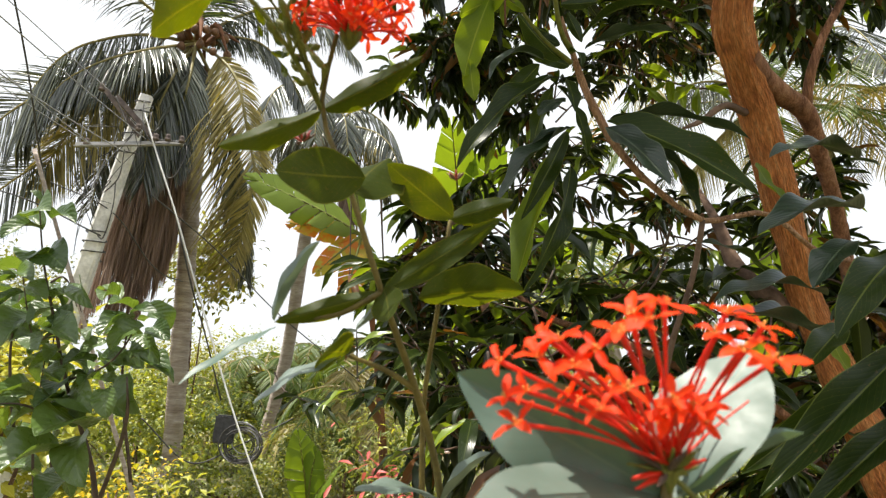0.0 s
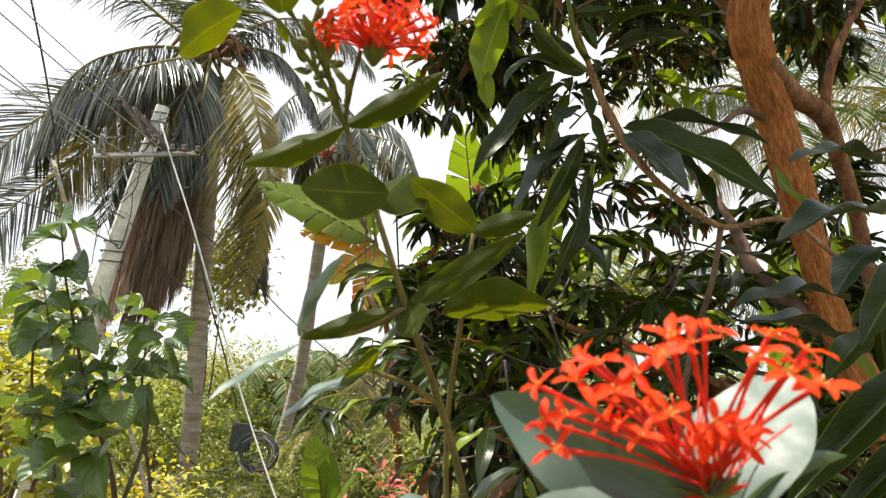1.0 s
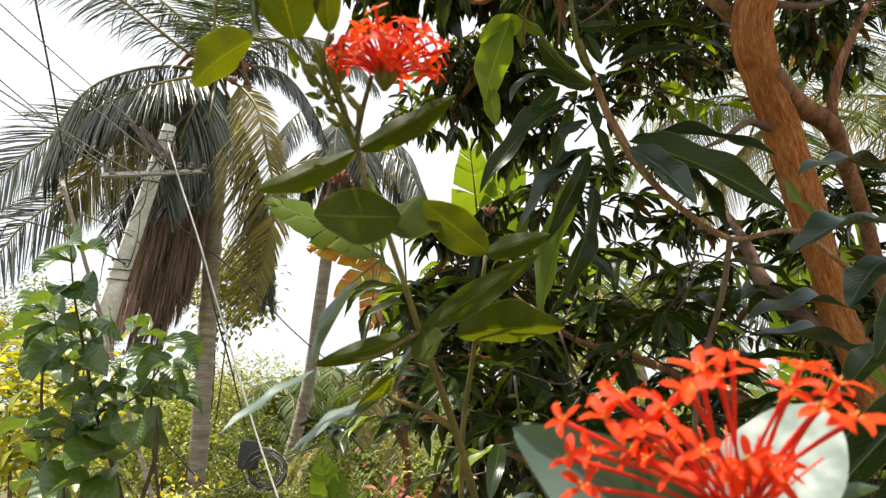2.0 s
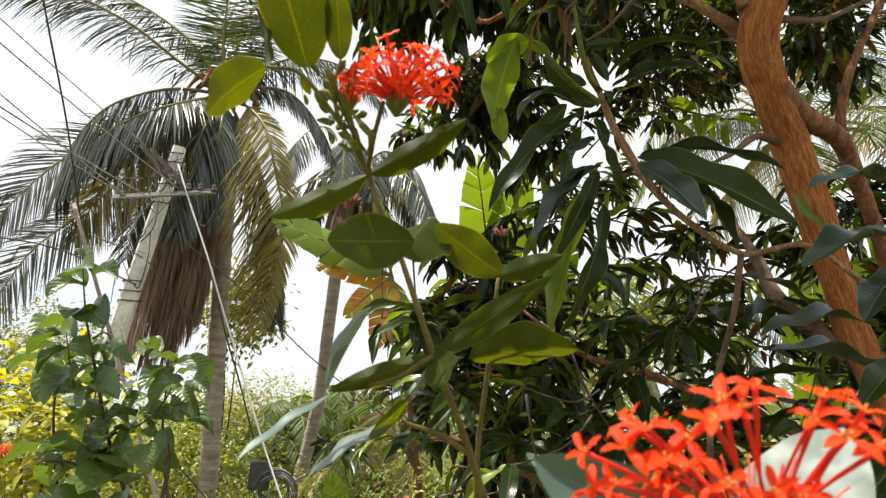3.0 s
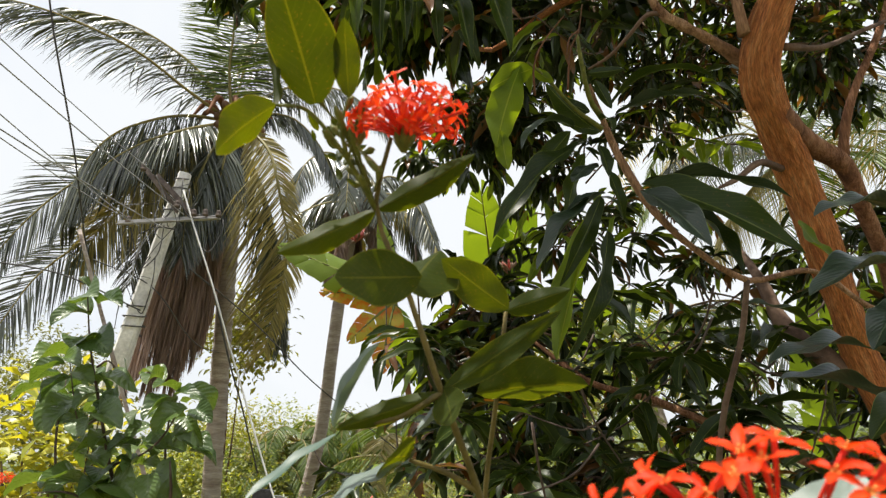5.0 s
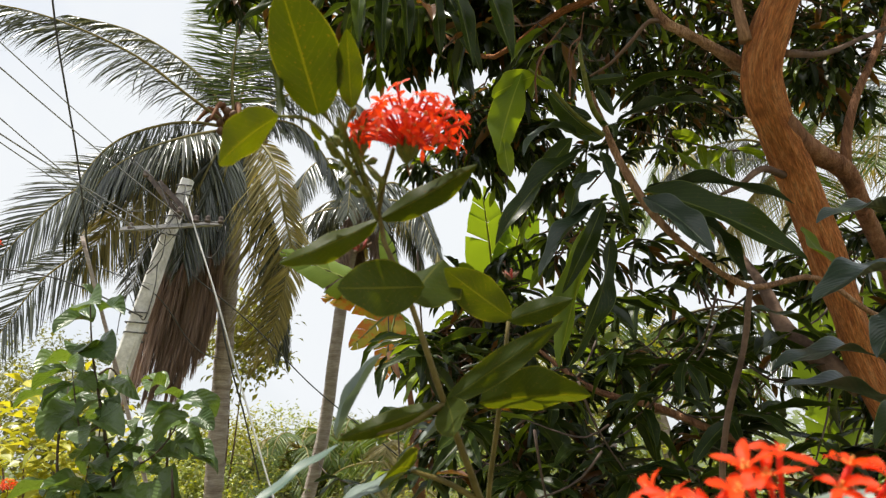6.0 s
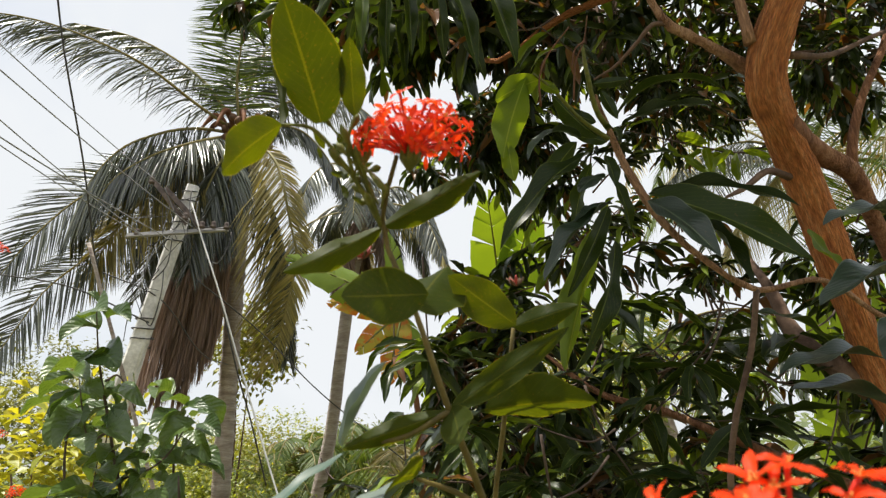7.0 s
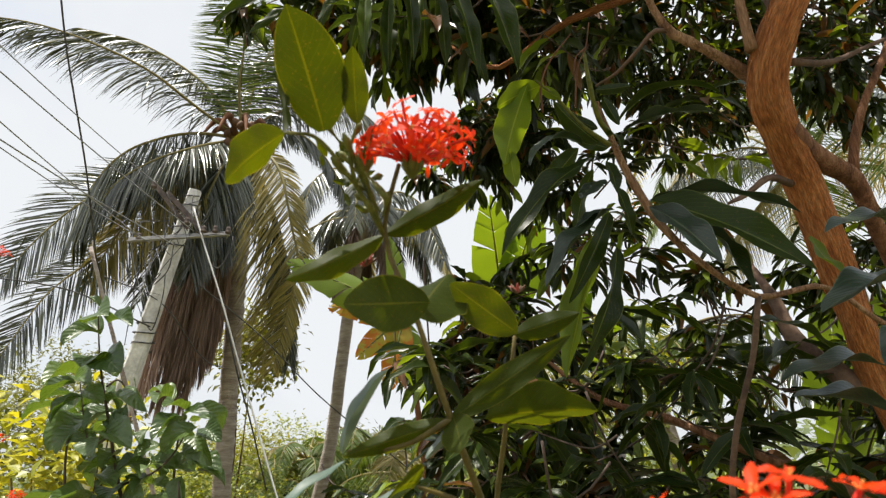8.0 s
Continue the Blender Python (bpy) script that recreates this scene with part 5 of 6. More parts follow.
# box with a coil of spare cable
coil_at = Vector((-2.222, 7.489, 1.097))
coil = thing("cable_box", coil_at, "black junction box with a hanging coil of cable", "junction box")
bm = bmesh.new()
bmesh.ops.create_cube(bm, size=1)
for q in bm.verts:
    q.co = Vector((q.co.x * 0.22, q.co.y * 0.12, q.co.z * 0.30))
bmesh.ops.bevel(bm, geom=bm.edges[:], offset=0.015, segments=2, affect="EDGES")
me = bpy.data.meshes.new("box")
bm.to_mesh(me)
bm.free()
part("box", me, M_BLACK, coil, "black plastic box", Matrix.Translation((-2.410, 7.457, 1.249)) @ Euler((0, 0.1, 0.2)).to_matrix().to_4x4())
for i in range(14):
    R = rn.uniform(0.13, 0.23)
    o = Vector((rn.uniform(-0.03, 0.05), rn.uniform(-0.08, 0.04), rn.uniform(-0.03, 0.03)))
    th = rn.uniform(-0.5, 0.3)
    pts = [coil_at + o + Vector((R * 1.1 * math.cos(a), R * 0.4 * math.cos(a) * math.sin(th), R * math.sin(a))) for a in np.linspace(0, 2 * math.pi, 15)]
    tube("loop", pts, [0.006], M_CABLE if i % 4 else M_WIRE, coil, 6, 0, 40)


# ---- banana plants ----
def banana_leaf(parent, base, tip, wide, mat, normal=(0, -0.6, 0.8), droop=0.7, label="", seed=0):
    """A stout midrib, and the blade on both sides of it torn into ribbed strips that hang a little apart."""
    r = random.Random(seed + 300)
    m = leaf_pose(base, tip, normal, wide)
    line = [Vector((0, v, 0.35 * droop * (v - v * v))) for v in np.linspace(0, 1, 25)]
    h = Heap()
    for sg in (-1, 1):
        v = 0.06
        while v < 0.99:
            dv = r.uniform(0.06, 0.30)
            v1 = min(v + dv, 1.0)
            hang, lean = r.uniform(0.0, 0.45), r.uniform(0.02, 0.06)
            vs, us, fs = [], [], []
            for j in range(5):
                vv = v + (v1 - v - r.uniform(0.0, 0.006)) * j / 4
                k = min(int(vv * 24), 23)
                p = line[k].lerp(line[k + 1], vv * 24 - k)
                w = 0.19 * max(0.05, math.sin(math.pi * min(1.0, vv ** 0.8)) ** 0.55)
                for i in range(4):
                    u = i / 3
                    vs.append((p.x + sg * u * w, p.y + u * (lean + 0.05), p.z - hang * w * u * u + 0.012 * (j % 2)))
                    us.append((0.5 + sg * u * 0.5, vv))
            for j in range(4):
                for i in range(3):
                    a = j * 4 + i
                    fs.append((a, a + 1, a + 5, a + 4))
            h.add((vs, fs, us), m)
            v = v1 + (r.uniform(0.0, 0.015) if r.random() < 0.3 else 0.0)
    lf = part("leaf", h.mesh("banana_blade"), mat, parent, label)
    tube("midrib", [m @ line[i] for i in (0, 6, 12, 18, 24)], [0.022, 0.018, 0.012, 0.006], M_CALYX, lf, 6, 0, 16)
    return lf


def banana(base, top, label, leaves):
    b = thing("banana_plant", base, label, "banana plant", "banana plants")
    tube("stem", [base, (Vector(base) + Vector(top)) / 2 + Vector((0.05, 0, 0)), top], [0.07, 0.045, 0.03], M_SPATHE, b, 12, 0.1, 14)
    for i, (tip, wide, mat, nrm) in enumerate(leaves):
        banana_leaf(b, top, tip, wide, mat, nrm, 0.5, seed=i)


banana((-0.75, 9.2, 0), (-1.068, 8.373, 3.666), "banana plant with some yellowed hanging leaves", [
    ((-2.345, 7.686, 4.213), 0.9, M_BANANA, (0.1, -0.95, 0.4)), ((-1.909, 7.986, 3.721), 1.0, M_BANANAOLD, (0.2, -1, 0.3)), ((-1.601, 8.104, 3.118), 1.1, M_BANANAOLD, (0.2, -1, 0.2)),
    ((-1.234, 8.244, 2.772), 1.1, M_BANANAOLD, (0, -1, 0.3)), ((-1.239, 8.238, 4.654), 0.7, M_BANANA, (0.3, -0.8, 0.2)), ((-0.834, 8.522, 2.650), 0.9, M_BANANA, (0.3, -0.8, 0.2))])
banana((0.9, 9.3, 0), (0.238, 8.536, 3.425), "tall banana plant with upright sunlit leaves", [
    ((0.110, 7.525, 4.819), 0.95, M_BANANA, (0.25, 1, 0.35)), ((0.665, 7.606, 4.680), 1.0, M_BANANA, (-0.35, 1, 0.35))])
banana((1.75, 9.1, 0), (1.126, 8.919, 3.083), "banana plant with sunlit lime-green leaves behind the mango", [
    ((1.326, 7.849, 4.399), 0.5, M_BANANA, (0.2, 1, 0.35)), ((1.782, 8.178, 3.512), 0.6, M_BANANA, (-0.2, 0.8, 0.5)), ((2.247, 8.440, 2.828), 0.6, M_BANANA, (-0.2, 0.8, 0.5))])
banana((3.9, 6.4, 0), (2.983, 6.239, 1.478), "banana plant with broad bright green leaves", [
    ((2.849, 5.533, 3.217), 0.62, M_BANANA, (0.2, -1, 0.1)), ((3.335, 5.348, 3.093), 0.6, M_BANANA, (-0.2, -1, 0.2))])
banana((-1.9, 8.4, 0), (-1.658, 8.494, 0.215), "young banana plant with narrow upright leaves", [
    ((-1.753, 8.196, 1.138), 1.2, M_BANANA, (0.5, -1, 0.1)), ((-1.515, 8.134, 0.947), 1.2, M_BANANA, (-0.4, -1, 0.1)), ((-1.212, 7.967, 0.773), 1.2, M_BANANA, (0, -0.6, 0.8))])


# ---- shrubs and trees behind ----
SMALL = [leaf_data(2, 2, "ovate", fold=0.2, droop=0.4, width=0.55, seed=i) for i in range(2)]
NARROW = [leaf_data(2, 3, "lance", fold=0.2, droop=0.6, width=0.22, seed=i) for i in range(2)]


def bush(name, base, centre, r, n, leaf, mat, label, kind="bush", blades=SMALL, stems=5, seed=0, group=""):
    """Stems from the ground, then sprays of small leaves in an uneven crown."""
    rr = random.Random(seed)
    c, b = Vector(centre), Vector(base)
    t = thing(name, b, label, kind, group)
    h = Heap()
    ends = []
    for i in range(stems):
        e = c + Vector((rr.uniform(-0.7, 0.7) * r[0], rr.uniform(-0.7, 0.7) * r[1], rr.uniform(-0.6, 0.15) * r[2]))
        ends.append(e)
        tube("stem", [b + Vector((rr.uniform(-0.1, 0.1) * r[0], rr.uniform(-0.1, 0.1), 0)), b.lerp(e, 0.5) + Vector((rr.uniform(-0.2, 0.2), rr.uniform(-0.2, 0.2), 0.1)), e], [0.03, 0.02, 0.006], M_BRANCH, t, 6, 0.1, 8)
    for i in range(n):
        for _ in range(12):
            o = Vector((rr.uniform(-1, 1), rr.uniform(-1, 1), rr.uniform(-1, 1)))
            if o.length < 1 and noise.noise(Vector((o.x * r[0], o.y * r[1], o.z * r[2])) * 1.7 + b) > -0.12 - 0.3 * (1 - o.length):
                break
        p = c + Vector((o.x * r[0], o.y * r[1], o.z * r[2]))
        d = (Vector((rr.uniform(-1, 1), rr.uniform(-1, 1), rr.uniform(-0.7, 0.5))) + o * 0.6).normalized()
        for j in range(5):
            q = p + d * leaf * 0.9 * j
            w = (d * 0.5 + Vector((rr.uniform(-1, 1), rr.uniform(-1, 1), rr.uniform(-0.8, 0.4)))).normalized()
            h.add(rr.choice(blades), leaf_pose(q, q + w * leaf * rr.uniform(0.7, 1.3), (rr.uniform(-0.4, 0.4), rr.uniform(-0.6, 0.2), 1), 1.0))
    part("foliage", h.mesh("foliage"), mat, t)["kind"] = "stuff"
    return t


def on_ground(p):
    return (p[0], p[1], 0.0)


for i, (c, r, n, leaf, mat, label, bl) in enumerate([
    ((-3.928, 5.647, 1.716), (0.55, 0.4, 0.42), 84, 0.17, M_CROTON, "yellow and green croton shrub", SMALL),
    ((-3.506, 6.344, 0.714), (0.6, 0.5, 0.35), 150, 0.08, M_BUSHFAR, "rounded green garden shrub in sunlight", SMALL),
    ((-2.932, 5.941, 0.685), (0.7, 0.4, 0.3), 70, 0.10, M_CROTON, "low yellow croton shrub", SMALL),
    ((-5.978, 18.250, 0.011), (2.4, 0.9, 1.3), 700, 0.07, M_BUSHFAR, "feathery green shrub with tiny leaves", SMALL),
    ((-7.133, 17.637, 0.491), (3.2, 1.2, 1.4), 900, 0.115, M_BUSHFAR, "wide feathery green bush behind palms", SMALL),
    ((-7.282, 18.959, 1.483), (1.5, 1.2, 1.0), 380, 0.12, M_YELFAR, "yellow-green tree in the sun", SMALL),
    ((-4.463, 20.055, 1.141), (1.3, 1.2, 1.0), 300, 0.12, M_BUSHFAR, "rounded green tree beyond the palms", SMALL),
    ((-6.445, 21.370, 2.166), (1.4, 1.2, 1.3), 260, 0.13, M_BUSHFAR, "rounded green tree beyond the palms", SMALL),
    ((-9.606, 20.461, 1.635), (1.6, 1.2, 1.4), 300, 0.13, M_BUSHFAR, "rounded green tree beyond the palms", SMALL),
    ((-4.822, 13.276, 4.05), (0.60, 0.4, 0.95), 190, 0.16, M_YELFAR, "yellow-green tree in the sun", SMALL),
    ((-8.808, 12.633, 3.445), (1.8, 1.2, 1.0), 360, 0.10, M_OLIVE, "sparse olive-yellow tree behind the shrubs", SMALL),
    ((-7.740, 11.995, 2.984), (1.2, 1.0, 0.9), 130, 0.10, M_OLIVE, "sparse olive-yellow tree behind the shrubs", SMALL),
    ((-1.351, 9.907, 0.783), (1.1, 0.9, 0.9), 420, 0.09, M_BUSHFAR, "green shrub below the mango tree", NARROW),
    ((0.805, 8.343, 0.928), (2.0, 1.0, 0.9), 600, 0.10, M_BUSHFAR, "green shrub below the mango tree", NARROW),
    ((2.539, 8.343, 0.928), (1.8, 1.0, 0.8), 420, 0.10, M_BUSHFAR, "green shrub below the mango tree", SMALL),
    ((4.588, 7.363, 0.727), (1.2, 1.0, 0.7), 250, 0.10, M_BUSHFAR, "green shrub below the mango tree", SMALL),
    ((1.277, 9.292, 2.177), (1.7, 1.0, 0.9), 200, 0.12, M_BUSHFAR, "broad sunlit green bush beyond the mango", SMALL),
    ((-5.284, 11.333, 1.291), (1.0, 0.7, 0.9), 330, 0.11, M_BUSHFAR, "dense green undergrowth in the sun", SMALL),
    ((-4.846, 13.981, 0.855), (1.1, 0.8, 1.2), 420, 0.10, M_BUSHFAR, "dense green undergrowth in the sun", SMALL),
    ((-3.156, 10.519, 0.311), (1.1, 0.6, 0.6), 300, 0.09, M_BUSHFAR, "low green undergrowth between the palms", SMALL),
    ((-2.327, 11.531, 0.358), (0.9, 0.6, 0.7), 260, 0.10, M_YELFAR, "low yellow-green undergrowth between the palms", NARROW),
    ((-3.884, 20.461, 1.635), (1.6, 1.0, 1.4), 380, 0.13, M_OLIVE, "dark olive trees beyond the slender palm", SMALL),
    ((-7.872, 20.352, 2.144), (1.6, 1.0, 1.2), 380, 0.14, M_YELFAR, "yellow-green trees beyond the palms", SMALL),
    ((-0.407, 5.259, 1.005), (0.12, 0.12, 0.10), 7, 0.14, M_BRACT, "red-leaved croton with narrow upright leaves", NARROW),
    ((-3.542, 9.556, 0.030), (1.6, 0.8, 0.5), 300, 0.09, M_BUSHFAR, "low green undergrowth between the palms", SMALL),
    ((-2.610, 5.490, 0.881), (0.28, 0.2, 0.13), 26, 0.06, M_YELLOW, "low clump of bright yellow leaves", SMALL),
    ((-7.062, 9.880, 2.427), (1.5, 0.9, 0.7), 260, 0.12, M_OLIVE, "olive-green hedge behind the croton", SMALL),
    ((-5.124, 18.605, 1.315), (3.2, 1.2, 0.8), 520, 0.14, M_BUSHFAR, "green trees beyond the slender palm", SMALL),
    ((1.715, 10.080, 3.140), (1.6, 1.0, 0.7), 110, 0.12, M_YELFAR, "sunlit yellow-green bush beyond the mango", SMALL),
]):
    bush("shrub", (c[0] - 0.45, c[1] + 0.25, 0.0) if c[2] > 4 else on_ground(c), c, r, int(n * 1.7), leaf, mat, label, "shrub", bl, 2 if c[2] > 2 else 5, i)


# far woods round the place
def far_woods():
    rr = random.Random(3)
    h = Heap()
    for i in range(9000):
        a = rr.uniform(0, 2 * math.pi)
        d = rr.uniform(24, 46)
        top = 1.9 + 1.3 * noise.noise(Vector((math.cos(a) * 5, math.sin(a) * 5, 0.3)))
        p = Vector((d * math.sin(a), d * math.cos(a), rr.uniform(0.0, 1.0) ** 0.8 * top * d / 28))
        for j in range(3):
            q = p + Vector((rr.uniform(-0.6, 0.6), rr.uniform(-0.6, 0.6), rr.uniform(-0.3, 0.3)))
            w = Vector((rr.uniform(-1, 1), rr.uniform(-1, 1), rr.uniform(-0.7, 0.5))).normalized()
            h.add(SMALL[0], leaf_pose(q, q + w * rr.uniform(0.5, 0.9), (0, -0.3, 1), 1.0))
    ob = new("far_woods", h.mesh("far_woods"))
    ob.data.materials.append(M_FARWOOD)
    tagged(ob, "distant line of hazy green trees", "woods", kind="stuff")


far_woods()

# ---- the leafy shrub ----
SHRUB_BASE = (-0.72, 1.30, 0.0)
shrub = thing("garden_shrub", SHRUB_BASE, "young shrub with ovate green leaves on dark stems", "shrub")
SL = [mesh_of("shrub_blade", *leaf_data(6, 14, "acute", fold=fo, droop=dr, wave=0.07, width=0.60, seed=i, twist=tw)) for i, (fo, dr, tw) in enumerate([(0.35, 1.1, 0.1), (0.25, 1.5, 0.3), (0.45, 1.2, -0.3)])]
S1, S2, S3 = (-0.754, 1.329, 1.713), (-0.774, 1.283, 1.859), (-0.786, 1.222, 2.055)
tube("stem", [SHRUB_BASE, (-0.713, 1.422, 1.457), S1, S2, (-0.785, 1.256, 1.945), S3], [0.010, 0.006, 0.0035, 0.0028, 0.002, 0.001], M_TWIG, shrub, 7, 0.1, 40)
tube("stem", [S1, (-0.676, 1.324, 1.742), (-0.621, 1.300, 1.795), (-0.601, 1.279, 1.832)], [0.0026, 0.002, 0.001], M_TWIG, shrub, 6, 0.1, 12)
tube("stem", [(-0.773, 1.270, 1.902), (-0.762, 1.287, 1.917), (-0.744, 1.307, 1.888), (-0.728, 1.310, 1.848)], [0.0024, 0.0016, 0.0008], M_TWIG, shrub, 6, 0.1, 12)
tube("stem", [(-0.713, 1.422, 1.457), (-0.614, 1.306, 1.642), (-0.606, 1.273, 1.720)], [0.005, 0.004, 0.0015], M_TWIG, shrub, 6, 0.1, 12)
tube("stem", [(-0.768, 1.343, 1.631), (-0.803, 1.279, 1.668), (-0.847, 1.245, 1.670)], [0.0024, 0.002, 0.001], M_TWIG, shrub, 6, 0.1, 12)
sk = 0


def shrub_leaf(base, tip, wide=1.0, normal=(0, -0.55, 0.8)):
    global sk
    sk += 1
    part("leaf", SL[sk % 3], M_BUSH, shrub, "", leaf_pose(base, Vector(base).lerp(Vector(tip), 0.86), normal, wide * 0.98))


shrub_leaf((-0.782, 1.238, 2.001), (-0.822, 1.164, 1.963), 0.9, (0.1, -0.5, 0.9))
shrub_leaf((-0.782, 1.238, 2.001), (-0.848, 1.268, 2.033), 0.9)
shrub_leaf((-0.784, 1.223, 2.055), (-0.807, 1.215, 2.077), 1.0)
shrub_leaf((-0.787, 1.229, 2.033), (-0.727, 1.172, 2.023), 1.6, (0.1, -1, 0.3))
shrub_leaf((-0.765, 1.233, 2.022), (-0.689, 1.200, 2.003), 0.9, (0, -0.4, 1))
shrub_leaf((-0.784, 1.253, 1.947), (-0.779, 1.176, 1.925), 1.6, (0, -0.8, 0.5))
shrub_leaf((-0.773, 1.251, 1.957), (-0.703, 1.204, 1.914), 1.5, (0, -0.9, 0.3))
shrub_leaf((-0.816, 1.235, 1.906), (-0.880, 1.226, 1.860), 0.9, (-0.16, -0.72, 0.72))
shrub_leaf((-0.831, 1.283, 1.885), (-0.884, 1.267, 1.825), 0.75, (-0.06, -0.47, 0.84))
shrub_leaf((-0.768, 1.227, 1.940), (-0.792, 1.197, 1.934), 1.2, (0.02, -0.67, 0.65))
shrub_leaf((-0.766, 1.277, 1.950), (-0.745, 1.258, 1.914), 1.6, (0.26, -0.83, 0.35))
shrub_leaf((-0.856, 1.283, 1.917), (-0.771, 1.221, 1.893), 0.9, (-0.11, -0.56, 0.82))
shrub_leaf((-0.822, 1.270, 1.894), (-0.758, 1.252, 1.861), 1.1, (-0.25, -0.57, 0.8))
shrub_leaf((-0.774, 1.305, 1.855), (-0.810, 1.264, 1.812), 1.35, (-0.02, -0.72, 0.88))
shrub_leaf((-0.834, 1.311, 1.829), (-0.855, 1.256, 1.765), 1.05, (-0.12, -0.82, 0.29))
shrub_leaf((-0.759, 1.279, 1.841), (-0.735, 1.259, 1.808), 1.2, (0.01, -0.92, 0.3))
shrub_leaf((-0.759, 1.259, 1.804), (-0.745, 1.210, 1.761), 1.9, (-0.12, -0.84, 0.16))
shrub_leaf((-0.774, 1.277, 1.812), (-0.664, 1.210, 1.773), 0.95, (-0.13, -0.59, 0.74))
shrub_leaf((-0.738, 1.284, 1.862), (-0.714, 1.256, 1.822), 1.2, (-0.18, -0.92, 0.2))
shrub_leaf((-0.714, 1.274, 1.900), (-0.652, 1.223, 1.837), 0.75, (-0.09, -0.85, 0.23))
shrub_leaf((-0.619, 1.303, 1.852), (-0.646, 1.238, 1.855), 1.2, (-0.24, -0.73, 0.67))
shrub_leaf((-0.614, 1.285, 1.843), (-0.545, 1.271, 1.834), 0.9, (-0.16, -0.65, 0.65))
shrub_leaf((-0.625, 1.310, 1.830), (-0.660, 1.237, 1.788), 1.0, (0.12, -0.48, 0.89))
shrub_leaf((-0.697, 1.310, 1.819), (-0.692, 1.279, 1.784), 1.2, (-0.29, -0.94, 0.39))
shrub_leaf((-0.586, 1.284, 1.818), (-0.650, 1.266, 1.763), 1.15, (0.27, -0.56, 0.85))
shrub_leaf((-0.611, 1.338, 1.808), (-0.558, 1.320, 1.737), 1.15, (-0.03, -0.97, 0.25))
shrub_leaf((-0.584, 1.315, 1.820), (-0.530, 1.286, 1.785), 1.2, (-0.29, -0.74, 0.65))
shrub_leaf((-0.663, 1.300, 1.787), (-0.706, 1.277, 1.753), 1.5, (-0.13, -0.72, 0.89))
shrub_leaf((-0.590, 1.329, 1.772), (-0.624, 1.304, 1.747), 1.0, (-0.26, -0.73, 0.65))
shrub_leaf((-0.691, 1.351, 1.755), (-0.634, 1.326, 1.741), 1.0, (-0.28, -0.6, 0.67))
shrub_leaf((-0.618, 1.353, 1.758), (-0.536, 1.318, 1.715), 1.05, (0.02, -0.52, 0.72))
shrub_leaf((-0.626, 1.320, 1.728), (-0.588, 1.318, 1.637), 1.05, (-0.15, -0.92, 0.16))
shrub_leaf((-0.658, 1.296, 1.697), (-0.636, 1.275, 1.633), 1.3, (0.23, -0.83, 0.27))
shrub_leaf((-0.682, 1.358, 1.698), (-0.622, 1.349, 1.634), 0.85, (-0.15, -0.96, 0.21))
shrub_leaf((-0.701, 1.363, 1.714), (-0.733, 1.322, 1.705), 0.9, (-0.27, -0.47, 0.77))
shrub_leaf((-0.800, 1.330, 1.735), (-0.737, 1.289, 1.708), 1.3, (0.24, -0.55, 0.84))
shrub_leaf((-0.762, 1.352, 1.704), (-0.752, 1.276, 1.682), 1.5, (-0.24, -0.69, 0.86))
shrub_leaf((-0.757, 1.340, 1.677), (-0.660, 1.280, 1.648), 1.2, (-0.1, -0.55, 0.84))
shrub_leaf((-0.754, 1.319, 1.678), (-0.765, 1.240, 1.660), 1.0, (0.02, -0.55, 0.81))
shrub_leaf((-0.830, 1.364, 1.688), (-0.878, 1.308, 1.660), 0.95, (0.27, -0.73, 0.89))
shrub_leaf((-0.888, 1.362, 1.685), (-0.962, 1.305, 1.656), 0.7, (-0.27, -0.48, 0.64))
shrub_leaf((-0.691, 1.330, 1.721), (-0.701, 1.273, 1.699), 1.1, (-0.26, -0.7, 0.79))
shrub_leaf((-0.699, 1.352, 1.714), (-0.644, 1.337, 1.702), 1.1, (0.26, -0.68, 0.6))
shrub_leaf((-0.762, 1.321, 1.772), (-0.758, 1.258, 1.740), 1.1, (0.23, -0.72, 0.84))
shrub_leaf((-0.779, 1.291, 1.868), (-0.711, 1.251, 1.871), 0.7, (0.03, -0.49, 0.66))
shrub_leaf((-0.721, 1.346, 1.663), (-0.740, 1.338, 1.617), 1.3, (0.24, -0.85, 0.27))
shrub_leaf((-0.818, 1.365, 1.653), (-0.849, 1.311, 1.621), 1.2, (-0.28, -0.57, 0.75))
shrub_leaf((-0.715, 1.346, 1.619), (-0.737, 1.194, 1.613), 1.5, (0.1, -0.6, 0.8))
shrub_leaf((-0.715, 1.349, 1.608), (-0.660, 1.269, 1.503), 1.0, (-0.2, -1, 0.2))
shrub_leaf((-0.748, 1.335, 1.576), (-0.812, 1.210, 1.540), 1.2, (0, -0.7, 0.6))
shrub_leaf((-0.793, 1.337, 1.663), (-0.847, 1.228, 1.696), 1.0, (0, -0.4, 0.9))
shrub_leaf((-0.847, 1.349, 1.844), (-0.882, 1.263, 1.770), 1.2, (0, -0.8, 0.4))
shrub_leaf((-0.871, 1.330, 1.936), (-0.893, 1.236, 1.897), 1.0, (0, -0.6, 0.6))
shrub_leaf((-0.748, 1.367, 1.519), (-0.753, 1.273, 1.482), 1.3, (0, -0.7, 0.6))
tube("stem", [(-0.771, 1.294, 1.805), (-0.841, 1.349, 1.798), (-0.880, 1.337, 1.949)], [0.0024, 0.002, 0.001], M_TWIG, shrub, 6, 0.1, 12)

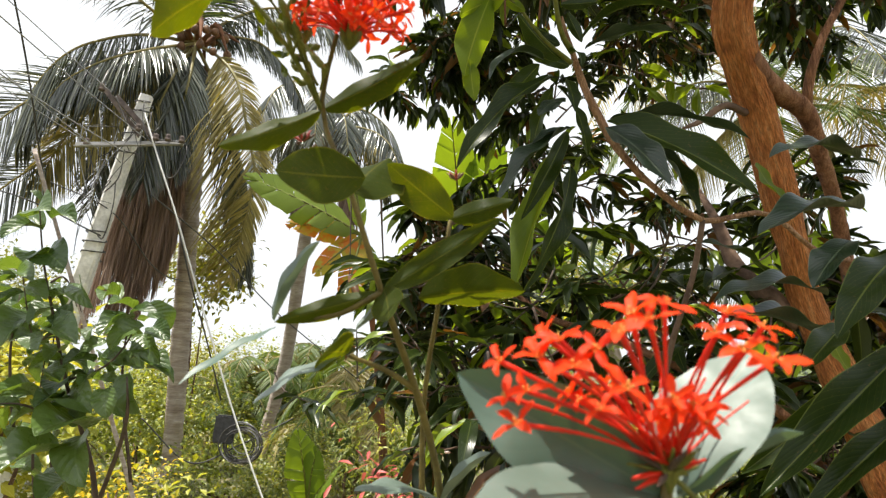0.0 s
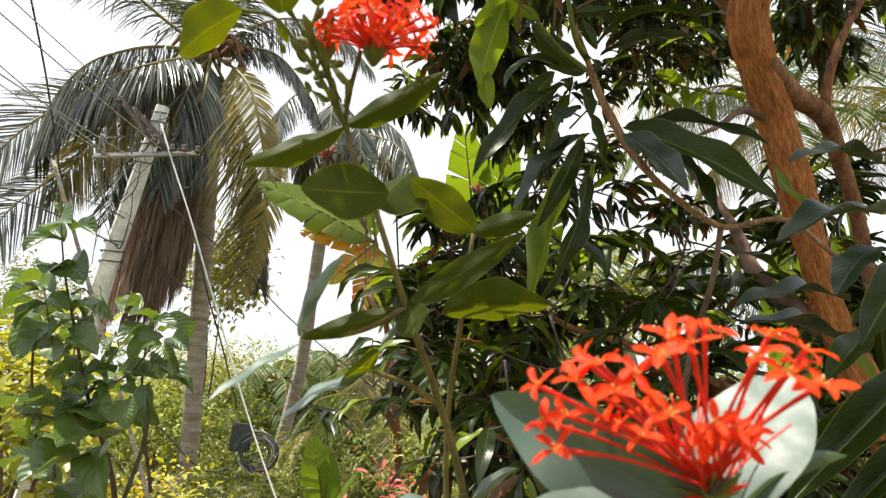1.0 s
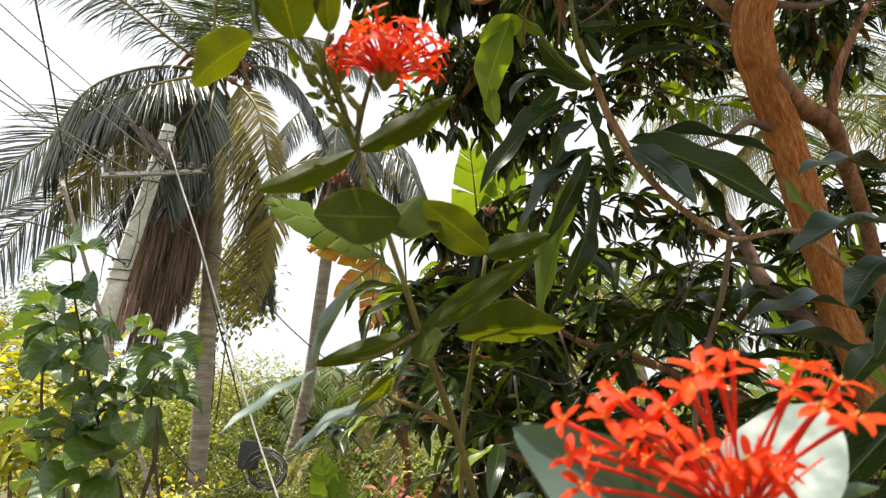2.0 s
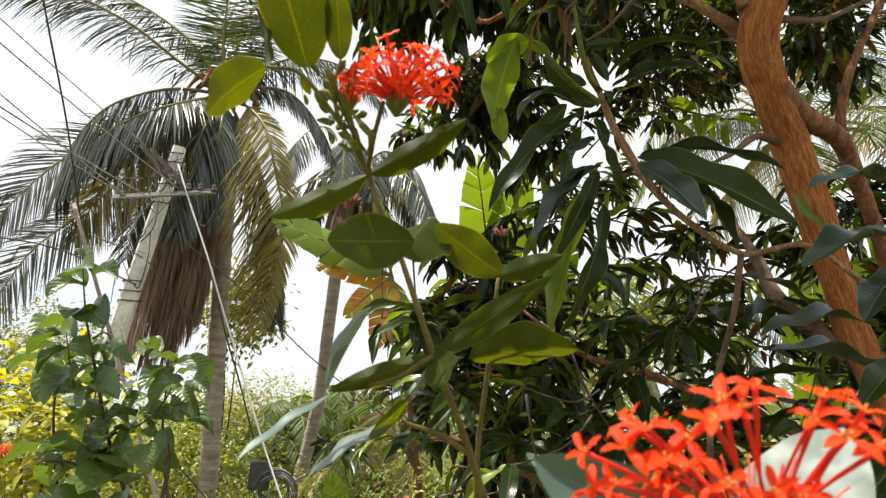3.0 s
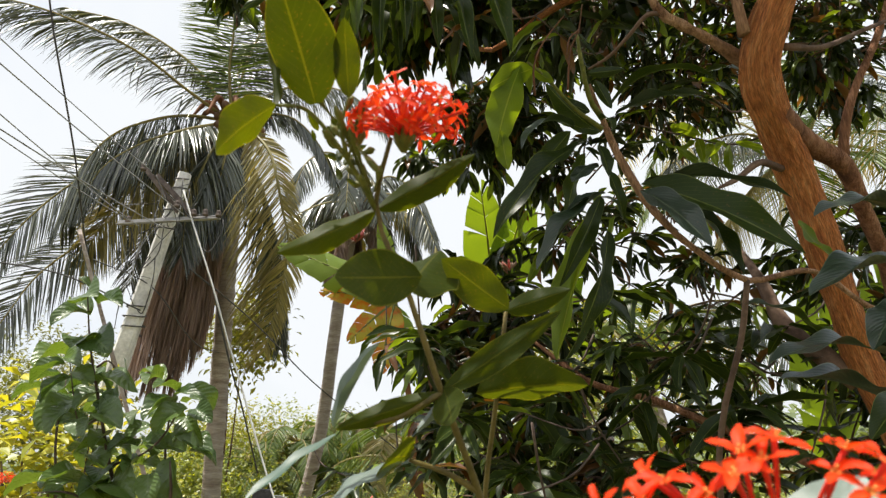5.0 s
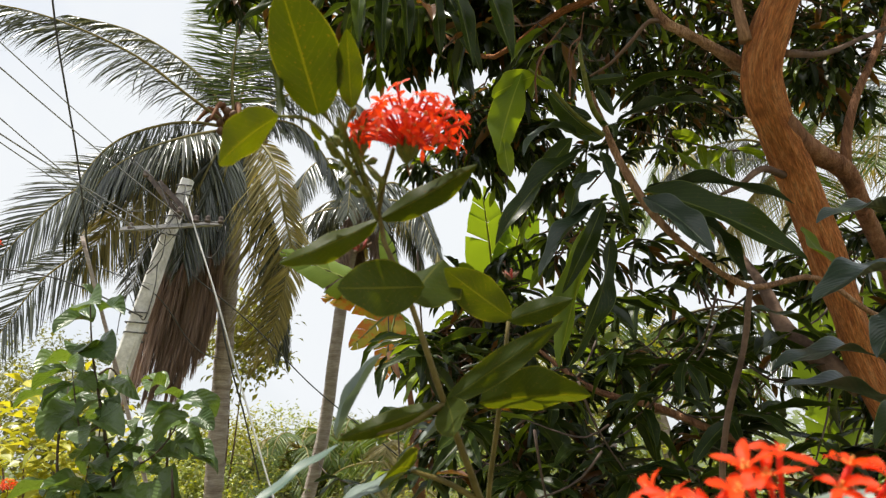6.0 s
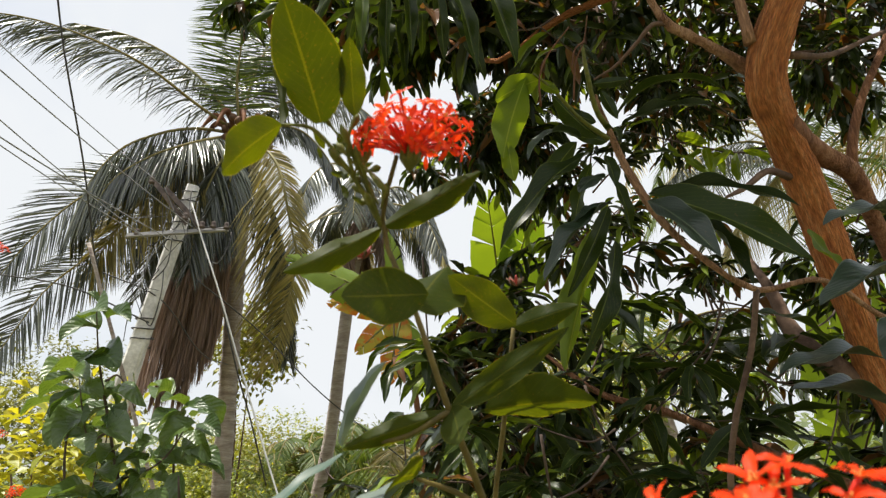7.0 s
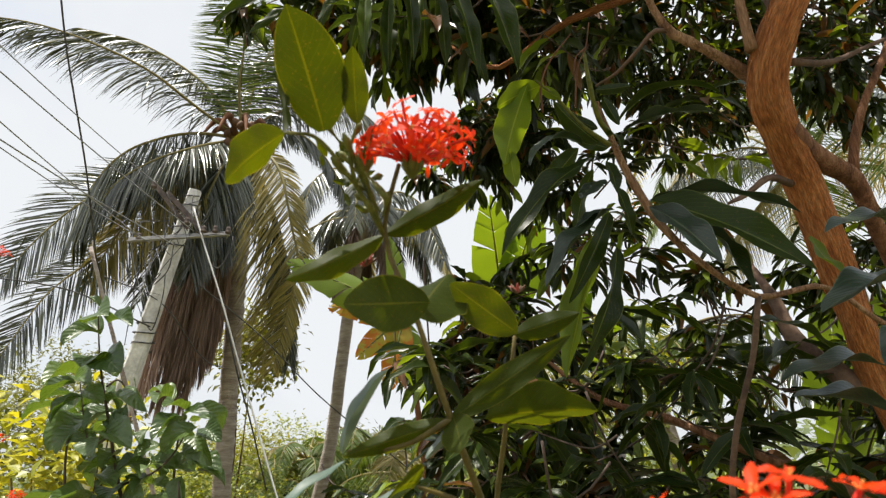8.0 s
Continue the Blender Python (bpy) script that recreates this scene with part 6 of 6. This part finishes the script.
rs = random.Random(8)
for axis in ((S1, S2), (S2, S3), (S1, (-0.589, 1.280, 1.811)), ((-0.713, 1.422, 1.457), S1), ((-0.752, 1.307, 1.761), (-0.765, 1.345, 1.919)), ((-0.768, 1.343, 1.631), (-0.847, 1.245, 1.670)), ((-0.841, 1.349, 1.798), (-0.880, 1.337, 1.949))):
    a, b = Vector(axis[0]), Vector(axis[1])
    for i in range(2):
        p = a.lerp(b, rs.uniform(0.05, 1))
        g = rs.uniform(0, 6.28)
        w = Vector((math.cos(g), math.sin(g) * 0.7, rs.uniform(-0.6, 0.35))).normalized()
        shrub_leaf(p, p + w * rs.uniform(0.045, 0.085), rs.uniform(0.9, 1.2), (rs.uniform(-0.4, 0.4), rs.uniform(-0.6, 0), 0.9))

# fuller sprays of the same shrub, low at both sides
for c, r, n in (((-0.657, 1.369, 1.811), (0.065, 0.05, 0.075), 10), ((-0.879, 1.460, 1.659), (0.09, 0.06, 0.16), 20), ((-0.864, 1.461, 1.784), (0.07, 0.06, 0.09), 5), ((-0.915, 1.399, 1.850), (0.05, 0.05, 0.06), 10)):
    c = Vector(c)
    tube("stem", [c + Vector((0.02, 0.03, -0.30)), c + Vector((-0.01, 0.01, -0.08)), c + Vector((0, 0, r[2] * 0.8))], [0.004, 0.003, 0.001], M_TWIG, shrub, 6, 0.1, 12)
    for i in range(n):
        p = c + Vector((rs.uniform(-1, 1) * r[0], rs.uniform(-1, 1) * r[1], rs.uniform(-1, 1) * r[2]))
        g = rs.uniform(0, 6.28)
        w = Vector((math.cos(g), math.sin(g) * 0.7 - 0.3, rs.uniform(-0.8, 0.25))).normalized()
        shrub_leaf(p, p + w * rs.uniform(0.055, 0.085), rs.uniform(0.9, 1.25), (rs.uniform(-0.4, 0.4), rs.uniform(-0.9, -0.2), 0.8))

# ---- the ixora bush ----
IX_BASE = (0.06, 0.62, 0.0)
ixora = thing("ixora_bush", IX_BASE, "ixora bush with olive-green leaves and red flower heads", "flowering shrub")
IXL = [mesh_of("ixora_blade", *leaf_data(8, 18, sh, fold=fo, droop=dr, wave=wv, width=0.5, seed=i, twist=tw, curl=cu)) for i, (sh, fo, dr, wv, tw, cu) in enumerate(
    [("acute", 0.16, 0.45, 0.06, 0.1, 0.0), ("acute", 0.25, -0.3, 0.06, 0.2, 0.0), ("acute", 0.08, 0.6, 0.05, -0.2, 0.1), ("ellipse", 0.26, 0.15, 0.03, 0.0, 0.0), ("ellipse", 0.05, 0.15, 0.03, 0.0, 0.0), ("acute", 0.10, 0.25, 0.05, 0.0, 0.08), ("acute", 0.26, 0.4, 0.06, -0.15, 0.0)])]


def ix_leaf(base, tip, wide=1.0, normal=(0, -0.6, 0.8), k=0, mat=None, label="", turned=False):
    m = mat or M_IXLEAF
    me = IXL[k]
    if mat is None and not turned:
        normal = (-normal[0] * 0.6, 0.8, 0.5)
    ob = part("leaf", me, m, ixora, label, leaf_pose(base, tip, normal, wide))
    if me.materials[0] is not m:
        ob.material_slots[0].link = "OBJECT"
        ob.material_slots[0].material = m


N0 = (-0.001, 0.466, 1.624)
N1, N2, N3 = (-0.074, 0.372, 1.866), (-0.055, 0.372, 1.814), (-0.037, 0.390, 1.756)
NS = (-0.018, 0.433, 1.699)
FB = (-0.060, 0.335, 1.895)
tube("stem", [IX_BASE, (0.03, 0.50, 0.9), N0, NS, N3, N2, N1, FB], [0.007, 0.004, 0.0026, 0.0024, 0.0020, 0.0017, 0.0015, 0.0013], M_STEM, ixora, 9, 0.12, 90)
tube("stem", [(0.03, 0.50, 0.9), (-0.015, 0.493, 1.669), (-0.004, 0.459, 1.753), (0.005, 0.433, 1.812)], [0.004, 0.0019, 0.0017, 0.0013], M_STEM, ixora, 8, 0.1, 50)
tube("stem", [NS, (-0.037, 0.418, 1.711), (-0.058, 0.404, 1.719)], [0.0022, 0.0018, 0.0012], M_STEM, ixora, 7, 0.1, 12)
tube("stem", [N3, (-0.065, 0.387, 1.742), (-0.095, 0.376, 1.739)], [0.002, 0.0016, 0.001], M_STEM, ixora, 7, 0.1, 12)
T1 = (-0.105, 0.323, 1.908)
tube("stem", [N1, (-0.086, 0.342, 1.886), T1, (-0.116, 0.299, 1.899)], [0.0018, 0.0014, 0.0012, 0.0008], M_CALYX, ixora, 7, 0.1, 20)
tube("stem", [(-0.086, 0.342, 1.886), (-0.087, 0.327, 1.900), (-0.082, 0.322, 1.915)], [0.0014, 0.0012, 0.0008], M_CALYX, ixora, 7, 0.1, 12)

ix_leaf(N1, (-0.012, 0.352, 1.891), 0.52, (0.0, 1.0, 0.12), 0, turned=True)
ix_leaf(N1, (-0.124, 0.339, 1.830), 0.46, (0.05, 1.0, 0.10), 0, turned=True)
ix_leaf((-0.046, 0.370, 1.822), (-0.088, 0.325, 1.811), 1.05, (0.1, 1.0, 0.22), 2, turned=True)
ix_leaf(N2, (-0.038, 0.438, 1.859), 1.1, (0.1, 1.0, 0.2), 1, turned=True)
ix_leaf((0.007, 0.432, 1.814), (-0.036, 0.402, 1.842), 0.95, (-0.2, 1.0, 0.20), 5, turned=True)
ix_leaf((0.005, 0.433, 1.813), (0.049, 0.431, 1.826), 0.75, (0.1, 1.0, 0.16), 0, turned=True)
ix_leaf(N3, (0.037, 0.395, 1.804), 0.40, (0.0, 1.0, 0.08), 5, turned=True)
ix_leaf(N3, (-0.095, 0.367, 1.736), 0.40, (0.0, 1.0, 0.08), 0, turned=True)
ix_leaf((-0.017, 0.447, 1.760), (0.053, 0.418, 1.761), 0.88, (-0.1, 0.85, 0.55), 6, turned=True)
ix_leaf((-0.036, 0.389, 1.759), (-0.031, 0.369, 1.737), 1.5, (0, -1, 0.2), 2)
ix_leaf((-0.058, 0.404, 1.721), (-0.070, 0.373, 1.716), 2.0, (0.1, -1, 0.2), 2)
ix_leaf((-0.097, 0.376, 1.738), (-0.070, 0.365, 1.783), 0.52, (-0.9, -0.5, 0.3), 3, M_IXSHEEN)
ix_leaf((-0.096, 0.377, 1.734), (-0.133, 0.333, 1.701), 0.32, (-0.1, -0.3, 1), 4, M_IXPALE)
ix_leaf((-0.062, 0.404, 1.719), (-0.105, 0.368, 1.691), 0.62, (-0.2, -0.5, 0.9), 2, M_IXSHEEN)
ix_leaf((-0.052, 0.395, 1.734), (-0.019, 0.396, 1.756), 0.7, (-0.2, -0.3, 1), 3, M_IXSHEEN)
ix_leaf(N0, (-0.052, 0.401, 1.641), 0.85, (0, -0.45, 0.9), 2, M_IXSHEEN)
ix_leaf(N0, (0.031, 0.438, 1.659), 0.6, (-0.2, -0.4, 0.9), 3, M_IXSHEEN)
ix_leaf((-0.101, 0.322, 1.912), (-0.114, 0.281, 1.967), 1.2, (-0.1, -1, 0.1), 3)
ix_leaf((-0.082, 0.322, 1.915), (-0.081, 0.299, 1.951), 0.75, (0.4, -1, 0.1), 0)
ix_leaf((-0.122, 0.312, 1.905), (-0.131, 0.318, 1.949), 0.36, (0.2, 0.6, 0.8), 0, turned=True)
ix_leaf((-0.116, 0.299, 1.899), (-0.136, 0.276, 1.861), 1.05, (-0.3, 0.5, 0.8), 0, turned=True)


for i in range(12):
    q = Vector((-0.106, 0.355, 1.921)).lerp(Vector((-0.078, 0.357, 1.881)), (i + 0.5) / 12) + Vector((rs.uniform(-0.012, 0.008), rs.uniform(-0.01, 0.02), rs.uniform(-0.008, 0.01)))
    w = Vector((rs.uniform(-1, 0.6), rs.uniform(-0.4, 0.4), rs.uniform(-0.2, 0.9))).normalized()
    ix_leaf(q, q + w * rs.uniform(0.007, 0.014), 0.8, (0, -0.5, 0.8), i % 4)


def petal_star(seed):
    """Four pointed petals round the mouth of a tube of length zero, facing z."""
    rr = random.Random(seed)
    h = Heap()
    for i in range(4):
        d = leaf_data(4, 7, "petal", fold=rr.uniform(0.0, 0.25), droop=rr.uniform(0.1, 1.3), width=rr.uniform(0.34, 0.44), seed=i, twist=rr.uniform(-0.5, 0.5), wave=0.06)
        a = i * math.pi / 2 + rr.uniform(-0.25, 0.25)
        way = Vector((math.cos(a), math.sin(a), rr.uniform(-0.25, 0.5))).normalized()
        h.add(d, leaf_pose(way * 0.0006, way * 0.0006 + way * 0.0102 * rr.uniform(0.85, 1.1), (0, 0, 1), 1.0))
    return h.mesh("corolla")


def stamens():
    h = Heap()
    for i in range(4):
        a = i * math.pi / 2 + 0.98
        way = Vector((math.cos(a), math.sin(a), 0.5))
        h.add(tube_data([way * 0.0004, way * 0.001, way * 0.0022], [0.0003, 0.0004, 0.0002], 5, 0, 3), Matrix.Identity(4))
    h.add(tube_data([(0, 0, 0), (0, 0, 0.0015), (0.0003, 0, 0.0028)], [0.0003, 0.0003, 0.0005], 5, 0, 3), Matrix.Identity(4))
    return h.mesh("stamen_tuft")


STARS, STAM = [petal_star(k) for k in range(6)], stamens()


def floret(parent, base, mouth, facing=None, size=1.0, spin=0.0, r=0.0006):
    base, mouth = Vector(base), Vector(mouth)
    d = (mouth - base).normalized()
    mid = base.lerp(mouth, 0.55) + Vector((0, 0, 0.002))
    fl = tube("flower_tube", [base, mid, mouth], [r, r * 0.9, r * 1.5], M_TUBE, parent, 6, 0, 8)
    n = Vector(facing).normalized() if facing is not None else d
    m = Matrix.Translation(mouth) @ n.to_track_quat("Z", "Y").to_matrix().to_4x4() @ Matrix.Rotation(spin, 4, "Z") @ Matrix.Diagonal((size, size, size, 1))
    part("corolla", STARS[int(spin * 7.3 + size * 50) % 6], M_RED, fl, "", m)
    part("stamen_tuft", STAM, M_STAMEN, fl, "", m)


def flower_head(place, axis, n, radius, seed, label, size=1.0):
    """A dome of florets on a green calyx."""
    rr = random.Random(seed)
    place, axis = Vector(place), Vector(axis).normalized()
    hd = thing("ixora_flower_head", place, label, "flower", "ixora flower heads")
    q = axis.to_track_quat("Z", "Y").to_matrix()
    for i in range(n):
        z = 1 - (i + 0.5) / n * 1.02
        a = i * 2.39996 + rr.uniform(-0.2, 0.2)
        s = math.sqrt(max(0, 1 - z * z))
        o = q @ Vector((s * math.cos(a), s * math.sin(a), z * 0.85 + 0.12))
        mouth = place + o * radius * rr.uniform(0.66, 1.1)
        b = place + o * radius * 0.15
        face = (o + Vector((rr.uniform(-0.5, 0.5), rr.uniform(-0.7, 0.3), rr.uniform(-0.3, 0.5)))).normalized()
        floret(hd, b, mouth, face, size * rr.uniform(0.65, 0.95), rr.uniform(0, 1.5))
    for i in range(7):
        a = i * 0.9
        o = q @ Vector((math.cos(a), math.sin(a), -0.2))
        tube("calyx", [place - axis * 0.008, place + o * 0.004, place + o * 0.006 + axis * 0.008], [0.0015, 0.0026, 0.0008], M_CALYX, hd, 6, 0.1, 6, "green calyx")
    return hd


flower_head((-0.052, 0.333, 1.894), (0.10, -0.35, 1), 60, 0.0335, 7, "round red ixora flower head in full bloom")
# greenish buds beside it
for i, (b, t) in enumerate(((N1, (-0.081, 0.335, 1.893)), (N1, (-0.087, 0.326, 1.902)), ((-0.086, 0.342, 1.886), (-0.092, 0.329, 1.891)), ((-0.081, 0.335, 1.893), (-0.072, 0.334, 1.881)), (N1, (-0.077, 0.348, 1.872)), ((-0.086, 0.342, 1.886), (-0.077, 0.326, 1.904)))):
    b, t = Vector(b), Vector(t)
    d = (t - b).normalized()
    tube("bud", [b, b.lerp(t, 0.6), t, t + d * 0.006, t + d * 0.010], [0.0008, 0.0008, 0.0019, 0.0023, 0.0007], M_CALYX, ixora, 8, 0.2, 16, "green flower bud" )

for i in range(14):
    b = Vector((-0.098, 0.346, 1.919)).lerp(Vector((-0.073, 0.360, 1.873)), rs.random())
    d = Vector((rs.uniform(-1, 0.8), rs.uniform(-0.6, 0.3), rs.uniform(-0.1, 1.0))).normalized()
    t = b + d * rs.uniform(0.006, 0.014)
    tube("bud", [b, b.lerp(t, 0.6), t, t + d * 0.003, t + d * 0.006], [0.0007, 0.0007, 0.0018, 0.0023, 0.0005], M_CALYX, ixora, 8, 0.2, 12)

# two small faded heads of dry reddish bracts
for c in ((0.009, 0.442, 1.844), (-0.088, 0.386, 1.851)):
    c = Vector(c)
    for i in range(13):
        o = Vector((rs.uniform(-1, 1), rs.uniform(-0.8, 0.5), rs.uniform(-0.1, 1.0))).normalized()
        tube("dry_bract", [c, c + o * 0.004, c + o * rs.uniform(0.006, 0.010)], [0.0005, 0.0011, 0.0004], M_HUSK if i % 3 else M_BRACT, ixora, 6, 0.2, 5, "faded reddish bract")

# the low flower head, sparse, with long tubes
HB = Vector((0.071, 0.215, 1.674))
front = thing("ixora_flower_head", HB, "sparse red ixora flower head with long bare tubes", "flower", "ixora flower heads")
for i, (mouth, size) in enumerate((
    ((0.0338, 0.1889, 1.7132), 1.0), ((0.0273, 0.1880, 1.7085), 1.0), ((0.0367, 0.1833, 1.7056), 1.05), ((0.0244, 0.1927, 1.6991), 0.9), ((0.0216, 0.1946, 1.6897), 1.0), ((0.0188, 0.1983, 1.6972), 0.9),
    ((0.0301, 0.1946, 1.7150), 0.85), ((0.0545, 0.1880, 1.7207), 1.1), ((0.0658, 0.1927, 1.7244), 1.0), ((0.0498, 0.1833, 1.7150), 1.05), ((0.0432, 0.1852, 1.7103), 0.95), ((0.0583, 0.1842, 1.7188), 1.0),
    ((0.0489, 0.1767, 1.7000), 1.0), ((0.0423, 0.1795, 1.6944), 0.8), ((0.0639, 0.1852, 1.6972), 0.8), ((0.0818, 0.1880, 1.7207), 1.1), ((0.0818, 0.1805, 1.7103), 1.1), ((0.0771, 0.1852, 1.7150), 1.0),
    ((0.0921, 0.1833, 1.7075), 1.05), ((0.0921, 0.1889, 1.7169), 0.95), ((0.0912, 0.1927, 1.7132), 0.95), ((0.0169, 0.1946, 1.7075), 0.8))):
    way = (Vector(mouth) - HB).normalized()
    floret(front, HB + Vector((0.004 * math.sin(i * 2.4), 0.004 * math.cos(i * 2.4), 0.003)), mouth, way * 0.7 + Vector((0.35 * math.sin(i * 1.7), -0.22 + 0.25 * math.cos(i * 2.9), 0.45)), size * 0.84, i * 0.7, 0.0006)
rr = random.Random(21)
for i in range(9):
    q = Vector((0.072, 0.194, 1.691)) + Vector((rr.uniform(-0.009, 0.009), rr.uniform(-0.004, 0.012), rr.uniform(-0.007, 0.005)))
    floret(front, HB, q, (rr.uniform(-0.6, 0.6), -0.4, rr.uniform(0.1, 0.8)), rr.uniform(0.5, 0.75), i * 0.9, 0.0005)
for i in range(5):
    o = Vector((rr.uniform(-1, 0.4), rr.uniform(-0.3, 0.7), rr.uniform(0.4, 0.9))).normalized()
    floret(front, HB + o * 0.003, HB + o * rr.uniform(0.028, 0.040), (o + Vector((rr.uniform(-0.4, 0.4), 0.1, 0.3))).normalized(), rr.uniform(0.6, 0.9), i, 0.0007)
for i in range(9):
    o = Vector((rr.uniform(-1, 1), rr.uniform(-0.8, 0.3), rr.uniform(-0.1, 0.9)))
    tube("calyx", [HB - Vector((0, 0, 0.006)), HB + o * 0.003, HB + o * 0.006], [0.0009, 0.0013, 0.0005], M_CALYX, front, 6, 0.1, 6)
for i in range(22):
    o = Vector((rr.uniform(-1, 1), rr.uniform(-1, 0.6), rr.uniform(-0.5, 0.8))).normalized()
    tube("bract", [HB + o * 0.002, HB + o * 0.006, HB + o * rr.uniform(0.009, 0.015)], [0.0006, 0.0011, 0.0004], (M_CALYX, M_TUBE, M_TWIG)[i % 3], front, 6, 0.2, 5)
for i in range(10):
    o = Vector((rr.uniform(-0.6, 0.8), rr.uniform(-0.3, 0.5), rr.uniform(0.5, 1.0))).normalized()
    tube("bare_style", [HB, HB + o * 0.02, HB + o * rr.uniform(0.028, 0.036) + Vector((0.002, 0, 0))], [0.0004, 0.0004, 0.0003], M_TUBE, front, 5, 0, 8, "thin dark red bare style")
tube("stem", [(0.03, 0.50, 0.9), (0.06, 0.30, 1.45), HB - Vector((0.002, -0.01, 0.03)), HB], [0.004, 0.003, 0.0024, 0.002], M_STEM, ixora, 9, 0.1, 30)
HN = HB - Vector((0.0, -0.004, 0.008))
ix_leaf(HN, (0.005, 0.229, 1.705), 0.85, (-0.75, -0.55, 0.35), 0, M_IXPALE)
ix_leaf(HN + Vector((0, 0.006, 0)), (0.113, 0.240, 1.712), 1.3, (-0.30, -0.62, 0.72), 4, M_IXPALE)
ix_leaf(HN, (0.008, 0.196, 1.668), 1.0, (-0.24, -0.55, 0.8), 4, M_IXSHEEN)
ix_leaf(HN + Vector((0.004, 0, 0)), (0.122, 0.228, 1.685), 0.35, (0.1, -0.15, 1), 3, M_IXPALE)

# ---- red flowers low down behind the shrub ----
for i, (p, n) in enumerate((((-2.186, 3.043, 1.643), 30), ((-1.935, 2.343, 2.575), 26), ((-2.348, 3.076, 1.901), 18))):
    flower_head(p, (0, -0.2, 1), n, 0.045, 60 + i, "small red ixora flower head beyond the shrub", 1.3)
    tube("stalk", [on_ground(p), Vector(p) + Vector((0.05, 0, -0.4)), p], [0.006, 0.004, 0.002], M_STEM, ixora, 6, 0, 10)
